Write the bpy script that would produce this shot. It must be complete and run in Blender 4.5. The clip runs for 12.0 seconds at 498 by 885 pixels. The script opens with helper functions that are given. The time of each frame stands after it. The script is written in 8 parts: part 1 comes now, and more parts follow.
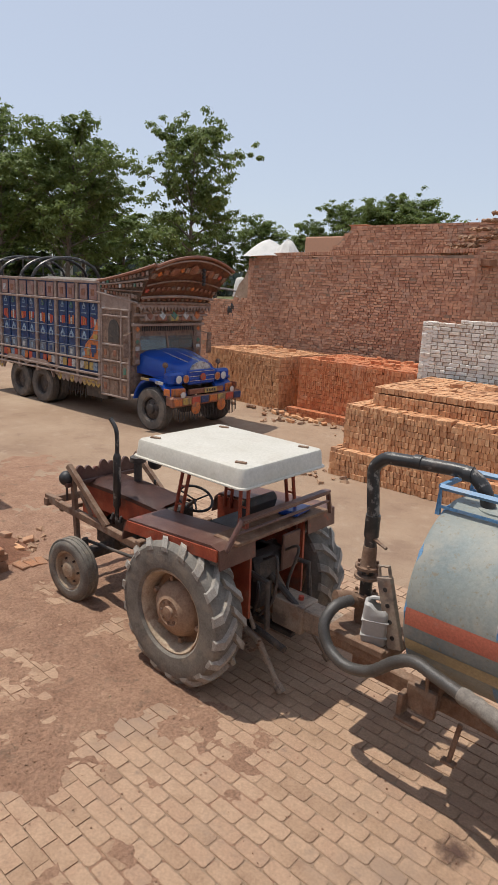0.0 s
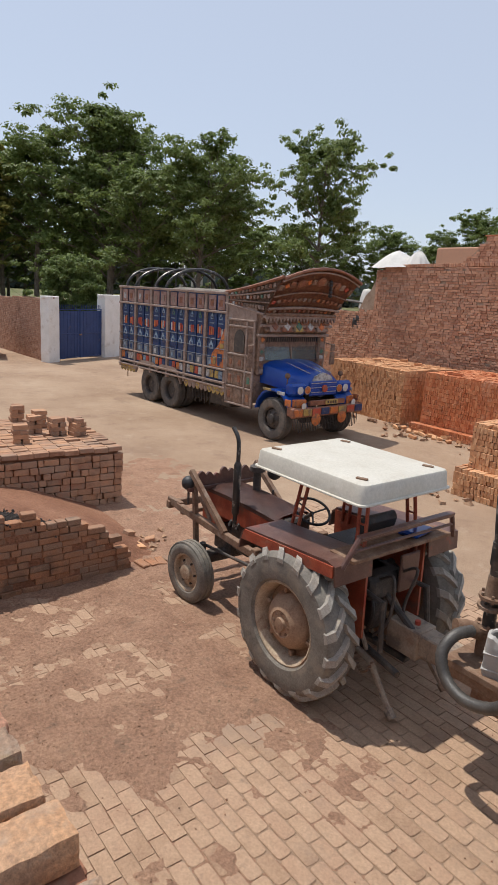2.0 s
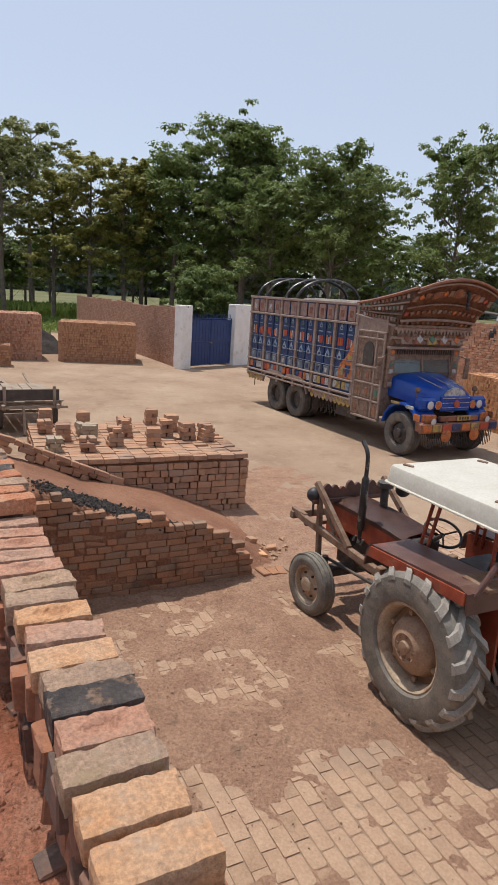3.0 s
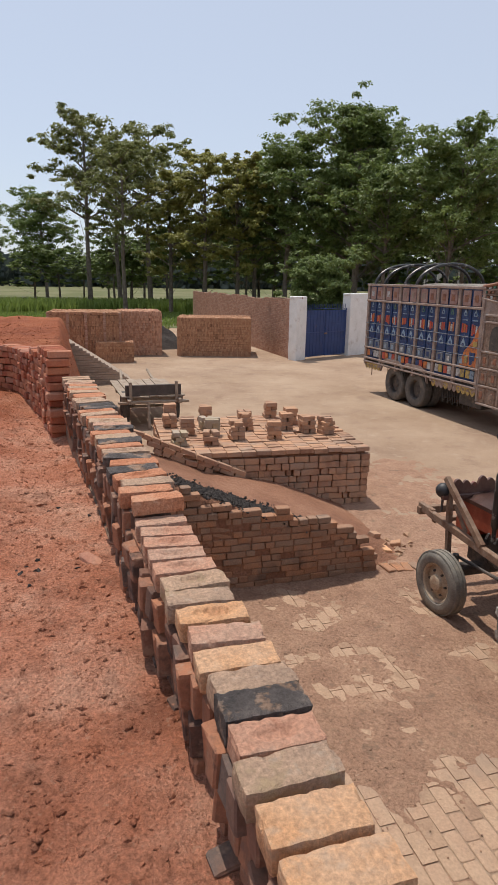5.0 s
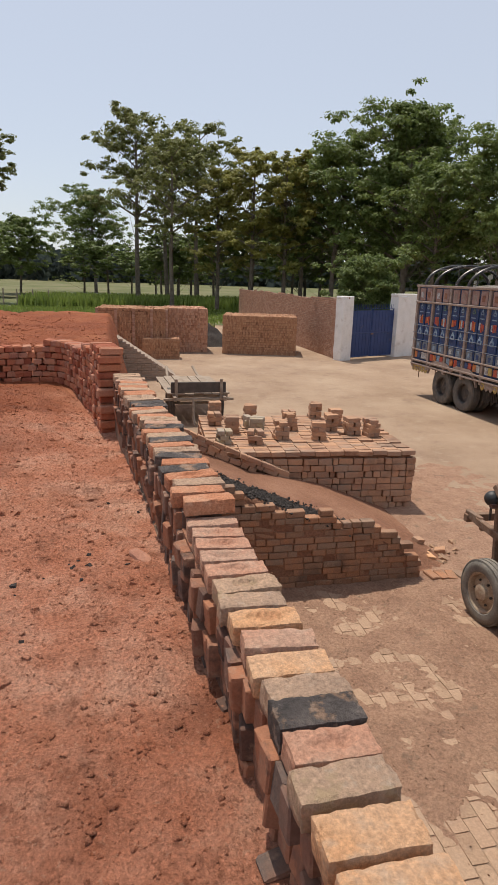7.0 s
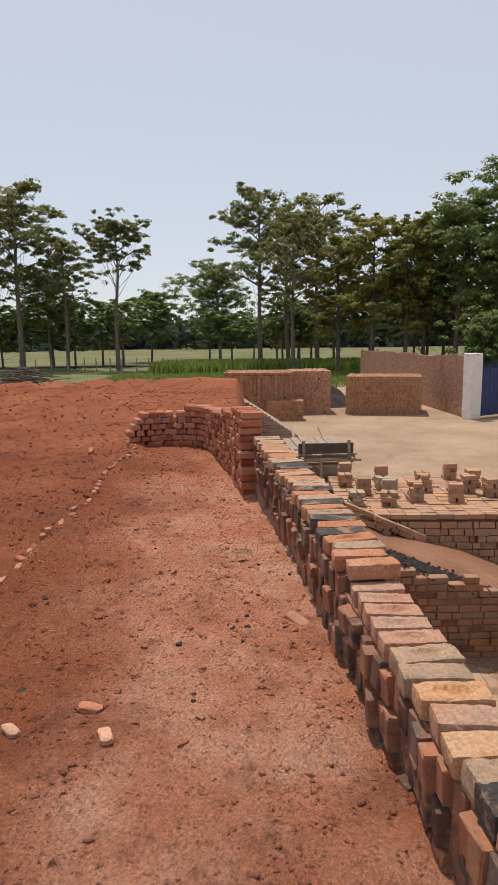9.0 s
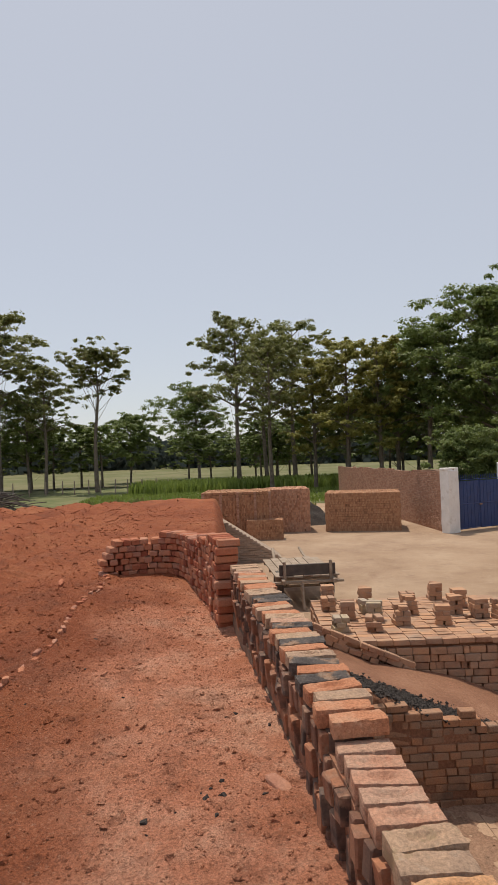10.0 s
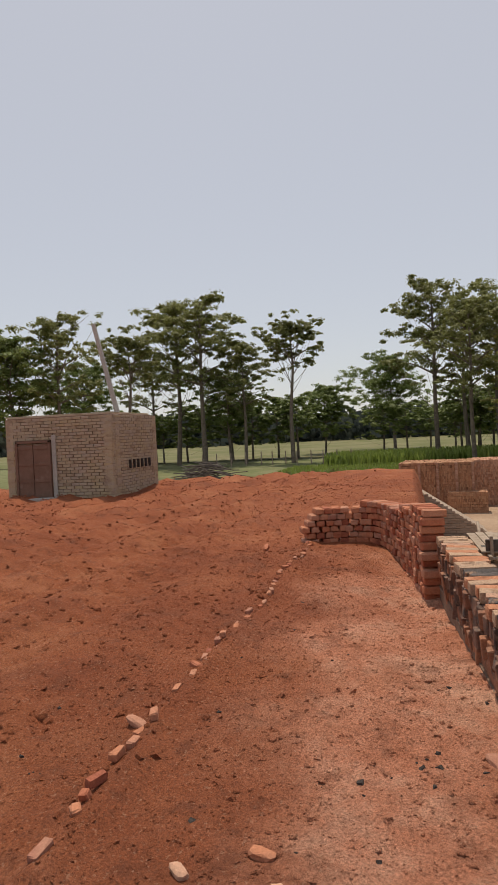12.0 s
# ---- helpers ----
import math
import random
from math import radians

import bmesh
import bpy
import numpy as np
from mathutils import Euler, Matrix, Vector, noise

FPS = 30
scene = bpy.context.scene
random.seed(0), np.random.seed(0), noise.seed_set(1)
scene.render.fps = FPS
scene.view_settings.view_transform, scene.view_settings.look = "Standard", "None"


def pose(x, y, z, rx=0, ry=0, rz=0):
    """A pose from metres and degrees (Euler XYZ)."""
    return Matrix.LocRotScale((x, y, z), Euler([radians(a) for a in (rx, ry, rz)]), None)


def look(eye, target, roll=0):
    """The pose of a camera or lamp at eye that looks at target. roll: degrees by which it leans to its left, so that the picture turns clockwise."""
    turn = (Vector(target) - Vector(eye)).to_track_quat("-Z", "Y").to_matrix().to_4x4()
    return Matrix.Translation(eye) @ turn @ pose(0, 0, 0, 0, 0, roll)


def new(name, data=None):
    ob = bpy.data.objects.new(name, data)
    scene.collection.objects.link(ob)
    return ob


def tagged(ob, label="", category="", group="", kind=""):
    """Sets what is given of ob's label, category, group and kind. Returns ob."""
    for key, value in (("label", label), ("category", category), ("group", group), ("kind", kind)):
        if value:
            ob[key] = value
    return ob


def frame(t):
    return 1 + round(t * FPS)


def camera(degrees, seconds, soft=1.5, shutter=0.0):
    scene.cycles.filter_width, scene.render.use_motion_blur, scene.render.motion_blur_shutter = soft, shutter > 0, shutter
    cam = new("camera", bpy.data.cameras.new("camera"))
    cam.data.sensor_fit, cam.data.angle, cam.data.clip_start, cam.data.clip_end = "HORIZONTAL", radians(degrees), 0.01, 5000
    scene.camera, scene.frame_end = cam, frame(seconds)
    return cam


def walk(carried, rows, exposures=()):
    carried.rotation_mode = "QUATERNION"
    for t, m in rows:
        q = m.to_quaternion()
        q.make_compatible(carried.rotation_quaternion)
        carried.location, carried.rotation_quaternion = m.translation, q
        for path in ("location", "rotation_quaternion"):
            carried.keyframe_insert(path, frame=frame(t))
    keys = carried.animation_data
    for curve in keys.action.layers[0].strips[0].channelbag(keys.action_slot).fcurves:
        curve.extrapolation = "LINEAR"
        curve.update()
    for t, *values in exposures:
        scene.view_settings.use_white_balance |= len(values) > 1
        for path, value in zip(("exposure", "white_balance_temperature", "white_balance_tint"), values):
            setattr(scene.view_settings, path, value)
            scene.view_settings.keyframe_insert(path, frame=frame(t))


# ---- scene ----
cam = camera(42.94, 12.0, soft=0.85)
PATH = [
    (0, (0.001, 0.001, 3.465), (76.22, -2.88, 42.11)),
    (0.5, (-0.008, -0.011, 3.470), (75.99, -3.85, 44.81)),
    (1, (-0.005, -0.013, 3.458), (75.84, -4.03, 47.26)),
    (1.5, (-0.010, -0.005, 3.466), (76.15, -3.84, 49.33)),
    (2, (-0.034, -0.019, 3.483), (76.56, -3.29, 53.08)),
    (2.5, (-0.083, -0.031, 3.483), (76.31, -3.32, 58.53)),
    (3, (-0.108, -0.078, 3.490), (76.75, -3.64, 64.30)),
    (3.5, (-0.140, -0.136, 3.505), (78.65, -3.09, 67.23)),
    (5.5, (-0.190, -0.201, 3.529), (74.97, -0.92, 75.76)),
    (6, (-0.195, -0.212, 3.539), (75.64, -1.37, 76.78)),
    (6.5, (-0.207, -0.224, 3.539), (74.79, -1.52, 77.37)),
    (8.5, (-0.183, -0.398, 3.566), (80.73, -1.30, 83.73)),
    (9, (-0.198, -0.445, 3.558), (80.62, 0.68, 88.55)),
    (9.5, (-0.278, -0.413, 3.568), (84.75, 2.20, 90.18)),
    (10, (-0.337, -0.389, 3.632), (91.18, 2.01, 86.65)),
    (10.5, (-0.335, -0.407, 3.641), (92.06, 2.01, 88.22)),
    (11, (-0.339, -0.431, 3.636), (92.09, 1.85, 91.08)),
    (11.5, (-0.330, -0.443, 3.630), (89.92, 2.24, 96.23)),
    (12, (-0.356, -0.466, 3.614), (89.25, 2.73, 104.08)),
]
walk(cam, [(t, pose(*eye, *turn)) for t, eye, turn in PATH],
     [(0, 0.0, 6450, 10), (3.5, 0.06, 6350, 10), (6, 0.04, 6600, 10), (9, 0.04, 6950, 11), (10.5, -0.13, 7150, 11), (12, -0.13, 7350, 12)])

# ---- light ----
SUN = Vector((-0.36, -0.11, 1.0)).normalized()      # the way to the sun
world = bpy.data.worlds.new("sky")
scene.world = world
world.use_nodes = True
wn, wl = world.node_tree.nodes, world.node_tree.links
sky = wn.new("ShaderNodeTexSky")
sky.sky_type, sky.sun_disc = "NISHITA", False
sky.sun_elevation = math.asin(SUN.z)
sky.sun_rotation = math.atan2(SUN.x, SUN.y)
sky.air_density, sky.dust_density, sky.ozone_density, sky.altitude = 1.0, 0.7, 1.0, 0
wn["Background"].inputs[1].default_value = 0.105
haze = wn.new("ShaderNodeMix")                       # summer haze over the whole sky
haze.data_type = "RGBA"
haze.inputs[0].default_value, haze.inputs[7].default_value = 0.62, (6.7, 7.25, 8.4, 1)
wl.new(sky.outputs[0], haze.inputs[6])
wl.new(haze.outputs[2], wn["Background"].inputs[0])
sun = new("sun", bpy.data.lights.new("sun", "SUN"))
sun.data.energy, sun.data.angle, sun.data.color = 3.6, radians(0.6), (1.0, 0.94, 0.85)
sun.matrix_world = look(SUN * 50, (0, 0, 0))
scene.view_settings.exposure = 0.0

# ---- materials ----
def surface(name, cols, rough=0.85, scale=3.0, fine=40.0, bump=0.25, rand="", weight=0.6, metal=0.0, stain=None, grain=0.35, depth=0.01, trodden=None):
    """A material in world-sized noise: colours along a ramp by coarse noise and a random per piece, darker and lighter grain, stains, relief."""
    m = bpy.data.materials.new(name)
    m.use_nodes = True
    n, l = m.node_tree.nodes, m.node_tree.links
    bsdf = n["Principled BSDF"]
    geo = n.new("ShaderNodeNewGeometry")

    def noise_at(size, detail, rough_=0.6):
        t = n.new("ShaderNodeTexNoise")
        t.inputs["Scale"].default_value, t.inputs["Detail"].default_value, t.inputs["Roughness"].default_value = size, detail, rough_
        l.new(geo.outputs["Position"], t.inputs["Vector"])
        return t.outputs["Fac"]

    def calc(op, a, b):
        t = n.new("ShaderNodeMath")
        t.operation = op
        for i, v in enumerate((a, b)):
            if isinstance(v, (int, float)):
                t.inputs[i].default_value = v
            else:
                l.new(v, t.inputs[i])
        return t.outputs[0]

    coarse, small = noise_at(scale, 5), noise_at(fine, 6, 0.7)
    grain = grain * 1.6
    fac = calc("ADD", calc("MULTIPLY", calc("SUBTRACT", coarse, 0.5), 2.2), 0.5)
    if rand:
        source = n.new("ShaderNodeObjectInfo").outputs["Random"] if rand == "object" else geo.outputs["Random Per Island"]
        fac = calc("ADD", calc("MULTIPLY", source, weight), calc("MULTIPLY", fac, 1 - weight))
    ramp = n.new("ShaderNodeValToRGB")
    el = ramp.color_ramp.elements
    while len(el) < len(cols):
        el.new(0.5)
    for i, c in enumerate(cols):
        el[i].position = i / max(1, len(cols) - 1)
        el[i].color = (*c, 1)
    l.new(fac, ramp.inputs[0])
    col = ramp.outputs[0]

    def blend(kind, f, a, b):
        t = n.new("ShaderNodeMix")
        t.data_type, t.blend_type = "RGBA", kind
        for i, v in ((0, f), (6, a), (7, b)):
            if isinstance(v, (int, float)):
                t.inputs[i].default_value = v
            elif isinstance(v, tuple):
                t.inputs[i].default_value = (*v, 1)
            else:
                l.new(v, t.inputs[i])
        return t.outputs[2]

    grey = n.new("ShaderNodeCombineColor")
    g = calc("ADD", calc("MULTIPLY", small, 2 * grain), 1 - grain)
    for i in range(3):
        l.new(g, grey.inputs[i])
    col = blend("MULTIPLY", 1.0, col, grey.outputs[0])
    if trodden:                                           # a worn strip along x: its far and near side in y, its two ends, and its colours
        (y0, x0, x1), shades = trodden
        xyz = n.new("ShaderNodeSeparateXYZ")
        l.new(geo.outputs["Position"], xyz.inputs[0])
        wander = calc("MULTIPLY", calc("SUBTRACT", noise_at(0.9, 7, 0.62), 0.5), 2.6)
        m_ = None
        for axis, edge, sign, soft_ in ((1, y0, 1, 1.3), (0, x0, 1, 2.0), (0, x1, -1, 2.0)):
            r = n.new("ShaderNodeMapRange")
            r.interpolation_type = "SMOOTHSTEP"
            r.inputs["From Min"].default_value, r.inputs["From Max"].default_value = -soft_ / 2, soft_ / 2
            l.new(calc("ADD", calc("MULTIPLY", calc("SUBTRACT", xyz.outputs[axis], edge), sign), wander), r.inputs["Value"])
            m_ = r.outputs[0] if m_ is None else calc("MULTIPLY", m_, r.outputs[0])
        tone = n.new("ShaderNodeValToRGB")
        te = tone.color_ramp.elements
        te.new(0.5)
        for i, c in enumerate(shades):
            te[i].position, te[i].color = (0.34, 0.5, 0.66)[i], (*c, 1)
        l.new(noise_at(1.9, 8, 0.68), tone.inputs[0])
        col = blend("MIX", calc("MULTIPLY", m_, 0.92), col, blend("MULTIPLY", 1.0, tone.outputs[0], grey.outputs[0]))
    for c, size, low, high, most in stain or ():
        r = n.new("ShaderNodeMapRange")
        r.inputs["From Min"].default_value, r.inputs["From Max"].default_value, r.inputs["To Max"].default_value = low, high, most
        l.new(noise_at(size, 6, 0.65), r.inputs["Value"])
        col = blend("MIX", r.outputs[0], col, c)
    l.new(col, bsdf.inputs["Base Color"])
    bsdf.inputs["Roughness"].default_value, bsdf.inputs["Metallic"].default_value = rough, metal
    if rough > 0.7:
        bsdf.inputs["Specular IOR Level"].default_value = 0.2
    if bump:
        b = n.new("ShaderNodeBump")
        b.inputs["Strength"].default_value, b.inputs["Distance"].default_value = bump, depth
        l.new(calc("ADD", small, calc("MULTIPLY", noise_at(fine * 0.28, 8, 0.75), 1.6)), b.inputs["Height"])
        l.new(b.outputs[0], bsdf.inputs["Normal"])
    return m


DUST = (0.42, 0.29, 0.20)
yard_dirt = surface("yard_dirt", [(0.301, 0.202, 0.133), (0.37, 0.258, 0.176), (0.43, 0.314, 0.219)], 0.95, 0.5, 60, 0.9, grain=0.36, depth=0.012,
                    stain=[((0.258, 0.168, 0.116), 0.35, 0.50, 0.66, 0.55), ((0.232, 0.15, 0.107), 1.1, 0.54, 0.68, 0.5), ((0.189, 0.129, 0.0946), 9, 0.60, 0.70, 0.5), ((0.456, 0.353, 0.258), 3.1, 0.56, 0.70, 0.5), ((0.206, 0.142, 0.103), 26, 0.62, 0.68, 0.45)])
loose_soil = surface("loose_soil", [(0.285, 0.163, 0.108), (0.352, 0.209, 0.139), (0.408, 0.251, 0.166)], 0.95, 3.0, 34, 1.0, grain=0.5, depth=0.02,
                     stain=[((0.141, 0.106, 0.0792), 5, 0.58, 0.72, 0.6), ((0.334, 0.282, 0.176), 14, 0.64, 0.72, 0.5)])
red_earth = surface("red_earth", [(0.19, 0.054, 0.025), (0.275, 0.080, 0.035), (0.33, 0.104, 0.046), (0.39, 0.145, 0.070)], 0.95, 0.7, 75, 1.0, grain=0.6, depth=0.022,
                    trodden=((-1.15, -7.9, 2.6), ((0.46, 0.165, 0.088), (0.58, 0.245, 0.148), (0.68, 0.37, 0.25))),
                    stain=[((0.13, 0.047, 0.027), 5, 0.55, 0.68, 0.5), ((0.42, 0.18, 0.09), 0.5, 0.56, 0.7, 0.3), ((0.17, 0.066, 0.042), 0.6, 0.58, 0.72, 0.4), ((0.18, 0.060, 0.031), 2.2, 0.54, 0.64, 0.4),
                           # fine dark specks: uneven earth plus the grit's small shadows as colour; then pale specks
                           ((0.16, 0.055, 0.030), 26, 0.57, 0.63, 0.45), ((0.16, 0.056, 0.032), 80, 0.56, 0.63, 0.45), ((0.60, 0.36, 0.24), 48, 0.59, 0.65, 0.35)])
ramp_earth = surface("ramp_earth", [(0.234, 0.111, 0.0667), (0.308, 0.152, 0.0927), (0.393, 0.211, 0.132)], 0.95, 1.0, 35, 0.9, grain=0.45, depth=0.03, stain=[((0.213, 0.101, 0.0641), 2.2, 0.54, 0.7, 0.6)])
PAVE = [(0.273, 0.169, 0.115), (0.367, 0.24, 0.158), (0.442, 0.298, 0.201), (0.404, 0.261, 0.175), (0.338, 0.229, 0.163)]
paver = surface("paver", PAVE, 0.9, 4, 50, 0.6, rand="object", weight=0.55, grain=0.3,
                stain=[((0.30, 0.215, 0.16), 1.2, 0.52, 0.68, 0.75), ((0.20, 0.15, 0.12), 7, 0.6, 0.74, 0.55)])
paver_bulk = surface("paver_far", PAVE, 0.9, 4, 50, 0.6, rand="island", weight=0.55, grain=0.3,
                     stain=[((0.30, 0.215, 0.16), 1.2, 0.52, 0.68, 0.75), ((0.20, 0.15, 0.12), 7, 0.6, 0.74, 0.55)])
oil_stain = surface("oil_stain", [(0.07, 0.035, 0.025), (0.13, 0.07, 0.05)], 0.7, 8, 60, 0.4)
_n, _l = oil_stain.node_tree.nodes, oil_stain.node_tree.links
_tc, _len, _ns, _add, _soft = _n.new("ShaderNodeTexCoord"), _n.new("ShaderNodeVectorMath"), _n.new("ShaderNodeTexNoise"), _n.new("ShaderNodeMath"), _n.new("ShaderNodeMapRange")
_len.operation, _add.operation, _ns.inputs["Scale"].default_value, _ns.inputs["Detail"].default_value = "LENGTH", "MULTIPLY_ADD", 14, 6
_l.new(_tc.outputs["Object"], _len.inputs[0])
_l.new(_tc.outputs["Object"], _ns.inputs["Vector"])
_l.new(_ns.outputs["Fac"], _add.inputs[0])
_add.inputs[1].default_value = 0.22
_l.new(_len.outputs["Value"], _add.inputs[2])
_soft.inputs["From Min"].default_value, _soft.inputs["From Max"].default_value, _soft.inputs["To Min"].default_value, _soft.inputs["To Max"].default_value = 0.13, 0.25, 0.85, 0.0
_l.new(_add.outputs[0], _soft.inputs["Value"])
_l.new(_soft.outputs[0], _n["Principled BSDF"].inputs["Alpha"])


def brick_pair(name, cols, stain=None, grain=0.3, scale=9.0):
    return (surface(name, cols, 0.9, scale, 70, 0.6, "object", 0.75, stain=stain, grain=grain, depth=0.006),
            surface(name + "_bulk", cols, 0.9, scale, 70, 0.6, "island", 0.75, stain=stain, grain=grain, depth=0.006))


ORANGE = brick_pair("brick_tan_orange", [(0.367, 0.168, 0.085), (0.54, 0.273, 0.14), (0.67, 0.389, 0.215), (0.605, 0.31, 0.155), (0.454, 0.226, 0.125)], stain=[((0.24, 0.135, 0.09), 2.5, 0.55, 0.7, 0.55), ((0.14, 0.085, 0.065), 7, 0.6, 0.72, 0.5)])
BRIGHT = brick_pair("brick_red_orange", [(0.42, 0.125, 0.055), (0.56, 0.20, 0.09), (0.62, 0.27, 0.135), (0.50, 0.16, 0.07), (0.60, 0.31, 0.18)], stain=[((0.30, 0.10, 0.06), 3.5, 0.56, 0.7, 0.5), ((0.62, 0.40, 0.28), 1.4, 0.57, 0.7, 0.5)])
BROWN = brick_pair("brick_weathered", [(0.259, 0.121, 0.0768), (0.454, 0.226, 0.139), (0.594, 0.325, 0.205), (0.517, 0.305, 0.21), (0.399, 0.189, 0.118), (0.561, 0.357, 0.226)], stain=[((0.391, 0.298, 0.233), 1.1, 0.58, 0.72, 0.4), ((0.112, 0.0651, 0.0465), 4, 0.62, 0.75, 0.6)])
WHITEWASH = brick_pair("brick_whitewashed", [(0.719, 0.661, 0.57), (0.835, 0.789, 0.707), (0.603, 0.51, 0.41)], stain=[((0.34, 0.21, 0.14), 12, 0.56, 0.68, 0.8)])
# mud-smeared brick, coloured darker than MUDDY for the ramp wall's shaded face
RAMPWALL = brick_pair("brick_mud_shaded", [(0.21, 0.12, 0.078), (0.33, 0.185, 0.115), (0.40, 0.19, 0.10), (0.28, 0.185, 0.13), (0.35, 0.22, 0.145)], stain=[((0.30, 0.20, 0.14), 1.3, 0.48, 0.66, 0.6), ((0.10, 0.07, 0.055), 2.4, 0.54, 0.68, 0.6), ((0.34, 0.15, 0.075), 1.8, 0.58, 0.70, 0.5)], grain=0.45)
GREYBRICK = brick_pair("brick_grey_dust", [(0.27, 0.205, 0.155), (0.40, 0.31, 0.24), (0.34, 0.255, 0.195)], grain=0.4)
PINKISH = brick_pair("brick_pinkish", [(0.286, 0.143, 0.0924), (0.395, 0.223, 0.151), (0.47, 0.286, 0.202), (0.353, 0.185, 0.122), (0.437, 0.294, 0.218)], stain=[((0.227, 0.13, 0.0924), 1.4, 0.55, 0.7, 0.55), ((0.168, 0.0924, 0.0672), 5, 0.6, 0.72, 0.5)])
DARKORANGE = brick_pair("brick_dark_orange", [(0.24, 0.115, 0.065), (0.38, 0.20, 0.115), (0.47, 0.265, 0.155), (0.42, 0.215, 0.12), (0.30, 0.15, 0.09)], stain=[((0.20, 0.11, 0.07), 2.5, 0.55, 0.7, 0.55)], grain=0.42)
MUDDY = brick_pair("brick_muddy", [(0.25, 0.13, 0.082), (0.42, 0.245, 0.155), (0.50, 0.28, 0.165), (0.36, 0.235, 0.165), (0.46, 0.225, 0.13)], stain=[((0.36, 0.27, 0.20), 1.6, 0.5, 0.7, 0.6), ((0.19, 0.12, 0.085), 2.4, 0.52, 0.66, 0.6)])
CHARRED = ((0.055, 0.048, 0.046), 5, 0.60, 0.66, 0.8)
BAKED_DUST = ((0.52, 0.40, 0.30), 13, 0.56, 0.72, 0.5)
CAP_TAN = surface("brick_cap_tan", [(0.46, 0.23, 0.12), (0.60, 0.325, 0.17), (0.58, 0.35, 0.21), (0.50, 0.30, 0.185)], 0.9, 6, 80, 0.8, "object", 0.3, grain=0.55, depth=0.012, stain=[((0.30, 0.20, 0.14), 9, 0.58, 0.70, 0.5), ((0.13, 0.10, 0.09), 6, 0.66, 0.72, 0.6), BAKED_DUST])
CAP_PINK = surface("brick_cap_pink", [(0.40, 0.19, 0.12), (0.50, 0.265, 0.175), (0.47, 0.29, 0.205), (0.42, 0.235, 0.165)], 0.9, 6, 80, 0.8, "object", 0.3, grain=0.55, depth=0.012, stain=[((0.36, 0.14, 0.085), 8, 0.56, 0.68, 0.6), BAKED_DUST, ((0.16, 0.115, 0.10), 7, 0.65, 0.72, 0.6)])
CAP_GREY = surface("brick_cap_grey", [(0.29, 0.195, 0.14), (0.42, 0.28, 0.195), (0.50, 0.325, 0.215), (0.37, 0.265, 0.195)], 0.9, 7, 80, 0.9, "object", 0.3, grain=0.55, depth=0.012, stain=[((0.12, 0.10, 0.09), 7, 0.58, 0.66, 0.6), ((0.52, 0.36, 0.21), 7, 0.58, 0.66, 0.7), ((0.46, 0.37, 0.29), 18, 0.55, 0.65, 0.5)])
CAP_BLACK = surface("brick_cap_charred", [(0.055, 0.047, 0.045), (0.115, 0.095, 0.086), (0.20, 0.16, 0.14)], 0.75, 9, 60, 1.0, "object", 0.3, grain=0.5, depth=0.016, stain=[((0.44, 0.25, 0.145), 6, 0.54, 0.62, 0.85), ((0.30, 0.25, 0.21), 12, 0.56, 0.66, 0.6)])
CAP_RED = surface("brick_cap_red", [(0.42, 0.165, 0.085), (0.50, 0.235, 0.135)], 0.9, 6, 80, 0.7, "object", 0.3, grain=0.55, depth=0.012, stain=[((0.55, 0.37, 0.25), 5, 0.55, 0.68, 0.5), ((0.25, 0.10, 0.06), 9, 0.6, 0.7, 0.5)])
SOOTY = brick_pair("brick_sooty", [(0.06, 0.05, 0.045), (0.20, 0.10, 0.068), (0.38, 0.165, 0.092), (0.13, 0.095, 0.08), (0.30, 0.15, 0.10)], stain=[((0.05, 0.043, 0.04), 6, 0.52, 0.62, 0.8), ((0.34, 0.22, 0.15), 14, 0.56, 0.66, 0.6), ((0.40, 0.20, 0.13), 3, 0.58, 0.7, 0.5)], scale=5)
RED = brick_pair("brick_red", [(0.19, 0.06, 0.04), (0.36, 0.115, 0.065), (0.46, 0.19, 0.105), (0.42, 0.21, 0.14), (0.28, 0.10, 0.07)], stain=[((0.20, 0.09, 0.06), 5, 0.58, 0.72, 0.5)])
HUTBRICK = brick_pair("brick_limewashed", [(0.232, 0.159, 0.107), (0.413, 0.331, 0.228), (0.37, 0.301, 0.237), (0.43, 0.331, 0.181)], stain=[((0.241, 0.155, 0.12), 3, 0.56, 0.7, 0.6), ((0.447, 0.344, 0.172), 0.8, 0.56, 0.7, 0.4)])
lime_mortar = surface("lime_mortar", [(0.24, 0.16, 0.11), (0.36, 0.26, 0.185), (0.42, 0.31, 0.23)], 0.95, 3, 60, 0.6)
stack_core = surface("brick_dust", [(0.20, 0.10, 0.06), (0.28, 0.145, 0.085)], 0.95, 6, 60, 0.5)
mortar = surface("mud_mortar", [(0.17, 0.11, 0.078), (0.24, 0.165, 0.12)], 0.95, 6, 60, 0.5)
lime_plaster = surface("limewash", [(0.726, 0.704, 0.66), (0.836, 0.814, 0.781)], 0.9, 2.5, 40, 0.5, grain=0.12, stain=[((0.46, 0.38, 0.31), 2.2, 0.56, 0.72, 0.6)])
coal = surface("coal", [(0.035, 0.03, 0.028), (0.075, 0.062, 0.055)], 0.95, 12, 80, 0.8)
rubble = surface("rubble", [(0.34, 0.17, 0.10), (0.42, 0.27, 0.17), (0.30, 0.20, 0.15)], 0.95, 9, 60, 0.8, "island", 0.7)

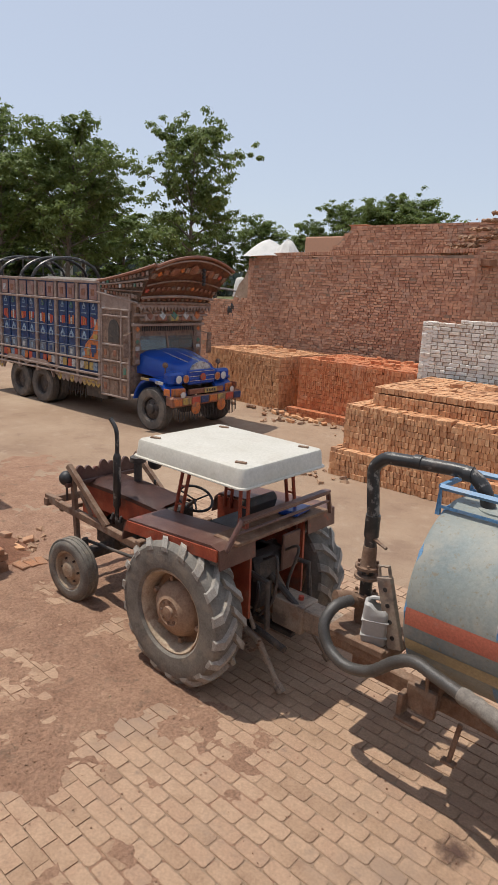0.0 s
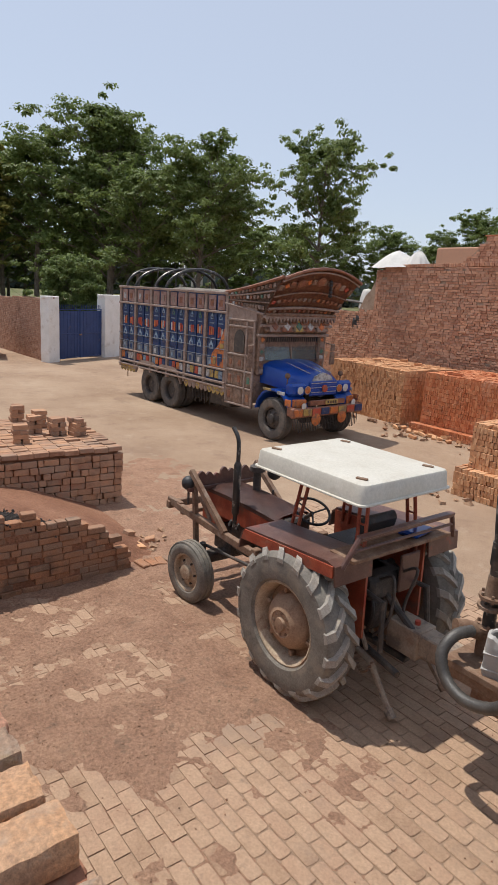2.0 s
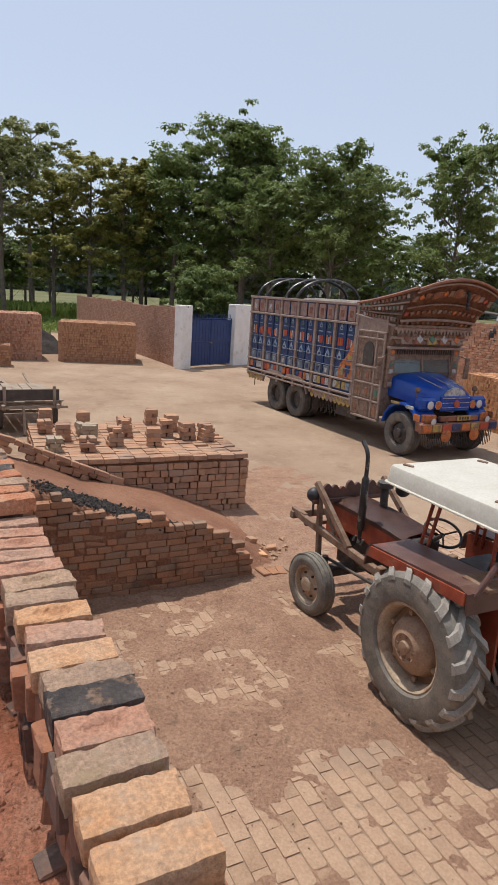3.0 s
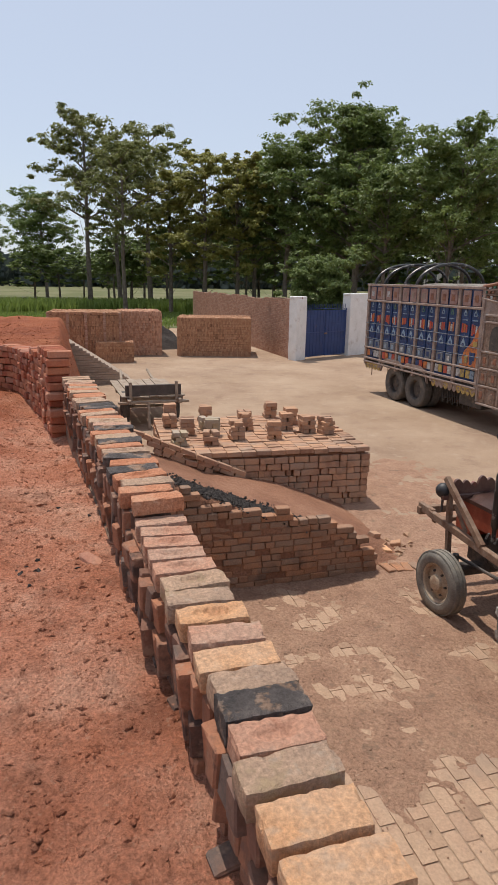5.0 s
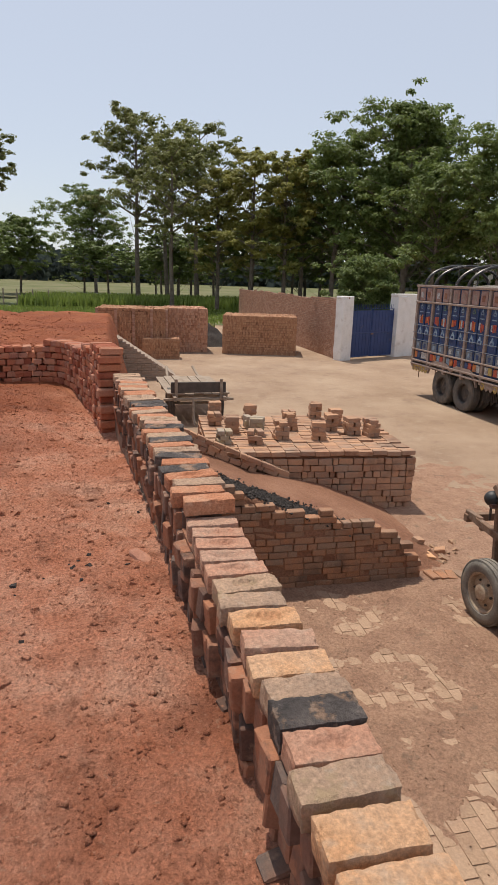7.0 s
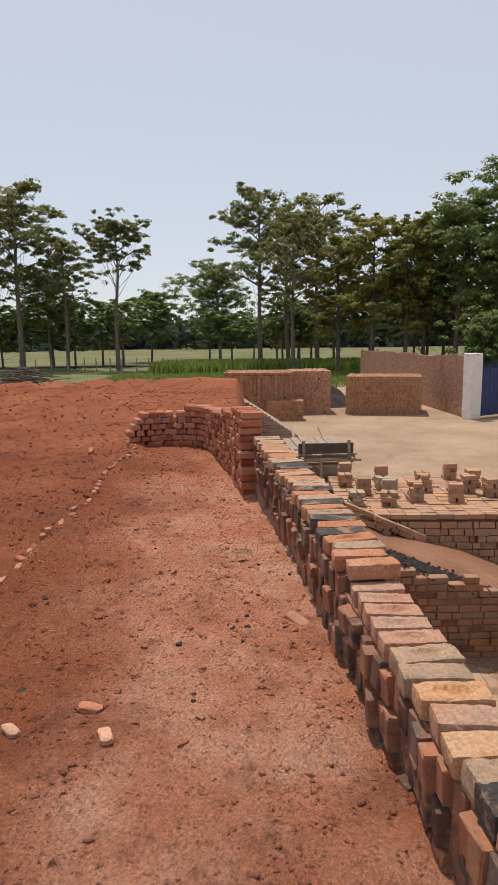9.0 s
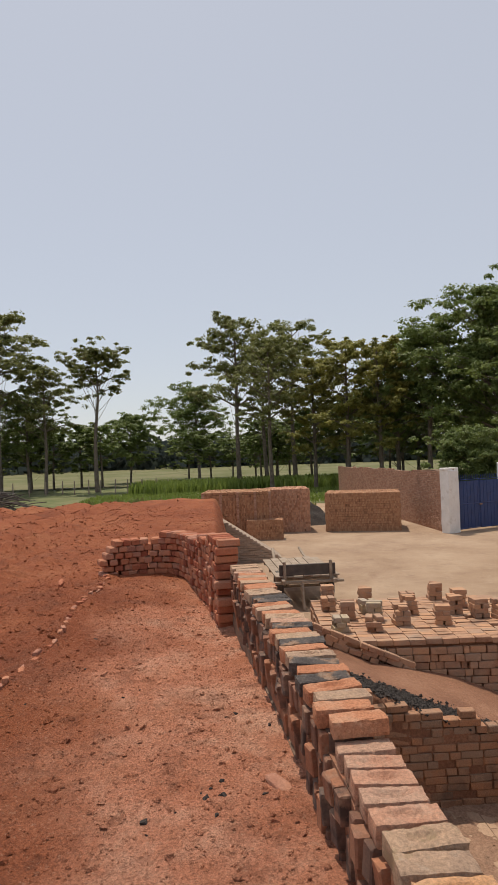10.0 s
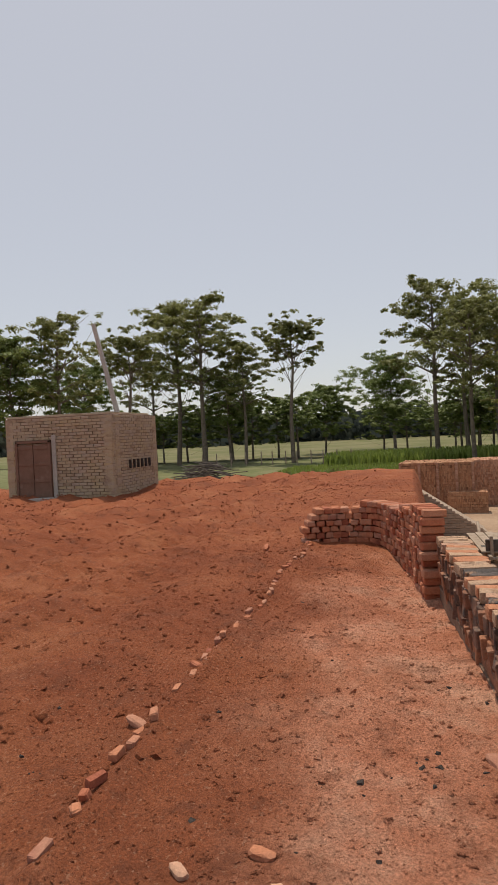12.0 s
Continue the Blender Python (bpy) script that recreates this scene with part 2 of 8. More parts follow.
blue_gate = surface("blue_paint", [(0.0135, 0.0375, 0.128), (0.0225, 0.0562, 0.18)], 0.5, 3, 50, 0.1, stain=[((0.165, 0.12, 0.09), 5, 0.64, 0.74, 0.6)])
truck_blue = surface("truck_blue", [(0.010, 0.055, 0.30), (0.016, 0.08, 0.38)], 0.28, 2, 60, 0.03, grain=0.12, stain=[((0.25, 0.22, 0.2), 6, 0.66, 0.8, 0.4)])
panel_blue = surface("panel_blue", [(0.012, 0.032, 0.10), (0.025, 0.062, 0.17)], 0.4, 6, 60, 0.2, grain=0.4, stain=[((0.24, 0.20, 0.17), 7, 0.58, 0.72, 0.6)])
carved_wood = surface("carved_wood", [(0.13, 0.075, 0.052), (0.24, 0.155, 0.108), (0.36, 0.255, 0.19)], 0.6, 9, 60, 0.9, grain=0.4, depth=0.02,
                      stain=[((0.30, 0.09, 0.05), 9, 0.58, 0.66, 0.6), ((0.10, 0.14, 0.10), 12, 0.62, 0.7, 0.6), ((0.33, 0.27, 0.18), 16, 0.62, 0.72, 0.6)])
painted_board = surface("painted_board", [(0.20, 0.135, 0.105), (0.29, 0.21, 0.17), (0.37, 0.29, 0.245)], 0.6, 6, 50, 0.5, grain=0.35, stain=[((0.12, 0.15, 0.17), 6, 0.58, 0.68, 0.5)])
faded_rose = surface("faded_rose", [(0.24, 0.125, 0.10), (0.33, 0.20, 0.165), (0.38, 0.27, 0.235)], 0.6, 6, 50, 0.4, grain=0.4, stain=[((0.14, 0.12, 0.12), 9, 0.58, 0.68, 0.6)])
faded_slate = surface("faded_slate", [(0.10, 0.12, 0.15), (0.18, 0.20, 0.23)], 0.6, 6, 50, 0.3, grain=0.4, stain=[((0.30, 0.24, 0.2), 9, 0.56, 0.68, 0.6)])
pale_blue = surface("pale_blue_paint", [(0.16, 0.24, 0.33), (0.30, 0.37, 0.43)], 0.5, 9, 60, 0.1, stain=[((0.05, 0.08, 0.15), 12, 0.5, 0.62, 0.7)])
crown_paint = surface("crown_paint", [(0.15, 0.058, 0.038), (0.26, 0.105, 0.06), (0.33, 0.16, 0.08)], 0.5, 7, 50, 0.6, grain=0.35, stain=[((0.08, 0.055, 0.045), 5, 0.56, 0.68, 0.7), ((0.36, 0.27, 0.12), 14, 0.62, 0.7, 0.7)])
orange_paint = surface("orange_paint", [(0.50, 0.12, 0.035), (0.58, 0.20, 0.05)], 0.45, 8, 60, 0.1, stain=[((0.16, 0.10, 0.08), 10, 0.5, 0.62, 0.8)])
red_paint = surface("red_paint", [(0.42, 0.05, 0.03), (0.5, 0.09, 0.05)], 0.45, 8, 60, 0.1, stain=[((0.2, 0.12, 0.09), 9, 0.52, 0.62, 0.8)])
yellow_paint = surface("yellow_paint", [(0.42, 0.27, 0.06), (0.48, 0.36, 0.12)], 0.5, 8, 60, 0.1, stain=[((0.18, 0.13, 0.10), 10, 0.48, 0.6, 0.85)])
green_paint = surface("green_paint", [(0.05, 0.16, 0.11), (0.09, 0.22, 0.15)], 0.5, 8, 60, 0.1, stain=[((0.16, 0.12, 0.10), 10, 0.48, 0.6, 0.8)])
pale_paint = surface("pale_paint", [(0.42, 0.42, 0.42), (0.55, 0.55, 0.53)], 0.5, 8, 60, 0.15, stain=[((0.2, 0.16, 0.14), 10, 0.46, 0.6, 0.8)])
rubber = surface("dusty_rubber", [(0.14, 0.128, 0.112), (0.26, 0.235, 0.20)], 0.85, 6, 60, 0.4, stain=[((0.30, 0.255, 0.20), 5, 0.54, 0.68, 0.7)])
tyre_tread = surface("dusty_tread", [(0.30, 0.275, 0.24), (0.42, 0.385, 0.34)], 0.9, 8, 70, 0.5, stain=[((0.06, 0.055, 0.05), 5, 0.56, 0.7, 0.6), ((0.36, 0.29, 0.21), 3, 0.54, 0.7, 0.6)])
truck_tyre = surface("worn_tyre", [(0.09, 0.08, 0.072), (0.15, 0.135, 0.12)], 0.85, 6, 60, 0.3, stain=[((0.25, 0.19, 0.14), 3, 0.5, 0.72, 0.6)])
rim_pale = surface("pale_rim", [(0.36, 0.27, 0.185), (0.52, 0.42, 0.31)], 0.75, 8, 60, 0.2, stain=[((0.24, 0.13, 0.08), 7, 0.54, 0.68, 0.75)])
rim_dust = surface("dusty_rim", [(0.30, 0.19, 0.125), (0.41, 0.285, 0.195)], 0.8, 8, 60, 0.2, stain=[((0.20, 0.115, 0.075), 7, 0.54, 0.7, 0.7)])
tractor_red = surface("faded_red", [(0.25, 0.042, 0.022), (0.36, 0.072, 0.034), (0.42, 0.12, 0.06)], 0.5, 5, 60, 0.15, stain=[((0.15, 0.085, 0.06), 4, 0.54, 0.68, 0.7), ((0.3, 0.2, 0.14), 9, 0.6, 0.74, 0.5)])
hood_brown = surface("worn_hood", [(0.085, 0.042, 0.034), (0.15, 0.075, 0.058)], 0.38, 5, 60, 0.15, stain=[((0.25, 0.17, 0.13), 4, 0.54, 0.72, 0.5), ((0.30, 0.07, 0.04), 5, 0.62, 0.7, 0.6)])
greasy = surface("greasy_iron", [(0.035, 0.03, 0.028), (0.08, 0.065, 0.055)], 0.6, 9, 60, 0.5, stain=[((0.22, 0.16, 0.115), 6, 0.54, 0.7, 0.6)])
rust = surface("rusty_steel", [(0.16, 0.085, 0.055), (0.24, 0.15, 0.10), (0.30, 0.21, 0.15)], 0.75, 8, 60, 0.4, metal=0.1, stain=[((0.34, 0.29, 0.24), 6, 0.56, 0.7, 0.5)])
worn_steel = surface("worn_steel", [(0.27, 0.20, 0.15), (0.40, 0.32, 0.24)], 0.7, 6, 60, 0.4, stain=[((0.13, 0.10, 0.085), 5, 0.52, 0.62, 0.8), ((0.24, 0.13, 0.08), 9, 0.56, 0.68, 0.6)])
canopy_white = surface("fibreglass_white", [(0.52, 0.485, 0.405), (0.61, 0.575, 0.50)], 0.5, 2.5, 40, 0.2, grain=0.16, stain=[((0.46, 0.40, 0.31), 3, 0.52, 0.72, 0.5), ((0.40, 0.34, 0.27), 11, 0.6, 0.74, 0.4)])
black_vinyl = surface("black_vinyl", [(0.02, 0.02, 0.022), (0.045, 0.043, 0.042)], 0.5, 6, 60, 0.2, stain=[((0.2, 0.16, 0.12), 6, 0.6, 0.75, 0.4)])
black_pipe = surface("black_pipe", [(0.022, 0.021, 0.02), (0.05, 0.046, 0.042)], 0.35, 8, 60, 0.15, stain=[((0.30, 0.27, 0.235), 7, 0.56, 0.62, 0.8), ((0.14, 0.10, 0.08), 3, 0.54, 0.66, 0.6)])
hose_grey = surface("hose_grey", [(0.05, 0.046, 0.042), (0.10, 0.09, 0.08)], 0.38, 9, 90, 0.3)
wrapped = surface("wrapped_cloth", [(0.17, 0.15, 0.13), (0.30, 0.265, 0.225)], 0.9, 14, 80, 0.7)
tank_grey = surface("tank_grey", [(0.14, 0.19, 0.205), (0.24, 0.265, 0.245), (0.33, 0.32, 0.265)], 0.55, 1.2, 45, 0.15, grain=0.22, stain=[((0.36, 0.325, 0.26), 1.6, 0.48, 0.68, 0.75), ((0.40, 0.36, 0.29), 3.5, 0.52, 0.66, 0.6), ((0.24, 0.19, 0.12), 30, 0.58, 0.66, 0.75), ((0.10, 0.20, 0.30), 1.1, 0.6, 0.7, 0.5)])
tank_red = surface("tank_red", [(0.50, 0.13, 0.08), (0.55, 0.18, 0.11)], 0.55, 3, 50, 0.1, stain=[((0.42, 0.33, 0.27), 5, 0.56, 0.74, 0.5)])
tank_yellow = surface("tank_yellow", [(0.36, 0.28, 0.14), (0.44, 0.34, 0.19)], 0.55, 3, 50, 0.1, stain=[((0.28, 0.25, 0.21), 5, 0.54, 0.74, 0.6)])
tank_blue = surface("tank_blue", [(0.08, 0.20, 0.36), (0.13, 0.27, 0.43)], 0.5, 3, 50, 0.1, stain=[((0.35, 0.34, 0.3), 4, 0.54, 0.74, 0.6)])
jug_plastic = surface("jug_plastic", [(0.40, 0.385, 0.36), (0.48, 0.46, 0.43)], 0.5, 6, 60, 0.1, grain=0.12, stain=[((0.3, 0.23, 0.18), 8, 0.58, 0.75, 0.5)])
dry_wood = surface("weathered_wood", [(0.24, 0.18, 0.13), (0.33, 0.26, 0.20), (0.40, 0.33, 0.26)], 0.85, 5, 70, 0.5)
door_wood = surface("door_wood", [(0.15, 0.085, 0.06), (0.22, 0.13, 0.095)], 0.75, 4, 60, 0.4, stain=[((0.3, 0.22, 0.17), 6, 0.58, 0.72, 0.5)])
dark_wood = surface("dark_wood", [(0.05, 0.04, 0.035), (0.11, 0.085, 0.07)], 0.7, 6, 60, 0.4)
sack_white = surface("sack_white", [(0.58, 0.56, 0.52), (0.68, 0.66, 0.62)], 0.8, 4, 60, 0.5, grain=0.15)
concrete = surface("concrete", [(0.34, 0.32, 0.29), (0.44, 0.41, 0.37)], 0.9, 4, 50, 0.4)
chrome = surface("dull_chrome", [(0.45, 0.43, 0.4), (0.6, 0.58, 0.55)], 0.3, 6, 60, 0.05, metal=0.8)
lamp_glass = surface("lamp_lens", [(0.5, 0.5, 0.48), (0.62, 0.62, 0.6)], 0.12, 8, 60, 0.02, grain=0.1)
bark = surface("bark", [(0.10, 0.08, 0.062), (0.17, 0.14, 0.11), (0.22, 0.185, 0.15)], 0.9, 3, 30, 0.8)
glass = bpy.data.materials.new("windscreen_glass")
glass.use_nodes = True
_g = glass.node_tree.nodes["Principled BSDF"]
_g.inputs["Base Color"].default_value, _g.inputs["Roughness"].default_value, _g.inputs["Transmission Weight"].default_value = (0.5, 0.58, 0.56, 1), 0.06, 0.85


def leaf_material(name, cols):
    m = surface(name, cols, 0.5, 0.35, 6, 0.0, "island", 0.55, grain=0.3)
    b = m.node_tree.nodes["Principled BSDF"]
    b.inputs["Specular IOR Level"].default_value = 0.35
    n, l = m.node_tree.nodes, m.node_tree.links
    tr, mix = n.new("ShaderNodeBsdfTranslucent"), n.new("ShaderNodeMixShader")
    source = b.inputs["Base Color"].links[0].from_socket
    l.new(source, tr.inputs["Color"])
    mix.inputs[0].default_value = 0.42
    l.new(b.outputs[0], mix.inputs[1])
    l.new(tr.outputs[0], mix.inputs[2])
    l.new(mix.outputs[0], n["Material Output"].inputs["Surface"])
    return m


leaf_dark = leaf_material("leaf_dark", [(0.101, 0.14, 0.0406), (0.165, 0.218, 0.0619), (0.234, 0.294, 0.0853)])
leaf_mid = leaf_material("leaf_mid", [(0.13, 0.142, 0.045), (0.20, 0.215, 0.07), (0.28, 0.29, 0.105)])
leaf_yellow = leaf_material("leaf_yellow", [(0.224, 0.224, 0.0538), (0.296, 0.287, 0.0762), (0.367, 0.34, 0.108)])
# bluish grey leaves: the haze of distance is mixed into this colour
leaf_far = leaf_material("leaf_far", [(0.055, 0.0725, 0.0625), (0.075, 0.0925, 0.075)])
crop_green = leaf_material("crop_green", [(0.153, 0.212, 0.0425), (0.221, 0.289, 0.0638), (0.289, 0.348, 0.102)])
grass_green = surface("grass_green", [(0.0765, 0.102, 0.034), (0.136, 0.149, 0.0638), (0.204, 0.191, 0.102)], 0.95, 0.35, 12, 0.6, grain=0.35)
field_dry = surface("field_dry", [(0.116, 0.112, 0.0477), (0.174, 0.161, 0.0805), (0.106, 0.118, 0.0412), (0.193, 0.177, 0.0952)], 0.95, 0.06, 3, 0.4, grain=0.25)

# ---- building helpers ----
def part(name, bm, material, parent=None, label="", smooth=False):
    """Links a bmesh as one mesh object, under a thing or a part."""
    me = bpy.data.meshes.new(name)
    bm.to_mesh(me)
    bm.free()
    me.materials.append(material)
    if smooth:
        me.polygons.foreach_set("use_smooth", [True] * len(me.polygons))
        me.set_sharp_from_angle(angle=radians(40))
    ob = new(name, me)
    ob.parent = parent
    return tagged(ob, label)


def raw(name, verts, faces, material, parent=None, label=""):
    me = bpy.data.meshes.new(name)
    me.from_pydata(verts, [], faces)
    me.materials.append(material)
    ob = new(name, me)
    ob.parent = parent
    return tagged(ob, label)


def thing(name, m, label, category, group="", kind=""):
    ob = new(name)
    ob.empty_display_size = 0.2
    ob.matrix_basis = m
    return tagged(ob, label, category, group, kind)


def box(bm, c, s, rot=None, bevel=0.0):
    """A box of size s round c, turned by rot, with its edges taken off."""
    m = Matrix.Translation(c) @ (rot.to_4x4() if rot else Matrix()) @ Matrix.Diagonal((*s, 1))
    made = bmesh.ops.create_cube(bm, size=1, matrix=m)["verts"]
    if bevel:
        edges = list({e for v in made for e in v.link_edges})
        bmesh.ops.bevel(bm, geom=edges, offset=bevel, segments=1, affect="EDGES", profile=0.5)
    return bm


def turn(rx=0, ry=0, rz=0):
    return Euler((radians(rx), radians(ry), radians(rz))).to_matrix()


def tube(bm, pts, r, n=10, cap=True):
    """A round bar along pts; r is one radius or one a point."""
    pts = [Vector(p) for p in pts]
    rs = r if isinstance(r, (list, tuple)) else [r] * len(pts)
    rings, side = [], None
    for i, p in enumerate(pts):
        d = (pts[min(i + 1, len(pts) - 1)] - pts[max(i - 1, 0)]).normalized()
        if side is None:
            side = d.orthogonal().normalized()
        side = (side - d * side.dot(d)).normalized()
        up = d.cross(side)
        rings.append([bm.verts.new(p + (side * math.cos(a) + up * math.sin(a)) * rs[i]) for a in (2 * math.pi * k / n for k in range(n))])
    for a, b in zip(rings, rings[1:]):
        for k in range(n):
            bm.faces.new((a[k], a[(k + 1) % n], b[(k + 1) % n], b[k]))
    if cap:
        bm.faces.new(rings[0][::-1])
        bm.faces.new(rings[-1])
    return bm


def lathe(bm, profile, m=Matrix(), n=40, a0=0.0, a1=360.0):
    """A body of revolution round local y; profile is (radius, y)."""
    full = abs(a1 - a0) >= 360
    count = n if full else n + 1
    rings = []
    for r, y in profile:
        rings.append([bm.verts.new(m @ Vector((r * math.cos(a), y, r * math.sin(a)))) for a in (radians(a0 + (a1 - a0) * k / n) for k in range(count))])
    for a, b in zip(rings, rings[1:]):
        for k in range(n):
            q = (k + 1) % count
            try:
                bm.faces.new((a[k], a[q], b[q], b[k]))
            except ValueError:
                pass
    return bm


def bent(pts, steps=6):
    """A smooth line through pts."""
    p = [Vector(q) for q in pts]
    p = [2 * p[0] - p[1]] + p + [2 * p[-1] - p[-2]]
    out = []
    for i in range(1, len(p) - 2):
        for k in range(steps):
            t = k / steps
            a, b, c, d = p[i - 1:i + 3]
            out.append(0.5 * (2 * b + (c - a) * t + (2 * a - 5 * b + 4 * c - d) * t * t + (3 * b - a - 3 * c + d) * t ** 3))
    return out + [p[-2]]


def slab(bm, outline, axis, lo, hi):
    """An outline of (u, v) pushed out from lo to hi along an axis: x, y or z."""
    def at(u, v, w):
        return {"x": (w, u, v), "y": (u, w, v), "z": (u, v, w)}[axis]
    a = [bm.verts.new(at(u, v, lo)) for u, v in outline]
    b = [bm.verts.new(at(u, v, hi)) for u, v in outline]
    n = len(outline)
    bm.faces.new(a)
    bm.faces.new(b[::-1])
    for k in range(n):
        bm.faces.new((a[k], b[k], b[(k + 1) % n], a[(k + 1) % n]))
    bmesh.ops.recalc_face_normals(bm, faces=bm.faces)
    return bm


# ---- bricks ----
BL, BW, BH = 0.226, 0.110, 0.074
_brick_meshes = {}


def brick_mesh(size, material, k, worn=0.006):
    key = (tuple(round(v, 3) for v in size), material.name, k)
    if key not in _brick_meshes:
        rng = random.Random(k * 31 + int(size[0] * 1000))
        bm = bmesh.new()
        box(bm, (0, 0, 0), size, bevel=min(worn, min(size) * 0.14))
        for v in bm.verts:
            v.co += Vector([rng.uniform(-1, 1) * worn * 0.55 for _ in range(3)])
        me = bpy.data.meshes.new("brick")
        bm.to_mesh(me)
        bm.free()
        me.materials.append(material)
        _brick_meshes[key] = me
    return _brick_meshes[key]


CUBE = np.array([(-1, -1, -1), (1, -1, -1), (1, 1, -1), (-1, 1, -1), (-1, -1, 1), (1, -1, 1), (1, 1, 1), (-1, 1, 1)]) * 0.5
QUADS = np.array([(0, 3, 2, 1), (4, 5, 6, 7), (0, 1, 5, 4), (1, 2, 6, 5), (2, 3, 7, 6), (3, 0, 4, 7)])


def lay(parent, items, pair, near=None, limit=240, name="brick", rest="brickwork", worn=0.006, rough=0.003):
    """Bricks, each (centre, size, yaw, tilt), in the parent's space. Those next to the point near are objects of their own, the others one mesh."""
    items = list(items)
    if near is not None:
        items.sort(key=lambda b: (Vector(b[0]) - Vector(near)).length_squared)
    else:
        limit = min(limit, len(items))
    rng = random.Random(len(items))
    for c, s, yaw, tilt in items[:limit]:
        ob = new(name, brick_mesh(s, pair[0], rng.randrange(5), worn))
        ob.matrix_basis = Matrix.Translation(c) @ Euler((tilt, tilt * 0.6, yaw)).to_matrix().to_4x4()
        ob.parent = parent
    left = items[limit:]
    if left:
        vs = []
        for c, s, yaw, tilt in left:
            r = np.array(Euler((tilt, tilt * 0.6, yaw)).to_matrix())
            v = CUBE * np.array(s) + np.random.uniform(-rough, rough, (8, 3))
            vs.append(v @ r.T + np.array(c))
        faces = (QUADS[None] + 8 * np.arange(len(left))[:, None, None]).reshape(-1, 4)
        ob = raw(rest, np.concatenate(vs).tolist(), faces.tolist(), pair[1], parent)
        tagged(ob, kind="stuff")
    return parent


def course_wall(length, height, style="stretcher", depth=BW, jitter=0.006, gap=0.010, top=None, seed=1, skip=0.0, y=0.0):
    """Bricks of one wall face along +x, its front at y, from z = 0: stretchers, headers or bricks on edge. top(x) is its ragged height."""
    rng = random.Random(seed)
    w, h, d = {"stretcher": (BL, BH, BW), "header": (BW, BH, BL), "edge": (0.064, BW, BL), "mixed": (BL, BH, BW), "columns": (BL, 0.098, BW)}[style]
    gap = gap * 0.4 if style == "edge" else gap
    z, row, out = 0.0, 0, []
    while z + h * 0.6 < height:
        w = {"mixed": BL}.get(style, w)
        x = -(w + gap) * (0.5 if row % 2 and style not in ("edge", "columns") else 0.0) - (rng.random() * 0.04 if style == "edge" else 0)
        while x < length - 0.02:
            if style == "mixed":
                w = BL * rng.choice((1, 1, 1, 0.5, 0.5, 0.72))
            elif style == "columns":
                w = BL * rng.choice((1, 1, 0.5)) if (x % 0.48) < 0.24 else max(0.08, 0.475 - x % 0.48)
            a, b = max(0, x), min(length, x + w)
            if b - a > 0.04 and rng.random() >= skip and (top is None or z + h * 0.7 < top((a + b) / 2)):
                sag = 0.022 * noise.noise((a * 0.55, z * 0.8, seed)) if style == "mixed" else 0.0
                out.append((((a + b) / 2, y + d / 2 + rng.uniform(-1, 1) * jitter + (0.02 * noise.noise((a * 1.3, z * 1.5, seed)) if style in ("edge", "columns") else 0), z + h / 2 + sag), (b - a - rng.random() * 0.004, d, h - rng.random() * 0.003), rng.gauss(0, jitter * 1.2), rng.gauss(0, jitter * 0.6)))
            x += w + gap * rng.uniform(0.6, 1.4) + (0.018 if style == "columns" and (x + w) % 0.48 < 0.06 else 0)
        z += h + gap * 0.75
        row += 1
    return out


def turned(items, m):
    """The same bricks, moved and turned about z by m."""
    yaw = m.to_euler().z
    return [(m @ Vector(c), s, a + yaw, t) for c, s, a, t in items]


def stack(name, m, lx, ly, h, pair, label, style="edge", near=(1, 0, 1), limit=260, sides="fblr", loose=0, seed=1, top_style="edge", jitter=0.017, kind="", category="brick stack", group="brick stacks"):
    """A dry stack of bricks: a core with bricks on each face that is seen and on top. Front along +x at y = 0, its depth towards +y."""
    bm = bmesh.new()
    box(bm, (lx / 2, ly / 2, (h - 0.06) / 2), (lx - 0.12, ly - 0.12, h - 0.06))
    core = part(name, bm, stack_core)
    core.matrix_basis = m
    tagged(core, label, category, group, kind)
    items = []
    if "f" in sides:
        items += course_wall(lx, h - 0.075, style, seed=seed, jitter=jitter, skip=0.004)
    if "b" in sides:
        items += turned(course_wall(lx, h - 0.075, style, seed=seed + 1, jitter=jitter), pose(lx, ly, 0, 0, 0, 180))
    if "l" in sides:
        items += turned(course_wall(ly, h - 0.075, style, seed=seed + 2, jitter=jitter), pose(0, ly, 0, 0, 0, -90))
    if "r" in sides:
        items += turned(course_wall(ly, h - 0.075, style, seed=seed + 3, jitter=jitter), pose(lx, 0, 0, 0, 0, 90))
    rng = random.Random(seed)
    w, l, t = (0.066, BL, BW) if top_style == "edge" else (BL, BW, BH)
    nx, ny = int(lx / (w + 0.006)), int(ly / (l + 0.008))
    for i in range(nx):
        for j in range(ny):
            if rng.random() > 0.02:
                items.append((((i + 0.5) * lx / nx, (j + 0.5) * ly / ny + rng.gauss(0, 0.006), h - t / 2 + rng.gauss(0, 0.006)), (w, l, t), rng.gauss(0, 0.025), rng.gauss(0, 0.015)))
    for _ in range(loose):
        items.append(((rng.uniform(0.1, lx - 0.1), rng.uniform(0.1, ly - 0.2), h + BH / 2 + 0.004), (BL, BW, BH), rng.uniform(0, 3), 0.0))
    lay(core, items, pair, near, limit)
    return core

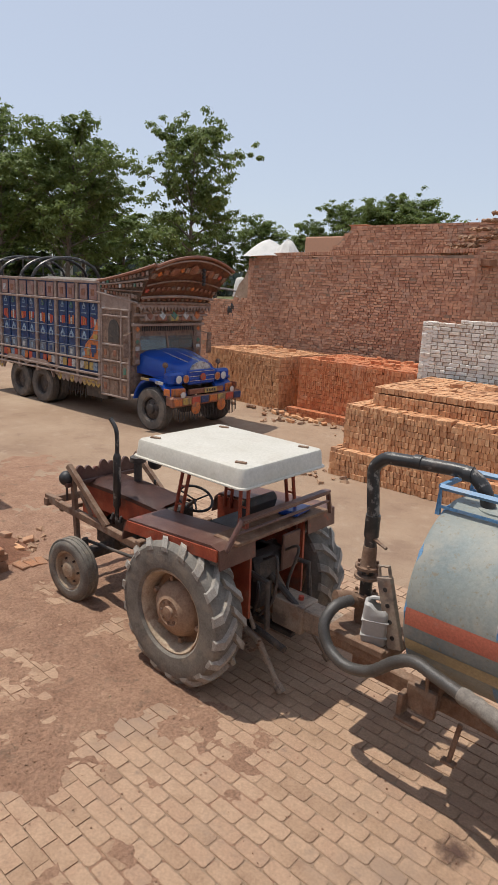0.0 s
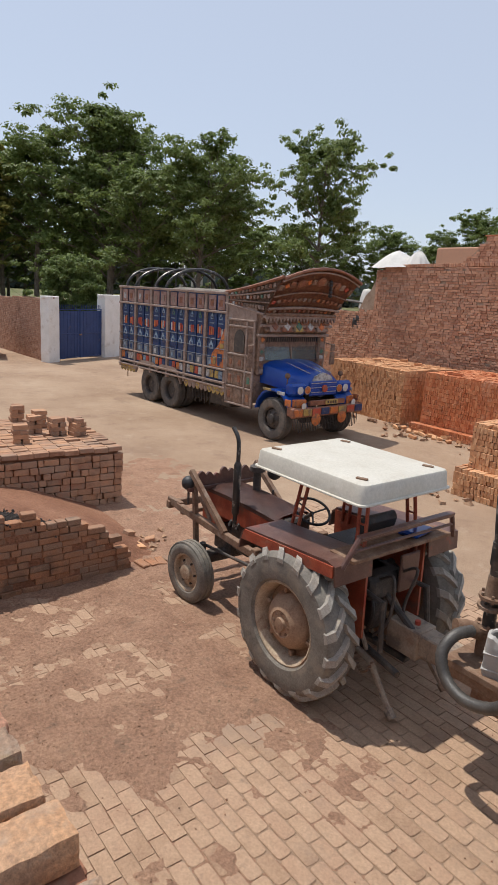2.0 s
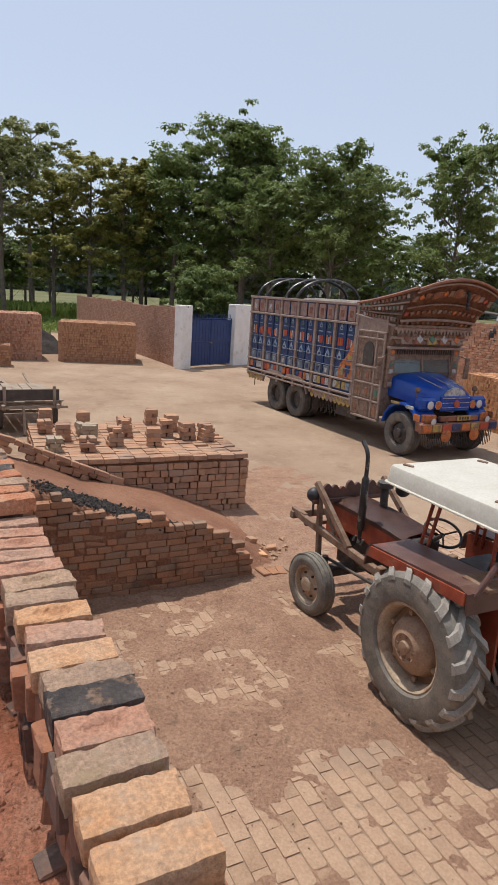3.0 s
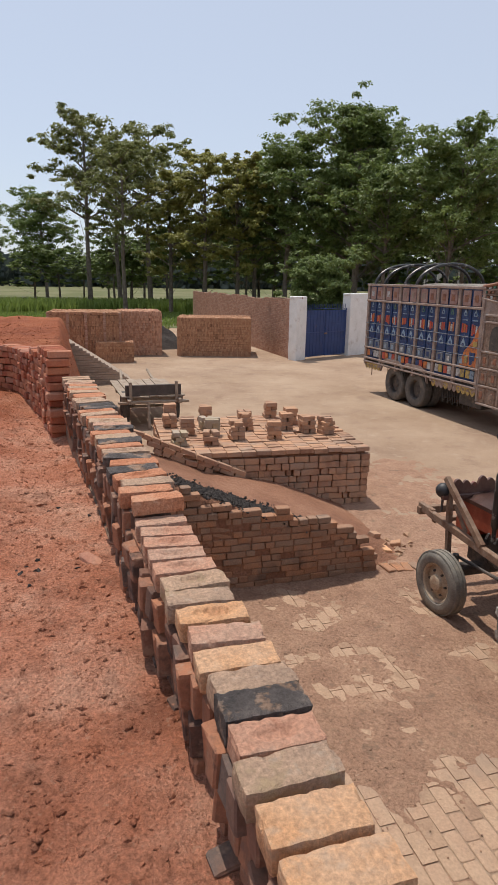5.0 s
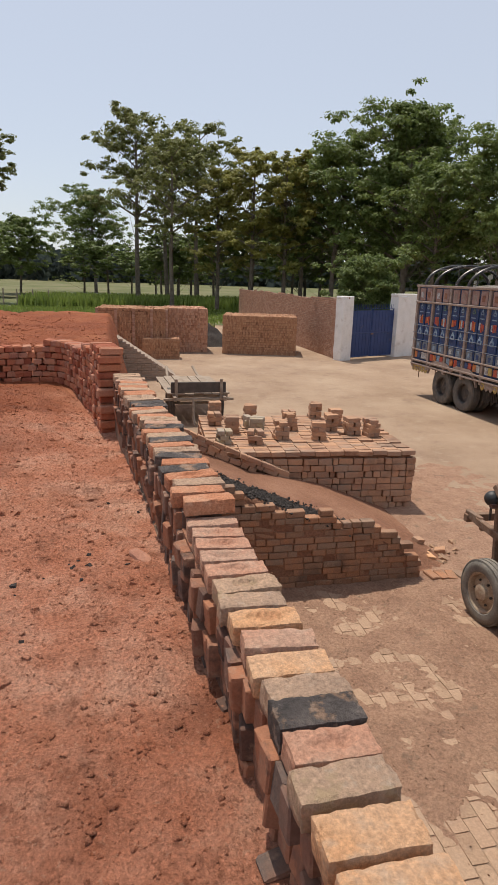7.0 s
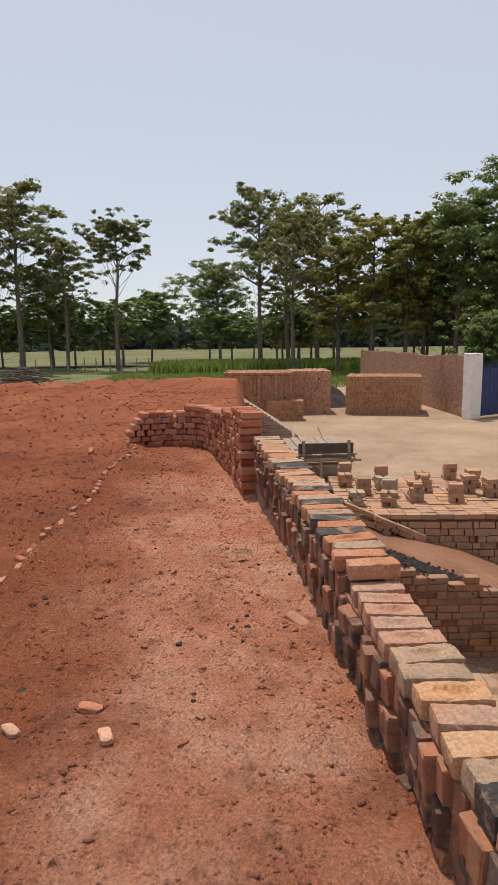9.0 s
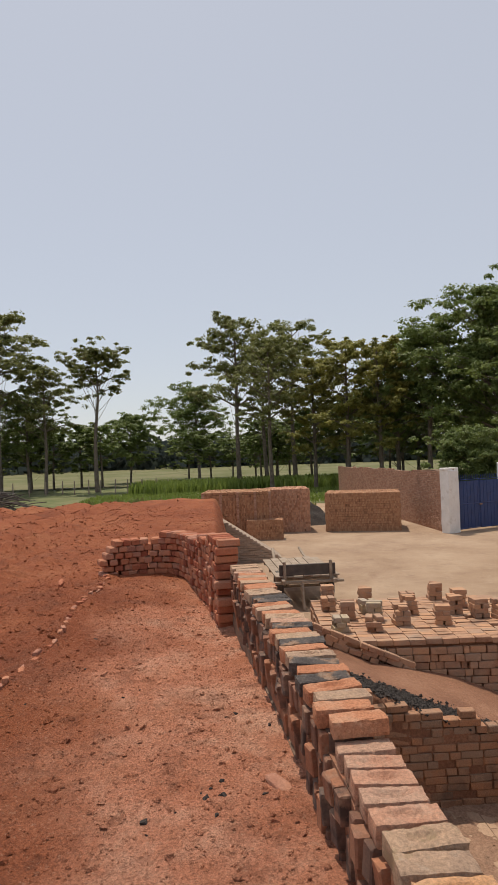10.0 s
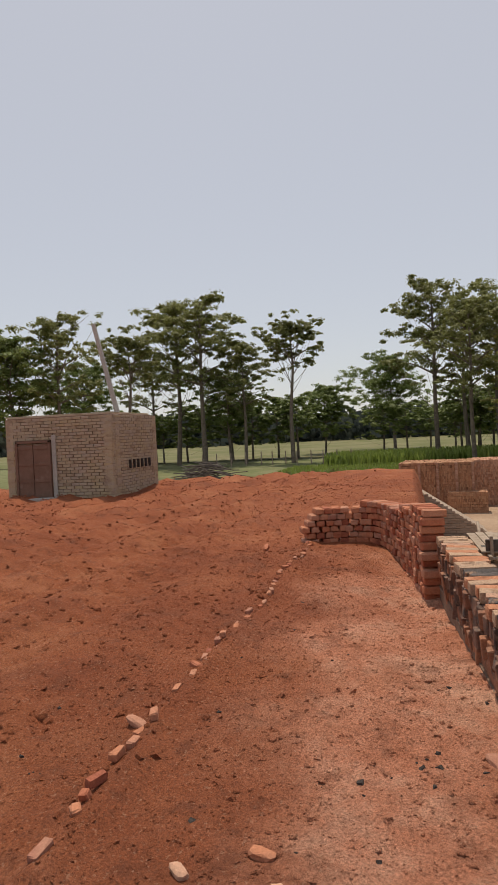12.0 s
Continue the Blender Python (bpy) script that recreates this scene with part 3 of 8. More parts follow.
# ---- ground ----
def sheet(name, xs, ys, height, material, label, category, kind="structure"):
    xs, ys = np.array(xs), np.array(ys)
    verts = [(x, y, height(x, y)) for y in ys for x in xs]
    n = len(xs)
    faces = [(j * n + i, j * n + i + 1, (j + 1) * n + i + 1, (j + 1) * n + i) for j in range(len(ys) - 1) for i in range(n - 1)]
    ob = raw(name, verts, faces, material)
    ob.data.polygons.foreach_set("use_smooth", [True] * len(ob.data.polygons))
    return tagged(ob, label, category, kind=kind)


def spread(lo, hi, dense_lo, dense_hi, step, grow=1.25):
    """Places from lo to hi, evenly between the dense ends and ever wider outside."""
    mid = list(np.arange(dense_lo, dense_hi, step))
    a, s, left = dense_lo, step, []
    while a > lo:
        s *= grow
        a -= s
        left.append(max(a, lo))
    b, s, right = mid[-1], step, []
    while b < hi:
        s *= grow
        b += s
        right.append(min(b, hi))
    return left[::-1] + mid + right


def rough_at(x, y, size, seed=0.0):
    return noise.noise((x / size, y / size, seed))


def yard_height(x, y):
    far = min(1.0, max(0.0, (math.hypot(x, y) - 40) / 20))
    return (0.018 * rough_at(x, y, 1.6) + 0.02 * rough_at(x, y, 5.0, 3)) * (1 - far) * 0.12 - 0.0025


sheet("ground", spread(-2500, 2500, -30, 2, 0.4), spread(-2500, 2500, -3, 18, 0.4), yard_height, yard_dirt, "pale sandy earth of the open yard, worn by wheels", "ground")
sheet("field_verge", np.linspace(-120, -46, 60), np.linspace(-60, 50, 60), lambda x, y: 0.03 + 0.05 * rough_at(x, y, 6), grass_green, "short green grass before the crop", "grass")
sheet("far_field", np.linspace(-700, -84, 30), np.linspace(-500, 260, 30), lambda x, y: 0.10, field_dry, "dry and green fields reaching to the far trees", "field")


def line_y(x):
    """The middle of the parapet."""
    return 0.335 + 0.072 * x


def soil_height(x, y):
    """Loose soil and dust over the paving, near the ramp and the foot of the platform."""
    d = 0.022 * rough_at(x, y, 0.9, 5) + 0.016 * rough_at(x, y, 0.28, 9) + 0.012 * rough_at(x, y, 0.12, 2) + 0.009 * rough_at(x, y, 0.06, 4)
    edge = min((y - 0.3) / 0.8, (6.2 - y) / 2.0, (-2.6 - x - 0.55 * (y - 1.2)) / 1.6, (x + 11.2) / 1.6)
    return d + 0.016 * max(-2.4, min(0.7, edge)) + 0.003


sheet("soil_patch", np.arange(-11.4, -1.5, 0.036), np.arange(0.25, 6.6, 0.036), soil_height, loose_soil, "loose brown soil with straw over the brick paving", "soil")


def mound_height(x, y):
    if x > -6.8:
        edge, slope = line_y(x) + 0.02, 0.05
    elif x > -9.2:
        edge, slope = max(-0.78, -0.20 - 0.24 * (-6.6 - x)) + 0.10, 0.12
    else:
        edge, slope = 0.45, 0.85
    inside = min((edge - y) / slope, (x + 24.0 - 0.42 * max(0, -y - 3) * 0.0 + 0.3 * y) / 4.0 + 1.0)
    z = 2.12 + 0.035 * rough_at(x, y, 1.3) + 0.022 * rough_at(x, y, 0.45, 4) + 0.013 * rough_at(x, y, 0.17, 7) + 0.010 * rough_at(x, y, 0.09, 8)
    z -= 0.17 * math.exp(-((x + 6.4) / 1.8) ** 2 - ((y + 0.35) / 0.6) ** 2)
    z += 0.05 * math.exp(-((y + 1.78 + 0.02 * math.sin(x * 3)) / 0.09) ** 2) * (1 if -8.8 < x < -2.2 else 0)
    if y < -1.9:
        deep = min(1.0, (-1.9 - y) / 2.0)
        z += deep * (0.07 * math.sin((y + 0.12 * x) * 2 * math.pi / 1.15 + 1.3 * rough_at(x, y, 2.5, 1)) + 0.06 * rough_at(x, y, 0.7, 11) + 0.07 * abs(rough_at(x, y, 0.34, 14)) + 0.05 * rough_at(x, y, 0.18, 15) + 0.02 * rough_at(x, y, 0.1, 18))
    if x < -9:
        z += 0.06 * rough_at(x, y, 3.0, 2)
    f = max(0.0, min(1.0, inside))
    return z * (f * f * (3 - 2 * f)) - 0.1 * (1 - f)


sheet("earth_platform", spread(-30, 14, -9.6, 0.2, 0.045, 1.06), spread(-46, 0.5, -3.6, 0.36, 0.045, 1.05), mound_height, red_earth,
      "raised platform of loose red earth with furrows and clods", "earth bank")


# ---- ramp up to the platform ----
def ramp_top(y):
    return max(0.0, 1.62 - 0.405 * y) if y < 4.0 else 0.0


def ramp_dip(x, y):
    """The trodden hollow along the far kerb."""
    return 0.20 * max(0, min(1, (-7.4 - x) / 1.2)) * max(0, min(1, (2.9 - y) / 1.2)) * max(0, min(1, (y - 0.2) / 0.5))


sheet("ramp", np.linspace(-9.4, -6.66, 60), np.linspace(-0.35, 4.7, 110), lambda x, y: (ramp_top(y) - ramp_dip(x, y)) * max(0, min(1, (-6.78 - x) / (0.02 if y < 3.0 else 0.45))) * max(0, min(1, (x + 9.36) / 0.2)) - 0.012 + 0.022 * rough_at(x, y, 0.5) * min(1, max(0, 4.2 - y)) + 0.008 * rough_at(x, y, 0.12, 3), ramp_earth,
      "sloping earth ramp between low brick walls", "ramp")

bm = bmesh.new()
slab(bm, [(0.05, 0), (3.38, 0), (3.38, 0.10), (3.1, 0.40), (2.8, 0.56), (1.2, 0.96), (0.05, 1.2)], "x", -6.96, -6.710)
wall_ramp = tagged(part("wall_ramp", bm, ramp_earth), "rough mud-mortared brick wall holding the ramp", "wall", kind="structure")
ragged = random.Random(5)
steps = [ragged.uniform(-0.05, 0.05) for _ in range(40)]
lay(wall_ramp, turned(course_wall(3.45, 1.5, "mixed", seed=4, jitter=0.016, gap=0.008, skip=0.01, top=lambda x: 1.30 - 0.205 * x - 0.62 * max(0, x - 2.85) - 1.9 * max(0, x - 3.15) + (0.13 if 0.9 < x < 1.16 else 0) + (0.09 if 2.0 < x < 2.16 else 0) + 1.2 * steps[int(x * 6) % 40]), pose(-6.70, 0.05, 0, 0, 0, 90)), RAMPWALL, (-6.7, 2, 0.7), 280)
kerb_row = tagged(new("kerb_bricks"), "sloping low kerb of weathered bricks along the ramp's far edge", "kerb", kind="structure")
kerb, pitch = [], -math.atan(0.447)
for level in range(3):                                      # courses that follow the slope, fewer towards the foot
    y = 0.42 + 0.11 * (level % 2)
    while y < (3.9, 2.3, 1.75)[level]:
        long_ = BL * ragged.choice((1, 1, 0.5, 0.8))
        if ragged.random() < (0.95 if y < 2.3 else 0.72):
            mid_y = y + long_ * 0.46
            kerb.append((mid_y, 1.366 - 0.447 * (mid_y - 0.746) - BH * (level + 0.5) + ragged.gauss(0, 0.006) - (0.03 if y > 2.3 else 0), long_))
        y += long_ * 0.93 + 0.012
for mid_y, z, long_ in kerb:
    ob = new("brick", brick_mesh((BW, long_, BH), MUDDY[0], ragged.randrange(5), 0.008))
    ob.matrix_basis = Matrix.Translation((-9.12 + ragged.gauss(0, 0.012), mid_y, z)) @ Euler((pitch + ragged.gauss(0, 0.03), 0, ragged.gauss(0, 0.05))).to_matrix().to_4x4()
    ob.parent = kerb_row
edge_row = tagged(new("edge_bricks"), "line of bricks flush with the soil at the ramp's foot", "kerb", kind="structure")
lay(edge_row, [((-6.72 + 0.02 * i, 3.55 + i * 0.12, 0.012), (BL, BW, BH), ragged.gauss(0, 0.25), 0.0) for i in range(7)], RAMPWALL)

# ---- parapet and the wall under it ----
bm = bmesh.new()
A, B = (2.5, line_y(2.5)), (-6.65, line_y(-6.65))
slab(bm, [(A[0], A[1] - 0.10), (A[0], A[1] + 0.07), (B[0], B[1] + 0.07), (B[0], B[1] - 0.10)], "z", -0.05, 2.10)
wall_platform = tagged(part("wall_platform", bm, mortar), "brick wall that holds the earth platform", "wall", kind="structure")
along = math.degrees(math.atan(0.066))
lay(wall_platform, turned(course_wall(9.2, 2.1, "stretcher", seed=8), pose(2.5, line_y(2.5) + 0.115, 0, 0, 0, 180 + along)), MUDDY, (-1, 0.4, 2), 0)


def frog_brick(name, material, k, frog):
    """A worn brick with uneven edges, and with a shallow hand-pressed hollow if frog is set."""
    rng = random.Random(k)
    bm = bmesh.new()
    nx, ny, nz = 16, 8, 4
    L, W, Hh = BL * rng.uniform(0.97, 1.03), BW * rng.uniform(0.95, 1.04), BH * rng.uniform(0.95, 1.08)
    box(bm, (0, 0, 0), (L, W, Hh))
    for axis, cuts, size in ((0, nx, L), (1, ny, W), (2, nz, Hh)):
        for i in range(1, cuts):
            co, no = [0, 0, 0], [0, 0, 0]
            co[axis], no[axis] = -size / 2 + size * i / cuts, 1
            bmesh.ops.bisect_plane(bm, geom=bm.verts[:] + bm.edges[:] + bm.faces[:], plane_co=co, plane_no=no)
    for v in bm.verts:
        p = v.co
        out = [abs(p.x) > L / 2 - 1e-4, abs(p.y) > W / 2 - 1e-4, abs(p.z) > Hh / 2 - 1e-4]
        if sum(out) >= 2:
            shrink = 0.002 + 0.008 * max(0, noise.noise(p * 48 + Vector((k, 0, 0))) - 0.05)
            v.co = Vector([c - math.copysign(shrink, c) if o else c for c, o in zip(p, out)])
        if frog and p.z > Hh / 2 - 1e-4:
            q = (p.x / 0.062) ** 2 + (p.y / 0.026) ** 2 + 0.5 * noise.noise(Vector((p.x * 40, p.y * 40, k)))
            if q < 1:
                v.co.z -= (0.017 + 0.006 * noise.noise(p * 120)) * (1 - max(q, 0.25))
        v.co += Vector([noise.noise(p * 22 + Vector((k, 7 * j, 3))) * 0.0035 for j in range(3)])
    me = bpy.data.meshes.new(name)
    bm.to_mesh(me)
    bm.free()
    me.materials.append(material)
    return me


parapet = tagged(new("parapet"), "low parapet of loose overburnt bricks along the platform's edge", "parapet", kind="structure")
rp = random.Random(12)
CAP = {"tan": CAP_TAN, "pink": CAP_PINK, "grey": CAP_GREY, "black": CAP_BLACK, "red": CAP_RED}
cap_meshes = {(key, frog): [frog_brick("brick", mat_, 7 * n_ + k + 40 * frog, frog) for k in range(3)] for n_, (key, mat_) in enumerate(CAP.items()) for frog in (False, True)}


def step_up(x):
    """The farther stretch of the parapet stands one course higher."""
    return BH + 0.003 if x < -2.90 else 0.0


def cap_brick(x, across, colour, frog, yaw=0.0, up=0.0, long_=1.0):
    ob = new("brick", cap_meshes[colour, frog][rp.randrange(3)])
    ob.matrix_basis = pose(x, line_y(x) + across, 2.455 + up + 0.005 * rp.random(), rp.gauss(0, 1.5), rp.gauss(0, 1.3), 90 + yaw) @ Matrix.Diagonal((long_, 1, 1, 1))
    ob.parent = parapet


x = 1.25
while x > -0.92:                                            # the end nearest the tank
    cap_brick(x, rp.gauss(0, 0.012), rp.choice(("tan", "pink", "tan", "grey", "pink")), rp.random() < 0.3, rp.gauss(2, 2))
    x -= BW + rp.uniform(0.006, 0.016)
for x, across, colour, frog, yaw in ((-1.01, -0.02, "tan", False, 0), (-1.138, -0.021, "tan", False, 0), (-1.27, -0.02, "grey", False, 1), (-1.385, 0.0, "pink", True, 2), (-1.502, 0.008, "black", False, 2),
                                     (-1.60, 0.019, "grey", False, 4), (-1.708, 0.01, "tan", False, -3), (-1.835, 0.021, "pink", False, -5), (-1.962, 0.015, "tan", True, 0), (-2.075, 0.004, "grey", False, -2), (-2.19, 0.02, "grey", True, 6),
                                     (-2.31, 0.012, "pink", True, 0), (-2.43, 0.015, "pink", True, -2), (-2.548, 0.02, "pink", True, -4), (-2.668, 0.03, "pink", True, -4), (-2.785, 0.03, "pink", False, -2)):
    cap_brick(x, across, colour, frog, yaw)
cap_brick(-2.875, 0.034, "red", False, -2, BH + 0.006)
x = -3.00
while x > -6.5:                                             # loose, overburnt bricks farther along
    cap_brick(x, rp.gauss(0.03, 0.016), rp.choice(("black", "red", "grey", "pink", "black", "red", "grey", "grey")), rp.random() < 0.25, rp.gauss(3, 4), step_up(x), 1.12)
    x -= BW + rp.uniform(0.002, 0.012)
low = []
x = 1.3
while x > -6.5:                                             # rough bricks under the top course
    side = line_y(x)
    low.append(((x + rp.gauss(0, 0.01), side - 0.005 + rp.gauss(0, 0.016), 2.355 + step_up(x)), (BH, BL * 0.93, BW), along * 0.0174 + rp.gauss(0, 0.09), rp.gauss(0, 0.06)))
    if rp.random() < 0.85:
        low.append(((x + rp.gauss(0, 0.015), side - 0.010 + rp.gauss(0, 0.018), 2.225 + step_up(x)), (BH, BL * 0.9, BL * 0.55), rp.gauss(0, 0.12), rp.gauss(0, 0.08)))
    if rp.random() < 0.6:
        low.append(((x + rp.gauss(0, 0.02), side - 0.012 + rp.gauss(0, 0.016), 2.07 + step_up(x)), (BH, BL * 0.8, BL * 0.7), rp.gauss(0, 0.15), rp.gauss(0, 0.1)))
    x -= BH + rp.uniform(0.002, 0.014)
lay(parapet, low, SOOTY, (-1.5, 0, 2.3), 210, worn=0.006)
bm = bmesh.new()
slab(bm, [(1.4, line_y(1.4) - 0.085), (1.4, line_y(1.4) + 0.09), (-6.6, line_y(-6.6) + 0.09), (-6.6, line_y(-6.6) - 0.085)], "z", 2.0, 2.42)
slab(bm, [(-2.90, line_y(-2.90) - 0.08), (-2.90, line_y(-2.90) + 0.10), (-6.6, line_y(-6.6) + 0.10), (-6.6, line_y(-6.6) - 0.08)], "z", 2.42, 2.42 + BH)
part("mortar_bed", bm, SOOTY[1], parapet)

# ---- curved wall of stacked red bricks on the platform ----
curved = tagged(new("wall_curved"), "dry-stacked red brick wall curving across the platform", "wall", kind="structure")
rc = random.Random(3)
items = []
bend = bent([(-8.80, -1.86, 0), (-8.98, -1.30, 0), (-8.86, -0.86, 0), (-8.30, -0.62, 0), (-7.40, -0.40, 0), (-6.60, -0.27, 0)], 24)
lengths = [0.0]
for a, b in zip(bend, bend[1:]):
    lengths.append(lengths[-1] + (b - a).length)


def on_bend(s):
    for k in range(len(bend) - 1):
        if lengths[k + 1] >= s:
            t = (s - lengths[k]) / (lengths[k + 1] - lengths[k])
            return bend[k].lerp(bend[k + 1], t), math.atan2(*(bend[k + 1] - bend[k]).yx)
    return bend[-1], math.atan2(*(bend[-1] - bend[-2]).yx)


for row in range(11):
    s = 0.06 * (row % 2)
    z = 1.93 + row * (BH + 0.007)
    while s < lengths[-1] + 0.02:
        p, a = on_bend(s)
        top = 2.50 + 0.09 * min(1, s / 0.9) + 0.17 * max(0, (s - 1.6) / 1.3)
        if s < 0.035 * (row - 4):
            s += BW
            continue
        if z < top:
            items.append(((p.x + rc.gauss(0, 0.010), p.y + rc.gauss(0, 0.010), z + BH / 2), (BW * 0.99, BL, BH), a + rc.gauss(0, 0.03), rc.gauss(0, 0.010)))
        s += items[-1][1][0] + rc.uniform(0.009, 0.022) if items else BW
lay(curved, items, RED, (-8.2, -0.8, 2.4), 290, worn=0.011)

# ---- boundary wall, pillars and gate ----
def brick_wall(name, p, q, h, thick, pair, label, near=None, limit=0, style="stretcher", seed=1, both=True, top=None, base=0.0, gap=0.012, jitter=0.005, skip=0.0, inset=0.03, bed=None):
    """A wall from p to q with a core and bricks on its two long faces and its ends; its front is on the right hand of p to q."""
    p, q = Vector((*p, 0)), Vector((*q, 0))
    d = q - p
    yaw = math.degrees(math.atan2(d.y, d.x))
    m = pose(p.x, p.y, base, 0, 0, yaw)
    bm = bmesh.new()
    if top is None:
        box(bm, (d.length / 2, thick / 2, (h - 0.03) / 2), (d.length - 0.06, thick - 2 * inset, h - 0.03))
    else:
        n = 24
        slab(bm, [(0.03, 0)] + [(0.03 + (d.length - 0.06) * k / n, top(d.length * k / n) - 0.05) for k in range(n + 1)] + [(d.length - 0.03, 0)], "y", inset, thick - inset)
    core = part(name, bm, bed or mortar)
    core.matrix_basis = m
    tagged(core, label, "wall", kind="structure")
    items = course_wall(d.length, h, style, seed=seed, jitter=jitter, gap=gap, top=top, skip=skip)
    if both:
        items += turned(course_wall(d.length, h, style, seed=seed + 1, jitter=jitter, gap=gap, top=(lambda x: top(d.length - x)) if top else None), pose(d.length, thick, 0, 0, 0, 180))
    for at_, m_ in ((d.length, pose(d.length, 0, 0, 0, 0, 90)), (0.0, pose(0, thick, 0, 0, 0, -90))):
        items += turned(course_wall(thick, top(at_) if top else h, "header" if thick < 0.5 else style, seed=seed + 2, jitter=0.004), m_)
    lay(core, items, pair, m.inverted() @ Vector(near) if near else None, limit)
    return core


GL, GR = Vector((-26.76, 9.36, 0)), Vector((-28.44, 12.92, 0))       # the gate's line
gate_yaw = math.degrees(math.atan2(GR.y - GL.y, GR.x - GL.x))


def pillar(name, at, wide, deep, h):
    bm = bmesh.new()
    box(bm, (wide / 2, -deep / 2, h / 2), (wide, deep, h), bevel=0.02)
    bmesh.ops.subdivide_edges(bm, edges=bm.edges[:], cuts=5, use_grid_fill=True)
    for v in bm.verts:
        v.co += Vector([noise.noise(v.co * 3 + Vector((j, 0, 0))) * 0.025 for j in range(3)])
    ob = part(name, bm, lime_plaster)
    ob.matrix_basis = pose(at[0], at[1], -0.03, 0, 0, gate_yaw)
    tagged(ob, "whitewashed brick gate pillar with flaking lime", "gate pillar", "gate pillars", "structure")
    bm = bmesh.new()
    box(bm, (wide / 2, -deep / 2, h + 0.05), (wide + 0.06, deep + 0.06, 0.12), bevel=0.02)
    part("coping", bm, lime_plaster, ob)
    return ob


pillar("gate_pillar", (-26.90, 9.66), 0.63, -0.50, 2.72)
pillar("gate_pillar", (-28.44, 12.92), 1.40, -0.50, 2.85)
boundary = brick_wall("wall_boundary", (-47.0, 8.95), (-27.05, 9.62), 2.62, 0.36, PINKISH, "tall boundary wall of dusty pinkish brick, worn at its top", (-28, 9.3, 1.2), 240, seed=21, style="mixed", both=False, jitter=0.009, inset=0.02, top=lambda x: 2.62 + 0.07 * noise.noise((x * 0.7, 0, 1)) + (0.12 if x > 17 else 0))
brick_wall("wall_boundary_east", (-29.05, 14.15), (-33.0, 22.8), 2.3, 0.36, BROWN, "brick boundary wall running on beyond the gate", seed=23, both=False)

gate = thing("metal_gate", pose(-27.17, 10.23, 0.02, 0, 0, gate_yaw), "closed blue steel double gate with rusted foot between white pillars", "gate")
gate_w = 2.94
for k in range(2):
    x0 = k * gate_w / 2
    leaf = part("gate_frame", tube(tube(bmesh.new(), [(x0 + 0.03, 0.2, 0.08), (x0 + 0.03, 0.2, 2.22), (x0 + gate_w / 2 - 0.03, 0.2, 2.22), (x0 + gate_w / 2 - 0.03, 0.2, 0.08), (x0 + 0.03, 0.2, 0.08)], 0.03, 6), [(x0, 0.2, 1.15), (x0 + gate_w / 2, 0.2, 1.15)], 0.025, 6), blue_gate, gate)
    for i in range(13):
        bm = bmesh.new()
        box(bm, (x0 + 0.09 + i * 0.108, 0.2 + 0.012 * (i % 2), 1.13), (0.116, 0.014, 2.06), bevel=0.004)
        part("panel", bm, blue_gate, leaf)
    for i in range(12):
        bm = bmesh.new()
        tube(bm, [(x0 + 0.1 + i * 0.115, 0.2, 2.22), (x0 + 0.1 + i * 0.115, 0.2, 2.40), (x0 + 0.1 + i * 0.115, 0.2, 2.44)], [0.011, 0.014, 0.001], 5)
        part("spike", bm, blue_gate, leaf)
bm = bmesh.new()
box(bm, (gate_w / 2, 0.15, 1.1), (0.16, 0.05, 0.06), bevel=0.01)
part("latch", bm, rust, gate)

# ---- kiln walls behind the stacks ----
brick_wall("wall_kiln", (-15.95, 17.6), (-7.5, 17.6), 4.60, 1.2, BROWN, "high wall of weathered dark red brick with crumbling joints", (-11, 17.6, 2.6), 290, seed=31, style="mixed", both=False, jitter=0.010, skip=0.012, inset=0.030, bed=lime_mortar, top=lambda x: 4.52 + 0.02 * x + 0.02 * noise.noise((x, 0, 0)))
kiln_cap = tagged(new("wall_kiln_coping"), "coping of bricks on edge along the kiln wall", "coping", kind="structure")
lay(kiln_cap, [((-15.9 + i * 0.085, 17.7, 4.59 + 0.02 * (i * 0.085) + 0.004), (BH, BL, BW), 0.0, 0.0) for i in range(99)], BROWN)
brick_wall("wall_kiln_return", (-7.5, 17.7), (-4.6, 23.0), 4.7, 0.5, BROWN, "side of the kiln wall running back from its corner", (-7, 19, 3), 60, seed=33, style="mixed", both=False, jitter=0.010, skip=0.012, inset=0.030, bed=lime_mortar)
brick_wall("wall_kiln_low", (-23.0, 17.9), (-16.0, 17.75), 3.1, 0.6, BROWN, "lower weathered brick wall beside the kiln", (-17, 17.9, 2), 120, seed=35, style="mixed", both=False, jitter=0.010, skip=0.012, inset=0.030, bed=lime_mortar, top=lambda x: 3.02 + 0.05 * noise.noise((x, 3, 0)) + (0.28 * int((x - 6.0) / 0.2) if x > 6.0 else 0))
brick_wall("wall_kiln_upper", (-14.3, 20.2), (-3.5, 20.2), 5.95, 0.6, BROWN, "upper brick wall set back above the kiln", (-10, 20.2, 5), 80, seed=37, style="mixed", both=False, jitter=0.010, skip=0.012, inset=0.030, bed=lime_mortar, top=lambda x: 5.80 + 0.03 * noise.noise((x, 7, 0)) if x > 0.9 else 5.0 + int(x / 0.14) * 0.12)
bm = bmesh.new()
box(bm, (-11.5, 18.95, 4.45), (8.6, 2.4, 0.2), bevel=0.02)
tagged(part("kiln_top", bm, ramp_earth), "earth-covered top of the kiln", "roof", kind="structure")
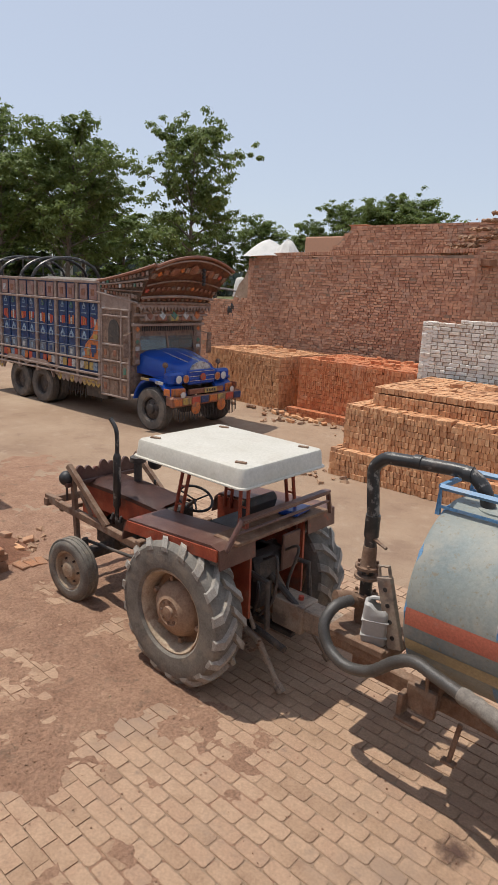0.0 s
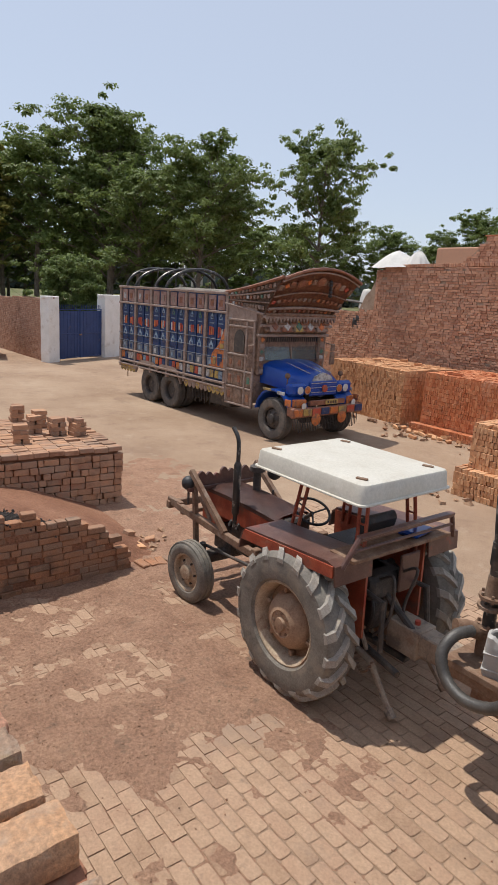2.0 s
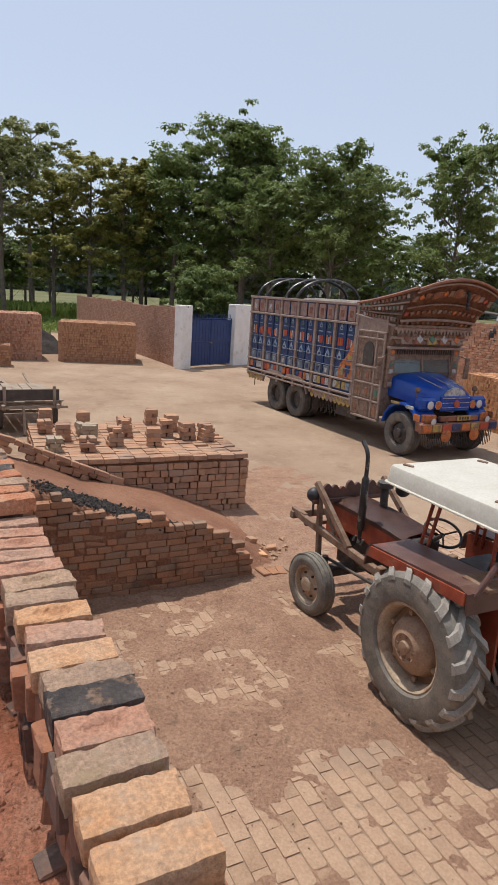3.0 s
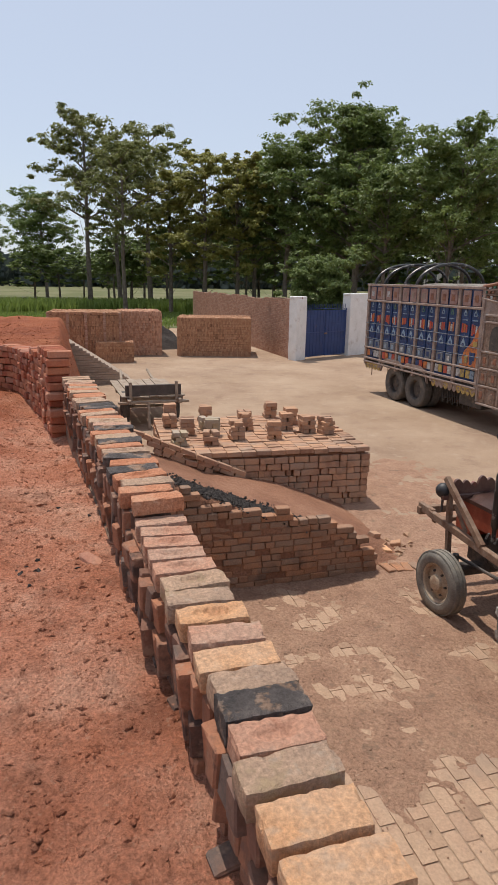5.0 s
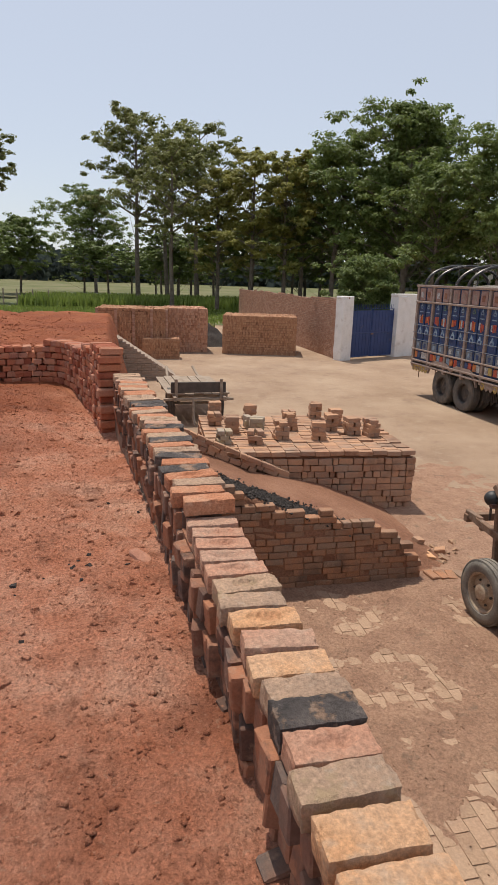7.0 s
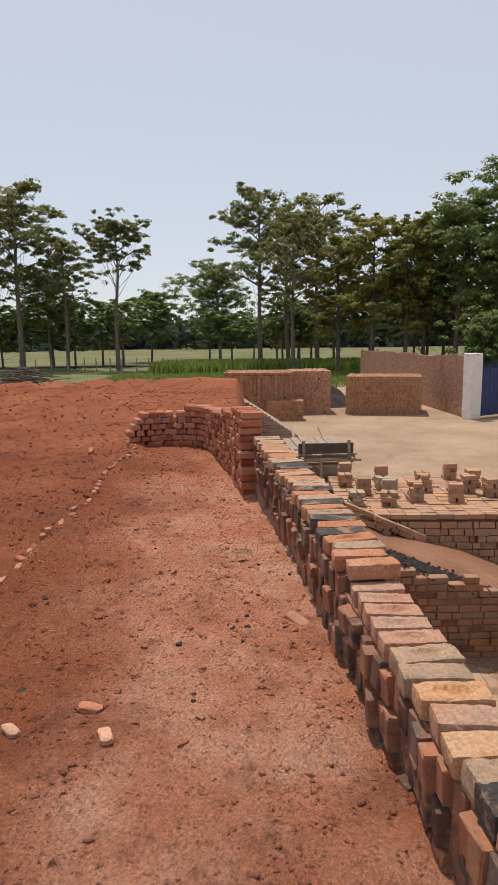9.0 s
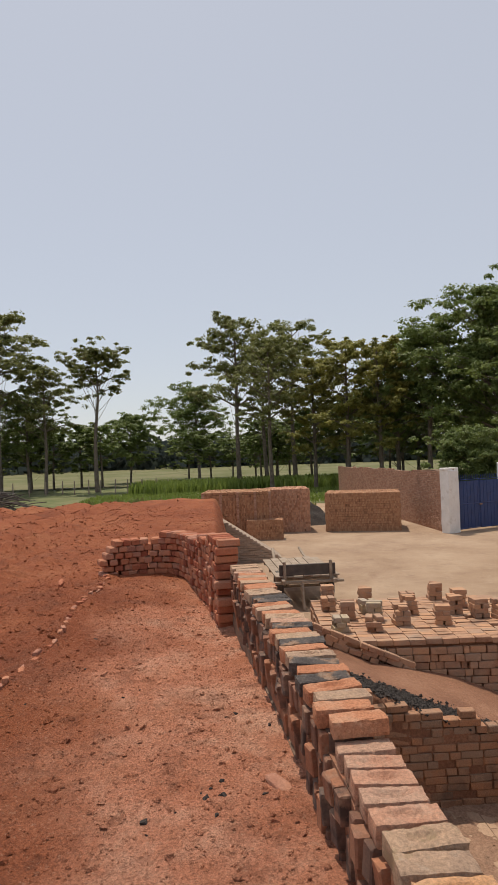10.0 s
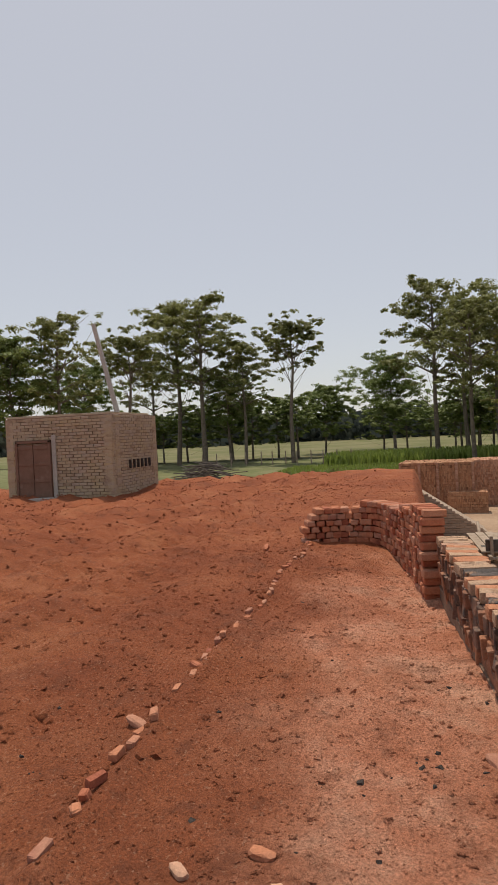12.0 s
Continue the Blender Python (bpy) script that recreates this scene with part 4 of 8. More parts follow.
brick_wall("wall_whitewashed", (-6.75, 13.35), (-1.2, 14.15), 2.98, 0.4, WHITEWASH, "half-whitewashed brick wall with broken top", (-6, 13.4, 2.4), 280, seed=41, style="mixed", jitter=0.018, skip=0.01, gap=0.016, bed=lime_mortar, top=lambda x: 2.92 + 0.06 * x + 0.06 * noise.noise((x * 1.6, 2, 0)))

# ---- stacks of bricks ----
stack("brick_stack", pose(-14.7, 14.45, 0, 0, 0, -3), 3.15, 2.3, 1.55, ORANGE, "tall dry stack of tan fired bricks by the kiln wall", seed=51, near=(3, 0, 0.9), loose=3, jitter=0.014)
stack("brick_stack", pose(-10.85, 14.30, 0, 0, 0, 0), 4.3, 2.3, 1.62, BRIGHT, "dry stack of bright red-orange bricks with loose ones on top", seed=53, near=(0.8, 0, 0.9), loose=16, jitter=0.008)
bright_foot = tagged(new("brick_row"), "low row of bright orange bricks before the stack", "brick row")
lay(bright_foot, turned(course_wall(2.2, 0.24, "edge", seed=3), pose(-11.0, 14.02, 0, 0, 0, 0)), BRIGHT)
stepped = stack("brick_stack", pose(-6.72, 10.02, 0, 0, 0, 1.5), 5.6, 3.1, 0.53, ORANGE, "lowest tier of a stepped stack of tan bricks", seed=55, near=(1.2, 0, 0.3), limit=230)
stack("brick_stack", pose(-6.56, 10.22, 0.53, 0, 0, 1.5), 5.4, 2.9, 0.86, ORANGE, "middle tier of a stepped stack of tan bricks", seed=57, near=(1.2, 0, 0.5), limit=290)
stack("brick_stack", pose(-6.22, 10.60, 1.39, 0, 0, 1.5), 5.0, 2.5, 0.36, ORANGE, "top tier of a stepped stack with scattered bricks", seed=59, near=(1.2, 0, 0.2), limit=260, loose=12)
stack("brick_stack", pose(-9.25, 1.15, 0, 0, 0, 86.5), 3.25, 2.6, 0.95, MUDDY, "low stack of bricks in uneven columns beside the ramp", style="columns", seed=61, near=(2.3, 0, 0.6), limit=290, top_style="flat", jitter=0.022)
stack("brick_stack", pose(-29.4, 4.75, 0, 0, 0, 76), 3.4, 2.4, 1.75, DARKORANGE, "far stack of tan bricks against the boundary wall", seed=63, near=(1.5, 0, 1), limit=160)
stack("brick_stack", pose(-28.1, -0.9, 0, 0, 0, 84), 3.0, 2.6, 2.05, DARKORANGE, "large far stack of tan bricks beside the field", seed=65, near=(1.5, 0, 1.2), limit=160)
stack("brick_stack", pose(-29.8, 2.2, 0, 0, 0, 88), 1.9, 2.4, 2.0, BROWN, "far stack of darker bricks beside the field", seed=67, near=(1, 0, 1.2), limit=120)
stack("brick_stack", pose(-27.4, 1.0, 0, 0, 0, 86), 1.55, 0.8, 0.85, DARKORANGE, "low part of the far brick stack", seed=69, near=(1, 0, 0.5), limit=80)

ribs = tagged(new("brick_ribs"), "pale upright ribs of bricks tied into the large far stack", "brick ribs", kind="structure")
ribs.matrix_basis = pose(-28.1, -0.9, 0, 0, 0, 84)
lay(ribs, [((u + 0.05, -0.03, 0.045 + 0.082 * k), (BW, 0.12, BH), 0.02 * math.sin(k * 5 + u), 0.0) for u in (0.0, 0.78, 1.52, 2.28, 2.92) for k in range(25)], PINKISH, limit=130)

# ---- trees and crops ----
def tree_meshes(seed, height, crown_from, wide, clumps, leaves, leaf, lean=0.0, limbs=13, gaps=-0.15, fill=0.0):
    """The trunk with its limbs, and a crown of small leaves in uneven clumps with gaps: vertices and faces of each."""
    rng = random.Random(seed)
    bm = bmesh.new()
    r0 = 0.012 * height + 0.05
    line = bent([(0, 0, -0.3), (lean * 0.2 + rng.gauss(0, 0.1), rng.gauss(0, 0.1), height * 0.3), (lean * 0.6, rng.gauss(0, 0.2), height * 0.58), (lean, rng.gauss(0, 0.2), height * 0.84)], 5)
    tube(bm, line, [r0 * (1 - 0.85 * k / (len(line) - 1)) for k in range(len(line))], 8)
    mid = height * (1 + crown_from) / 2
    half = height * (1 - crown_from) / 2
    axis = Vector((lean * 0.8, 0, 0))
    centres = []
    for j in range(limbs):                                    # limbs that leave the trunk in tiers
        f = (j + rng.uniform(0.1, 0.9)) / limbs
        root = line[min(len(line) - 1, int((crown_from + max(0.05, 0.84 - crown_from) * f) / 0.84 * (len(line) - 1)))]
        az, reach = j * 2.4 + rng.uniform(-0.5, 0.5), wide * 0.5 * (0.42 + 0.68 * math.sin(math.pi * min(1, f * 0.82 + 0.22))) * rng.uniform(0.75, 1.18)
        tip = root + Vector((math.cos(az) * reach, math.sin(az) * reach, reach * (rng.uniform(0.05, 0.4) + 0.45 * f)))
        limb = bent([root, root.lerp(tip, 0.5) + Vector((0, 0, 0.07 * reach)), tip], 3)
        tube(bm, limb, [r0 * (0.34 - 0.28 * k / (len(limb) - 1)) * (1.1 - 0.6 * f) for k in range(len(limb))], 5)
        for _ in range(max(3, int(clumps * 2.6 / limbs))):
            s = rng.uniform(0.32, 1.05)
            c = root.lerp(tip, s) + Vector((rng.gauss(0, 0.20), rng.gauss(0, 0.20), rng.gauss(0.03, 0.09))) * reach
            centres.append(c)
    most = len(centres) + int(clumps * fill)
    while len(centres) < most:
        d = Vector((rng.gauss(0, 1), rng.gauss(0, 1), rng.gauss(0, 1))).normalized()
        k = rng.uniform(0.35, 1.0) ** 0.6
        bulge = 0.80 + 0.30 * noise.noise(d * 1.9 + Vector((seed * 5.1, 0, 0)))
        low = 1.0 - 0.25 * max(0, -d.z)
        p = Vector((d.x * wide * 0.5 * k * bulge * low, d.y * wide * 0.5 * k * bulge * low, mid + d.z * half * k * bulge)) + axis * ((mid + d.z * half) / height)
        if noise.noise(p * (5.5 / wide) + Vector((seed * 3.7, 1, 0))) > gaps:
            centres.append(p)
    for c in centres[::9]:
        p = line[max(2, min(len(line) - 2, int((c.z / height - 0.14) * (len(line) - 1))))]
        tube(bm, bent([p, (p + c) / 2 + Vector((0, 0, -0.04 * wide)), c], 2), [r0 * 0.12, r0 * 0.1, r0 * 0.08, r0 * 0.06, r0 * 0.04], 3)
    verts, faces = [], []
    for c in centres:
        size = wide * rng.uniform(0.035, 0.078)
        for _ in range(int(leaves * 0.55 * rng.uniform(0.6, 1.4))):
            d = Vector((rng.gauss(0, 1), rng.gauss(0, 1), rng.gauss(0.25, 0.8))).normalized()
            p = c + Vector((d.x, d.y, d.z * 0.5)) * size * rng.uniform(0.2, 1.2)
            s = leaf * 0.74 * rng.uniform(0.6, 1.25)
            up = (d * 0.7 + Vector((rng.gauss(0, 0.45), rng.gauss(0, 0.45), 0.75))).normalized()
            u = up.orthogonal().normalized()
            u.rotate(Matrix.Rotation(rng.uniform(0, 6.3), 3, up))
            w = up.cross(u) * s * 0.62
            u = u * s
            k = len(verts)
            verts += [p - u, p + w, p + u - up * s * 0.25, p - w]
            faces.append((k, k + 1, k + 2, k + 3))
    return bm, verts, faces


def tree(name, x, y, z, kind_, yaw=0.0, scale=(1, 1, 1), label="", group="", category="tree"):
    """A tree of one of the built kinds; the same kinds share their meshes."""
    if kind_ not in tree_kinds:
        args, leafy = tree_specs[kind_]
        bm, v, f = tree_meshes(**args)
        trunk = bpy.data.meshes.new("trunk")
        bm.to_mesh(trunk)
        bm.free()
        trunk.materials.append(bark)
        crown = bpy.data.meshes.new("crown")
        crown.from_pydata([tuple(p) for p in v], [], f)
        crown.materials.append(leafy)
        tree_kinds[kind_] = trunk, crown
    base = thing(name, pose(x, y, z, 0, 0, yaw) @ Matrix.Diagonal((*scale, 1)), label, category, group)
    for nm, me in zip(("trunk", "crown"), tree_kinds[kind_]):
        new(nm, me).parent = base
    return base


tree_kinds = {}
tree_specs = {
    "airy": (dict(seed=1, height=20, crown_from=0.42, wide=9.6, clumps=80, leaves=95, leaf=0.22, limbs=17, gaps=0.02), leaf_mid),
    "airy2": (dict(seed=2, height=20, crown_from=0.38, wide=9.2, clumps=84, leaves=95, leaf=0.22, lean=0.6, limbs=18, gaps=0.0), leaf_mid),
    "slim": (dict(seed=3, height=17.5, crown_from=0.60, wide=6.6, clumps=60, leaves=90, leaf=0.20, lean=0.5, limbs=14, gaps=-0.02, fill=0.8), leaf_mid),
    "dense": (dict(seed=4, height=18, crown_from=0.26, wide=9.6, clumps=175, leaves=110, leaf=0.18, limbs=22, gaps=-0.06, fill=1.0), leaf_dark),
    "dense2": (dict(seed=5, height=15, crown_from=0.30, wide=9.2, clumps=150, leaves=110, leaf=0.17, lean=0.8, limbs=20, gaps=-0.02, fill=0.9), leaf_dark),
    "open": (dict(seed=6, height=14.5, crown_from=0.36, wide=8.6, clumps=115, leaves=110, leaf=0.18, limbs=16, gaps=0.0, fill=0.6), leaf_dark),
    "yellow": (dict(seed=7, height=16, crown_from=0.24, wide=6.8, clumps=90, leaves=90, leaf=0.20, limbs=18, gaps=-0.05, fill=0.8), leaf_yellow),
    "wood": (dict(seed=10, height=16, crown_from=0.24, wide=9.4, clumps=56, leaves=40, leaf=0.42, limbs=14, gaps=-0.05, fill=1.0), leaf_dark),
    "wood2": (dict(seed=11, height=14, crown_from=0.28, wide=9.0, clumps=52, leaves=40, leaf=0.42, limbs=13, gaps=-0.05, fill=0.8), leaf_dark),
    "round": (dict(seed=8, height=10.5, crown_from=0.26, wide=8.4, clumps=90, leaves=110, leaf=0.22, limbs=16, gaps=-0.15, fill=1.5), leaf_dark),
    "bush": (dict(seed=9, height=4.8, crown_from=0.10, wide=4.6, clumps=110, leaves=150, leaf=0.10, limbs=14, gaps=-0.3, fill=2.5), leaf_dark),
}
TALL = "tall airy tree with a pale bare trunk and clumped leaves"
DENSE = "large dense dark green tree behind the yard"
rt = random.Random(77)
for x, y, kind_, h, base, label in [
    (-73.1, 2.7, "airy", 20.3, 20, TALL), (-76.9, 6.3, "airy2", 19.0, 20, TALL), (-78.2, 9.9, "airy", 21.0, 20, TALL),
    (-62.2, 13.1, "yellow", 16.3, 16, "tree with thin yellowing leaves"), (-59.5, 15.6, "yellow", 15.6, 16, "tree with thin yellowing leaves"), (-65.0, 10.2, "yellow", 14.6, 16, "tree with thin yellowing leaves"),
    (-58.5, 20.0, "dense2", 16.8, 15, DENSE), (-52.8, 24.4, "dense", 19.2, 18, DENSE), (-57.0, 26.5, "dense2", 17.5, 15, DENSE), (-62.5, 18.2, "dense", 15.8, 18, DENSE),
    (-42.3, 26.9, "dense2", 14.9, 15, DENSE), (-35.2, 32.6, "open", 15.2, 14.5, "dark green tree with open tiers of leaves"), (-46.5, 31.0, "open", 13.4, 14.5, DENSE), (-45.6, 23.6, "open", 12.8, 14.5, DENSE),
    (-73.8, -13.6, "slim", 17.6, 17.5, "slender leaning tree with a small airy crown"),
    (-96.4, -12.7, "round", 10.8, 10.5, "round dark tree at the field's edge"), (-109.6, -2.6, "dense2", 17.2, 15, "broad dark tree in the fields"),
    (-63.7, 5.6, "airy2", 15.8, 20, TALL), (-74.5, -24.7, "airy", 21.6, 20, TALL), (-77.0, -29.1, "airy2", 22.2, 20, TALL), (-75.1, -19.7, "airy2", 15.8, 20, TALL),
    (-78.5, -22.5, "open", 12.5, 14.5, "dark tree among tall airy ones"), (-80.0, -33.5, "airy", 16.0, 20, TALL), (-55.0, -25.6, "slim", 14.0, 17.5, TALL),
    (-47.0, -28.4, "airy2", 15.0, 20, "broad tree with a thick forked trunk behind the hut"), (-46.0, -31.5, "dense2", 13.5, 15, "broad dark tree behind the hut"), (-60.0, -33.0, "open", 12.5, 14.5, "dark tree behind the hut"),
    (-49.5, 57.0, "dense2", 11.8, 15, "far dark tree beyond the kiln"), (-45.0, 60.0, "dense", 11.5, 18, "far dark tree beyond the kiln"), (-54.0, 54.0, "dense", 11.2, 18, "far dark tree beyond the kiln"), (-58.0, 50.0, "dense2", 11.6, 15, "far dark tree beyond the kiln"),
    (-40.2, 60.5, "open", 13.4, 14.5, "far dark tree beyond the kiln"), (-36.4, 60.6, "dense2", 13.9, 15, "far dark tree beyond the kiln"), (-32.6, 60.2, "dense", 13.8, 18, "far dark tree beyond the kiln"), (-28.5, 63.0, "dense2", 10.5, 15, "far dark tree beyond the kiln"),
]:
    s = h * (1.10 if base in (20, 17.5) else 1.05) / base
    slim = 0.72 if kind_ == "open" and x > -40 else 0.86 if kind_ == "dense2" and x > -45 else 1.0
    tree("tree", x, y, 0.0, kind_, rt.uniform(0, 360), (s * slim * rt.uniform(0.92, 1.08), s * slim * rt.uniform(0.92, 1.08), s), label, "trees")
tree("bush", -31.6, 12.6, 0.0, "bush", 20, (0.86, 0.86, 1.08), "dense dark green bushy tree behind the gate", category="bush")
for i in range(18):                                       # the wood behind the near trees
    u = i / 17
    s = rt.uniform(0.75, 1.0)
    tree("tree", -90 + 32 * u + rt.uniform(-3, 3), 8 + 34 * u + rt.uniform(-2, 2), 0, rt.choice(["wood", "wood2"]), rt.uniform(0, 360), (s, s, s * 0.82), DENSE, "trees")

for i in range(11):                                       # low dark trees under the tall ones
    u = i / 10
    s = rt.uniform(0.6, 0.85)
    tree("tree", -86 + rt.uniform(-3, 3), -46 + 31 * u, 0, rt.choice(["wood", "wood2"]), rt.uniform(0, 360), (s, s, s * 0.8), "low dark tree under tall airy ones", "trees")
for i in range(6):
    s = rt.uniform(0.6, 0.8)
    tree("tree", -98 + rt.uniform(-3, 3), -4 + 3.4 * i, 0, rt.choice(["wood", "wood2"]), rt.uniform(0, 360), (s, s, s * 0.75), "low dark tree under tall airy ones", "trees")

# far tree lines, past telling apart
rf = random.Random(6)
verts, faces = [], []
for ring, (dist, h) in enumerate(((230, 9.5), (330, 17))):
    for i in range(230):
        a = radians(92 + i * 0.78 + rf.uniform(-0.3, 0.3))
        d = dist * rf.uniform(0.92, 1.1)
        c = Vector((d * math.cos(a), d * math.sin(a), 0))
        w, hh = rf.uniform(3.5, 7), h * rf.uniform(0.55, 1.1)
        for _ in range(150):
            t = rf.random()
            p = c + Vector((rf.gauss(0, w * 0.5), rf.gauss(0, w * 0.5), hh * (0.05 + 0.95 * t ** 0.8) * rf.uniform(0.7, 1)))
            s, b = rf.uniform(0.6, 1.4), rf.uniform(0, 6.3)
            u, v = Vector((math.cos(b), math.sin(b), rf.uniform(-0.5, 0.5))) * s, Vector((-math.sin(b) * 0.4, math.cos(b) * 0.4, 1)) * s * 0.7
            k = len(verts)
            verts += [tuple(p - u - v), tuple(p + u - v), tuple(p + u + v), tuple(p - u + v)]
            faces.append((k, k + 1, k + 2, k + 3))
tagged(raw("far_trees", verts, faces, leaf_far), "far woods along the horizon, distance haze put into the leaf colour", "woods", kind="stuff")


def blades(name, box_, count, tall, wide, material, label, category, seed, lo=0.0):
    """Upright leaves over a stretch of ground."""
    rng = random.Random(seed)
    v, f = [], []
    for _ in range(count):
        x, y = rng.uniform(box_[0], box_[1]), rng.uniform(box_[2], box_[3])
        a, h = rng.uniform(0, 6.3), tall * rng.uniform(0.6, 1.15)
        dx, dy = math.cos(a) * wide, math.sin(a) * wide
        bx, by = rng.uniform(-0.3, 0.3) * h, rng.uniform(-0.3, 0.3) * h
        k = len(v)
        v += [(x - dx, y - dy, lo), (x + dx, y + dy, lo), (x + bx * 0.4 + dx, y + by * 0.4 + dy, lo + h * 0.6), (x + bx * 0.4 - dx, y + by * 0.4 - dy, lo + h * 0.6), (x + bx, y + by, lo + h)]
        f += [(k, k + 1, k + 2, k + 3), (k + 3, k + 2, k + 4)]
    return tagged(raw(name, v, f, material), label, category, kind="stuff")


blades("crop", (-77, -65, -9, 46), 21000, 1.15, 0.085, crop_green, "standing green crop in rows beyond the yard", "crop", 1)
blades("grass", (-65, -47, -12, 30), 14000, 0.26, 0.05, crop_green, "tufts of grass at the field's edge", "grass", 3)
blades("weeds", (-50, -38, -10, 6), 260, 0.7, 0.22, leaf_mid, "dark weeds beside the platform", "weeds", 4)
rw = random.Random(9)
bm = bmesh.new()
for _ in range(170):                                      # cut branches thrown in a heap
    u, a = rw.gauss(0, 1.3), rw.uniform(-0.5, 0.5) + rw.choice((0, 3.14))
    p = Vector((rw.gauss(0, 0.6), u, max(0.05, (1.75 - 0.5 * abs(u)) * rw.random())))
    d = Vector((rw.uniform(-0.5, 0.5), math.cos(a), 0.25 * rw.uniform(-1, 1))) * rw.uniform(0.5, 1.3)
    tube(bm, [p - d, p + Vector((0, 0, 0.05)), p + d], [0.035, 0.028, 0.012], 5)
brush = part("brush_pile", bm, dark_wood)
brush.matrix_basis = pose(-45.0, -15.0, 0)
tagged(brush, "heap of dry cut branches beyond the platform", "brush pile", kind="stuff")
for i in range(12):
    bm = bmesh.new()
    x, y = -70 - rw.uniform(-2, 2), -23 + i * 1.5
    tube(bm, [(0, 0, -0.2), (rw.gauss(0, 0.04), 0, 1.5)], [0.07, 0.06], 6)
    ob = part("fence_post", bm, dry_wood)
    ob.matrix_basis = pose(x, y, 0.05)
    tagged(ob, "short pale fence post at the field's edge", "fence post", "fence posts")

# ---- brick hut on the platform ----
HX, HY = -15.62, -8.02
brick_wall("wall_hut_front", (HX, -11.18), (HX, HY), 2.22, 0.23, HUTBRICK, "front wall of a small lime-stained brick hut", (HX, -9.2, 3.2), 250, seed=71, both=False, base=2.12, gap=0.014)
hut_front = bpy.data.objects["wall_hut_front"]
brick_wall("wall_hut_side", (HX - 0.24, HY), (HX - 2.75, HY + 0.12), 2.20, 0.23, HUTBRICK, "side wall of the small brick hut with slits", (HX, HY, 3.2), 200, seed=73, both=False, base=2.12, gap=0.014)
brick_wall("wall_hut_back", (HX - 2.75, HY - 0.2), (HX - 2.75, -11.15), 2.2, 0.23, HUTBRICK, "back wall of the small brick hut", seed=75, both=False, base=2.12, gap=0.014)
brick_wall("wall_hut_far", (HX - 2.5, -11.15), (HX - 0.02, -11.15), 2.2, 0.23, HUTBRICK, "far side wall of the small brick hut", seed=77, both=False, base=2.12, gap=0.014)
bm = bmesh.new()
box(bm, (HX - 1.37, -9.585, 4.30), (2.72, 3.11, 0.10), bevel=0.02)
hut_roof = tagged(part("hut_roof", bm, mortar), "flat mud and brick roof of the hut", "roof", kind="structure")
roof_edge = [((HX - 0.10, -11.09 + i * 0.235, 4.365), (BW, BL, 0.045), 0.0, 0.0) for i in range(13)] + [((HX - 0.15 - i * 0.235, HY - 0.09, 4.365), (BL, BW, 0.045), 0.0, 0.0) for i in range(11)]
lay(hut_roof, roof_edge, HUTBRICK)
door = thing("door_1", pose(HX + 0.012, -10.34, 2.10), "closed old brown wooden double door of the hut", "door", kind="structure")
for k in (-1, 1):
    bm = bmesh.new()
    box(bm, (0.01, k * 0.235, 0.76), (0.05, 0.45, 1.50), bevel=0.006)
    dleaf = part("door_leaf", bm, door_wood, door)
    for z in (0.12, 0.52, 0.98, 1.42):
        bm = bmesh.new()
        box(bm, (0.042, k * 0.235, z), (0.022, 0.45, 0.09), bevel=0.005)
        part("rail", bm, door_wood, dleaf)
bm = bmesh.new()
for c, s in (((0.02, -0.50, 0.80), (0.09, 0.07, 1.62)), ((0.02, 0.50, 0.80), (0.09, 0.07, 1.62)), ((0.02, 0, 1.58), (0.09, 1.07, 0.07))):
    box(bm, c, s, bevel=0.006)
part("door_frame", bm, door_wood, door)
bm = bmesh.new()
box(bm, (0.006, 0.62, 0.90), (0.014, 0.12, 1.7), bevel=0.004)
part("plaster_surround", bm, concrete, door, "pale plaster beside the door")
bm = bmesh.new()
box(bm, (0.25, 0.1, 0.03), (0.4, 1.3, 0.08), bevel=0.01)
part("threshold", bm, concrete, door)
# no openings are cut: black bars on the wall stand for the slits' inner shade
for i in range(6):
    bm = bmesh.new()
    box(bm, (HX - 0.95 - i * 0.24, HY + 0.06 + 0.012 * i, 2.95), (0.055, 0.06, 0.24))
    tagged(part("window_slit", bm, coal), "narrow black bar for the shade inside a ventilation slit of the hut's side wall", "vent", "vent slits", "structure")
bm = bmesh.new()
tube(bm, [(0, 0, 0), (-0.05, -0.66, 2.65)], [0.08, 0.065], 8)
pole = part("leaning_pole", bm, concrete)
pole.matrix_basis = pose(HX - 1.2, HY - 0.35, 4.3)
tagged(pole, "grey wooden pole leaning up from the hut's roof", "pole")

# ---- tractor ----
def wheel_tyre(bm, r, w, rim, crown=0.94, n=48):
    """A tyre's round body, its axis along y."""
    h = w / 2
    prof = [(rim, -h * 0.72), (rim * 1.08, -h * 0.95), ((r + rim) / 2, -h * 1.03), (r * 0.93, -h * 0.96), (r * 0.985, -h * 0.72), (r, -h * 0.3), (r, h * 0.3), (r * 0.985, h * 0.72), (r * 0.93, h * 0.96), ((r + rim) / 2, h * 1.03), (rim * 1.08, h * 0.95), (rim, h * 0.72)]
    return lathe(bm, prof, n=n)


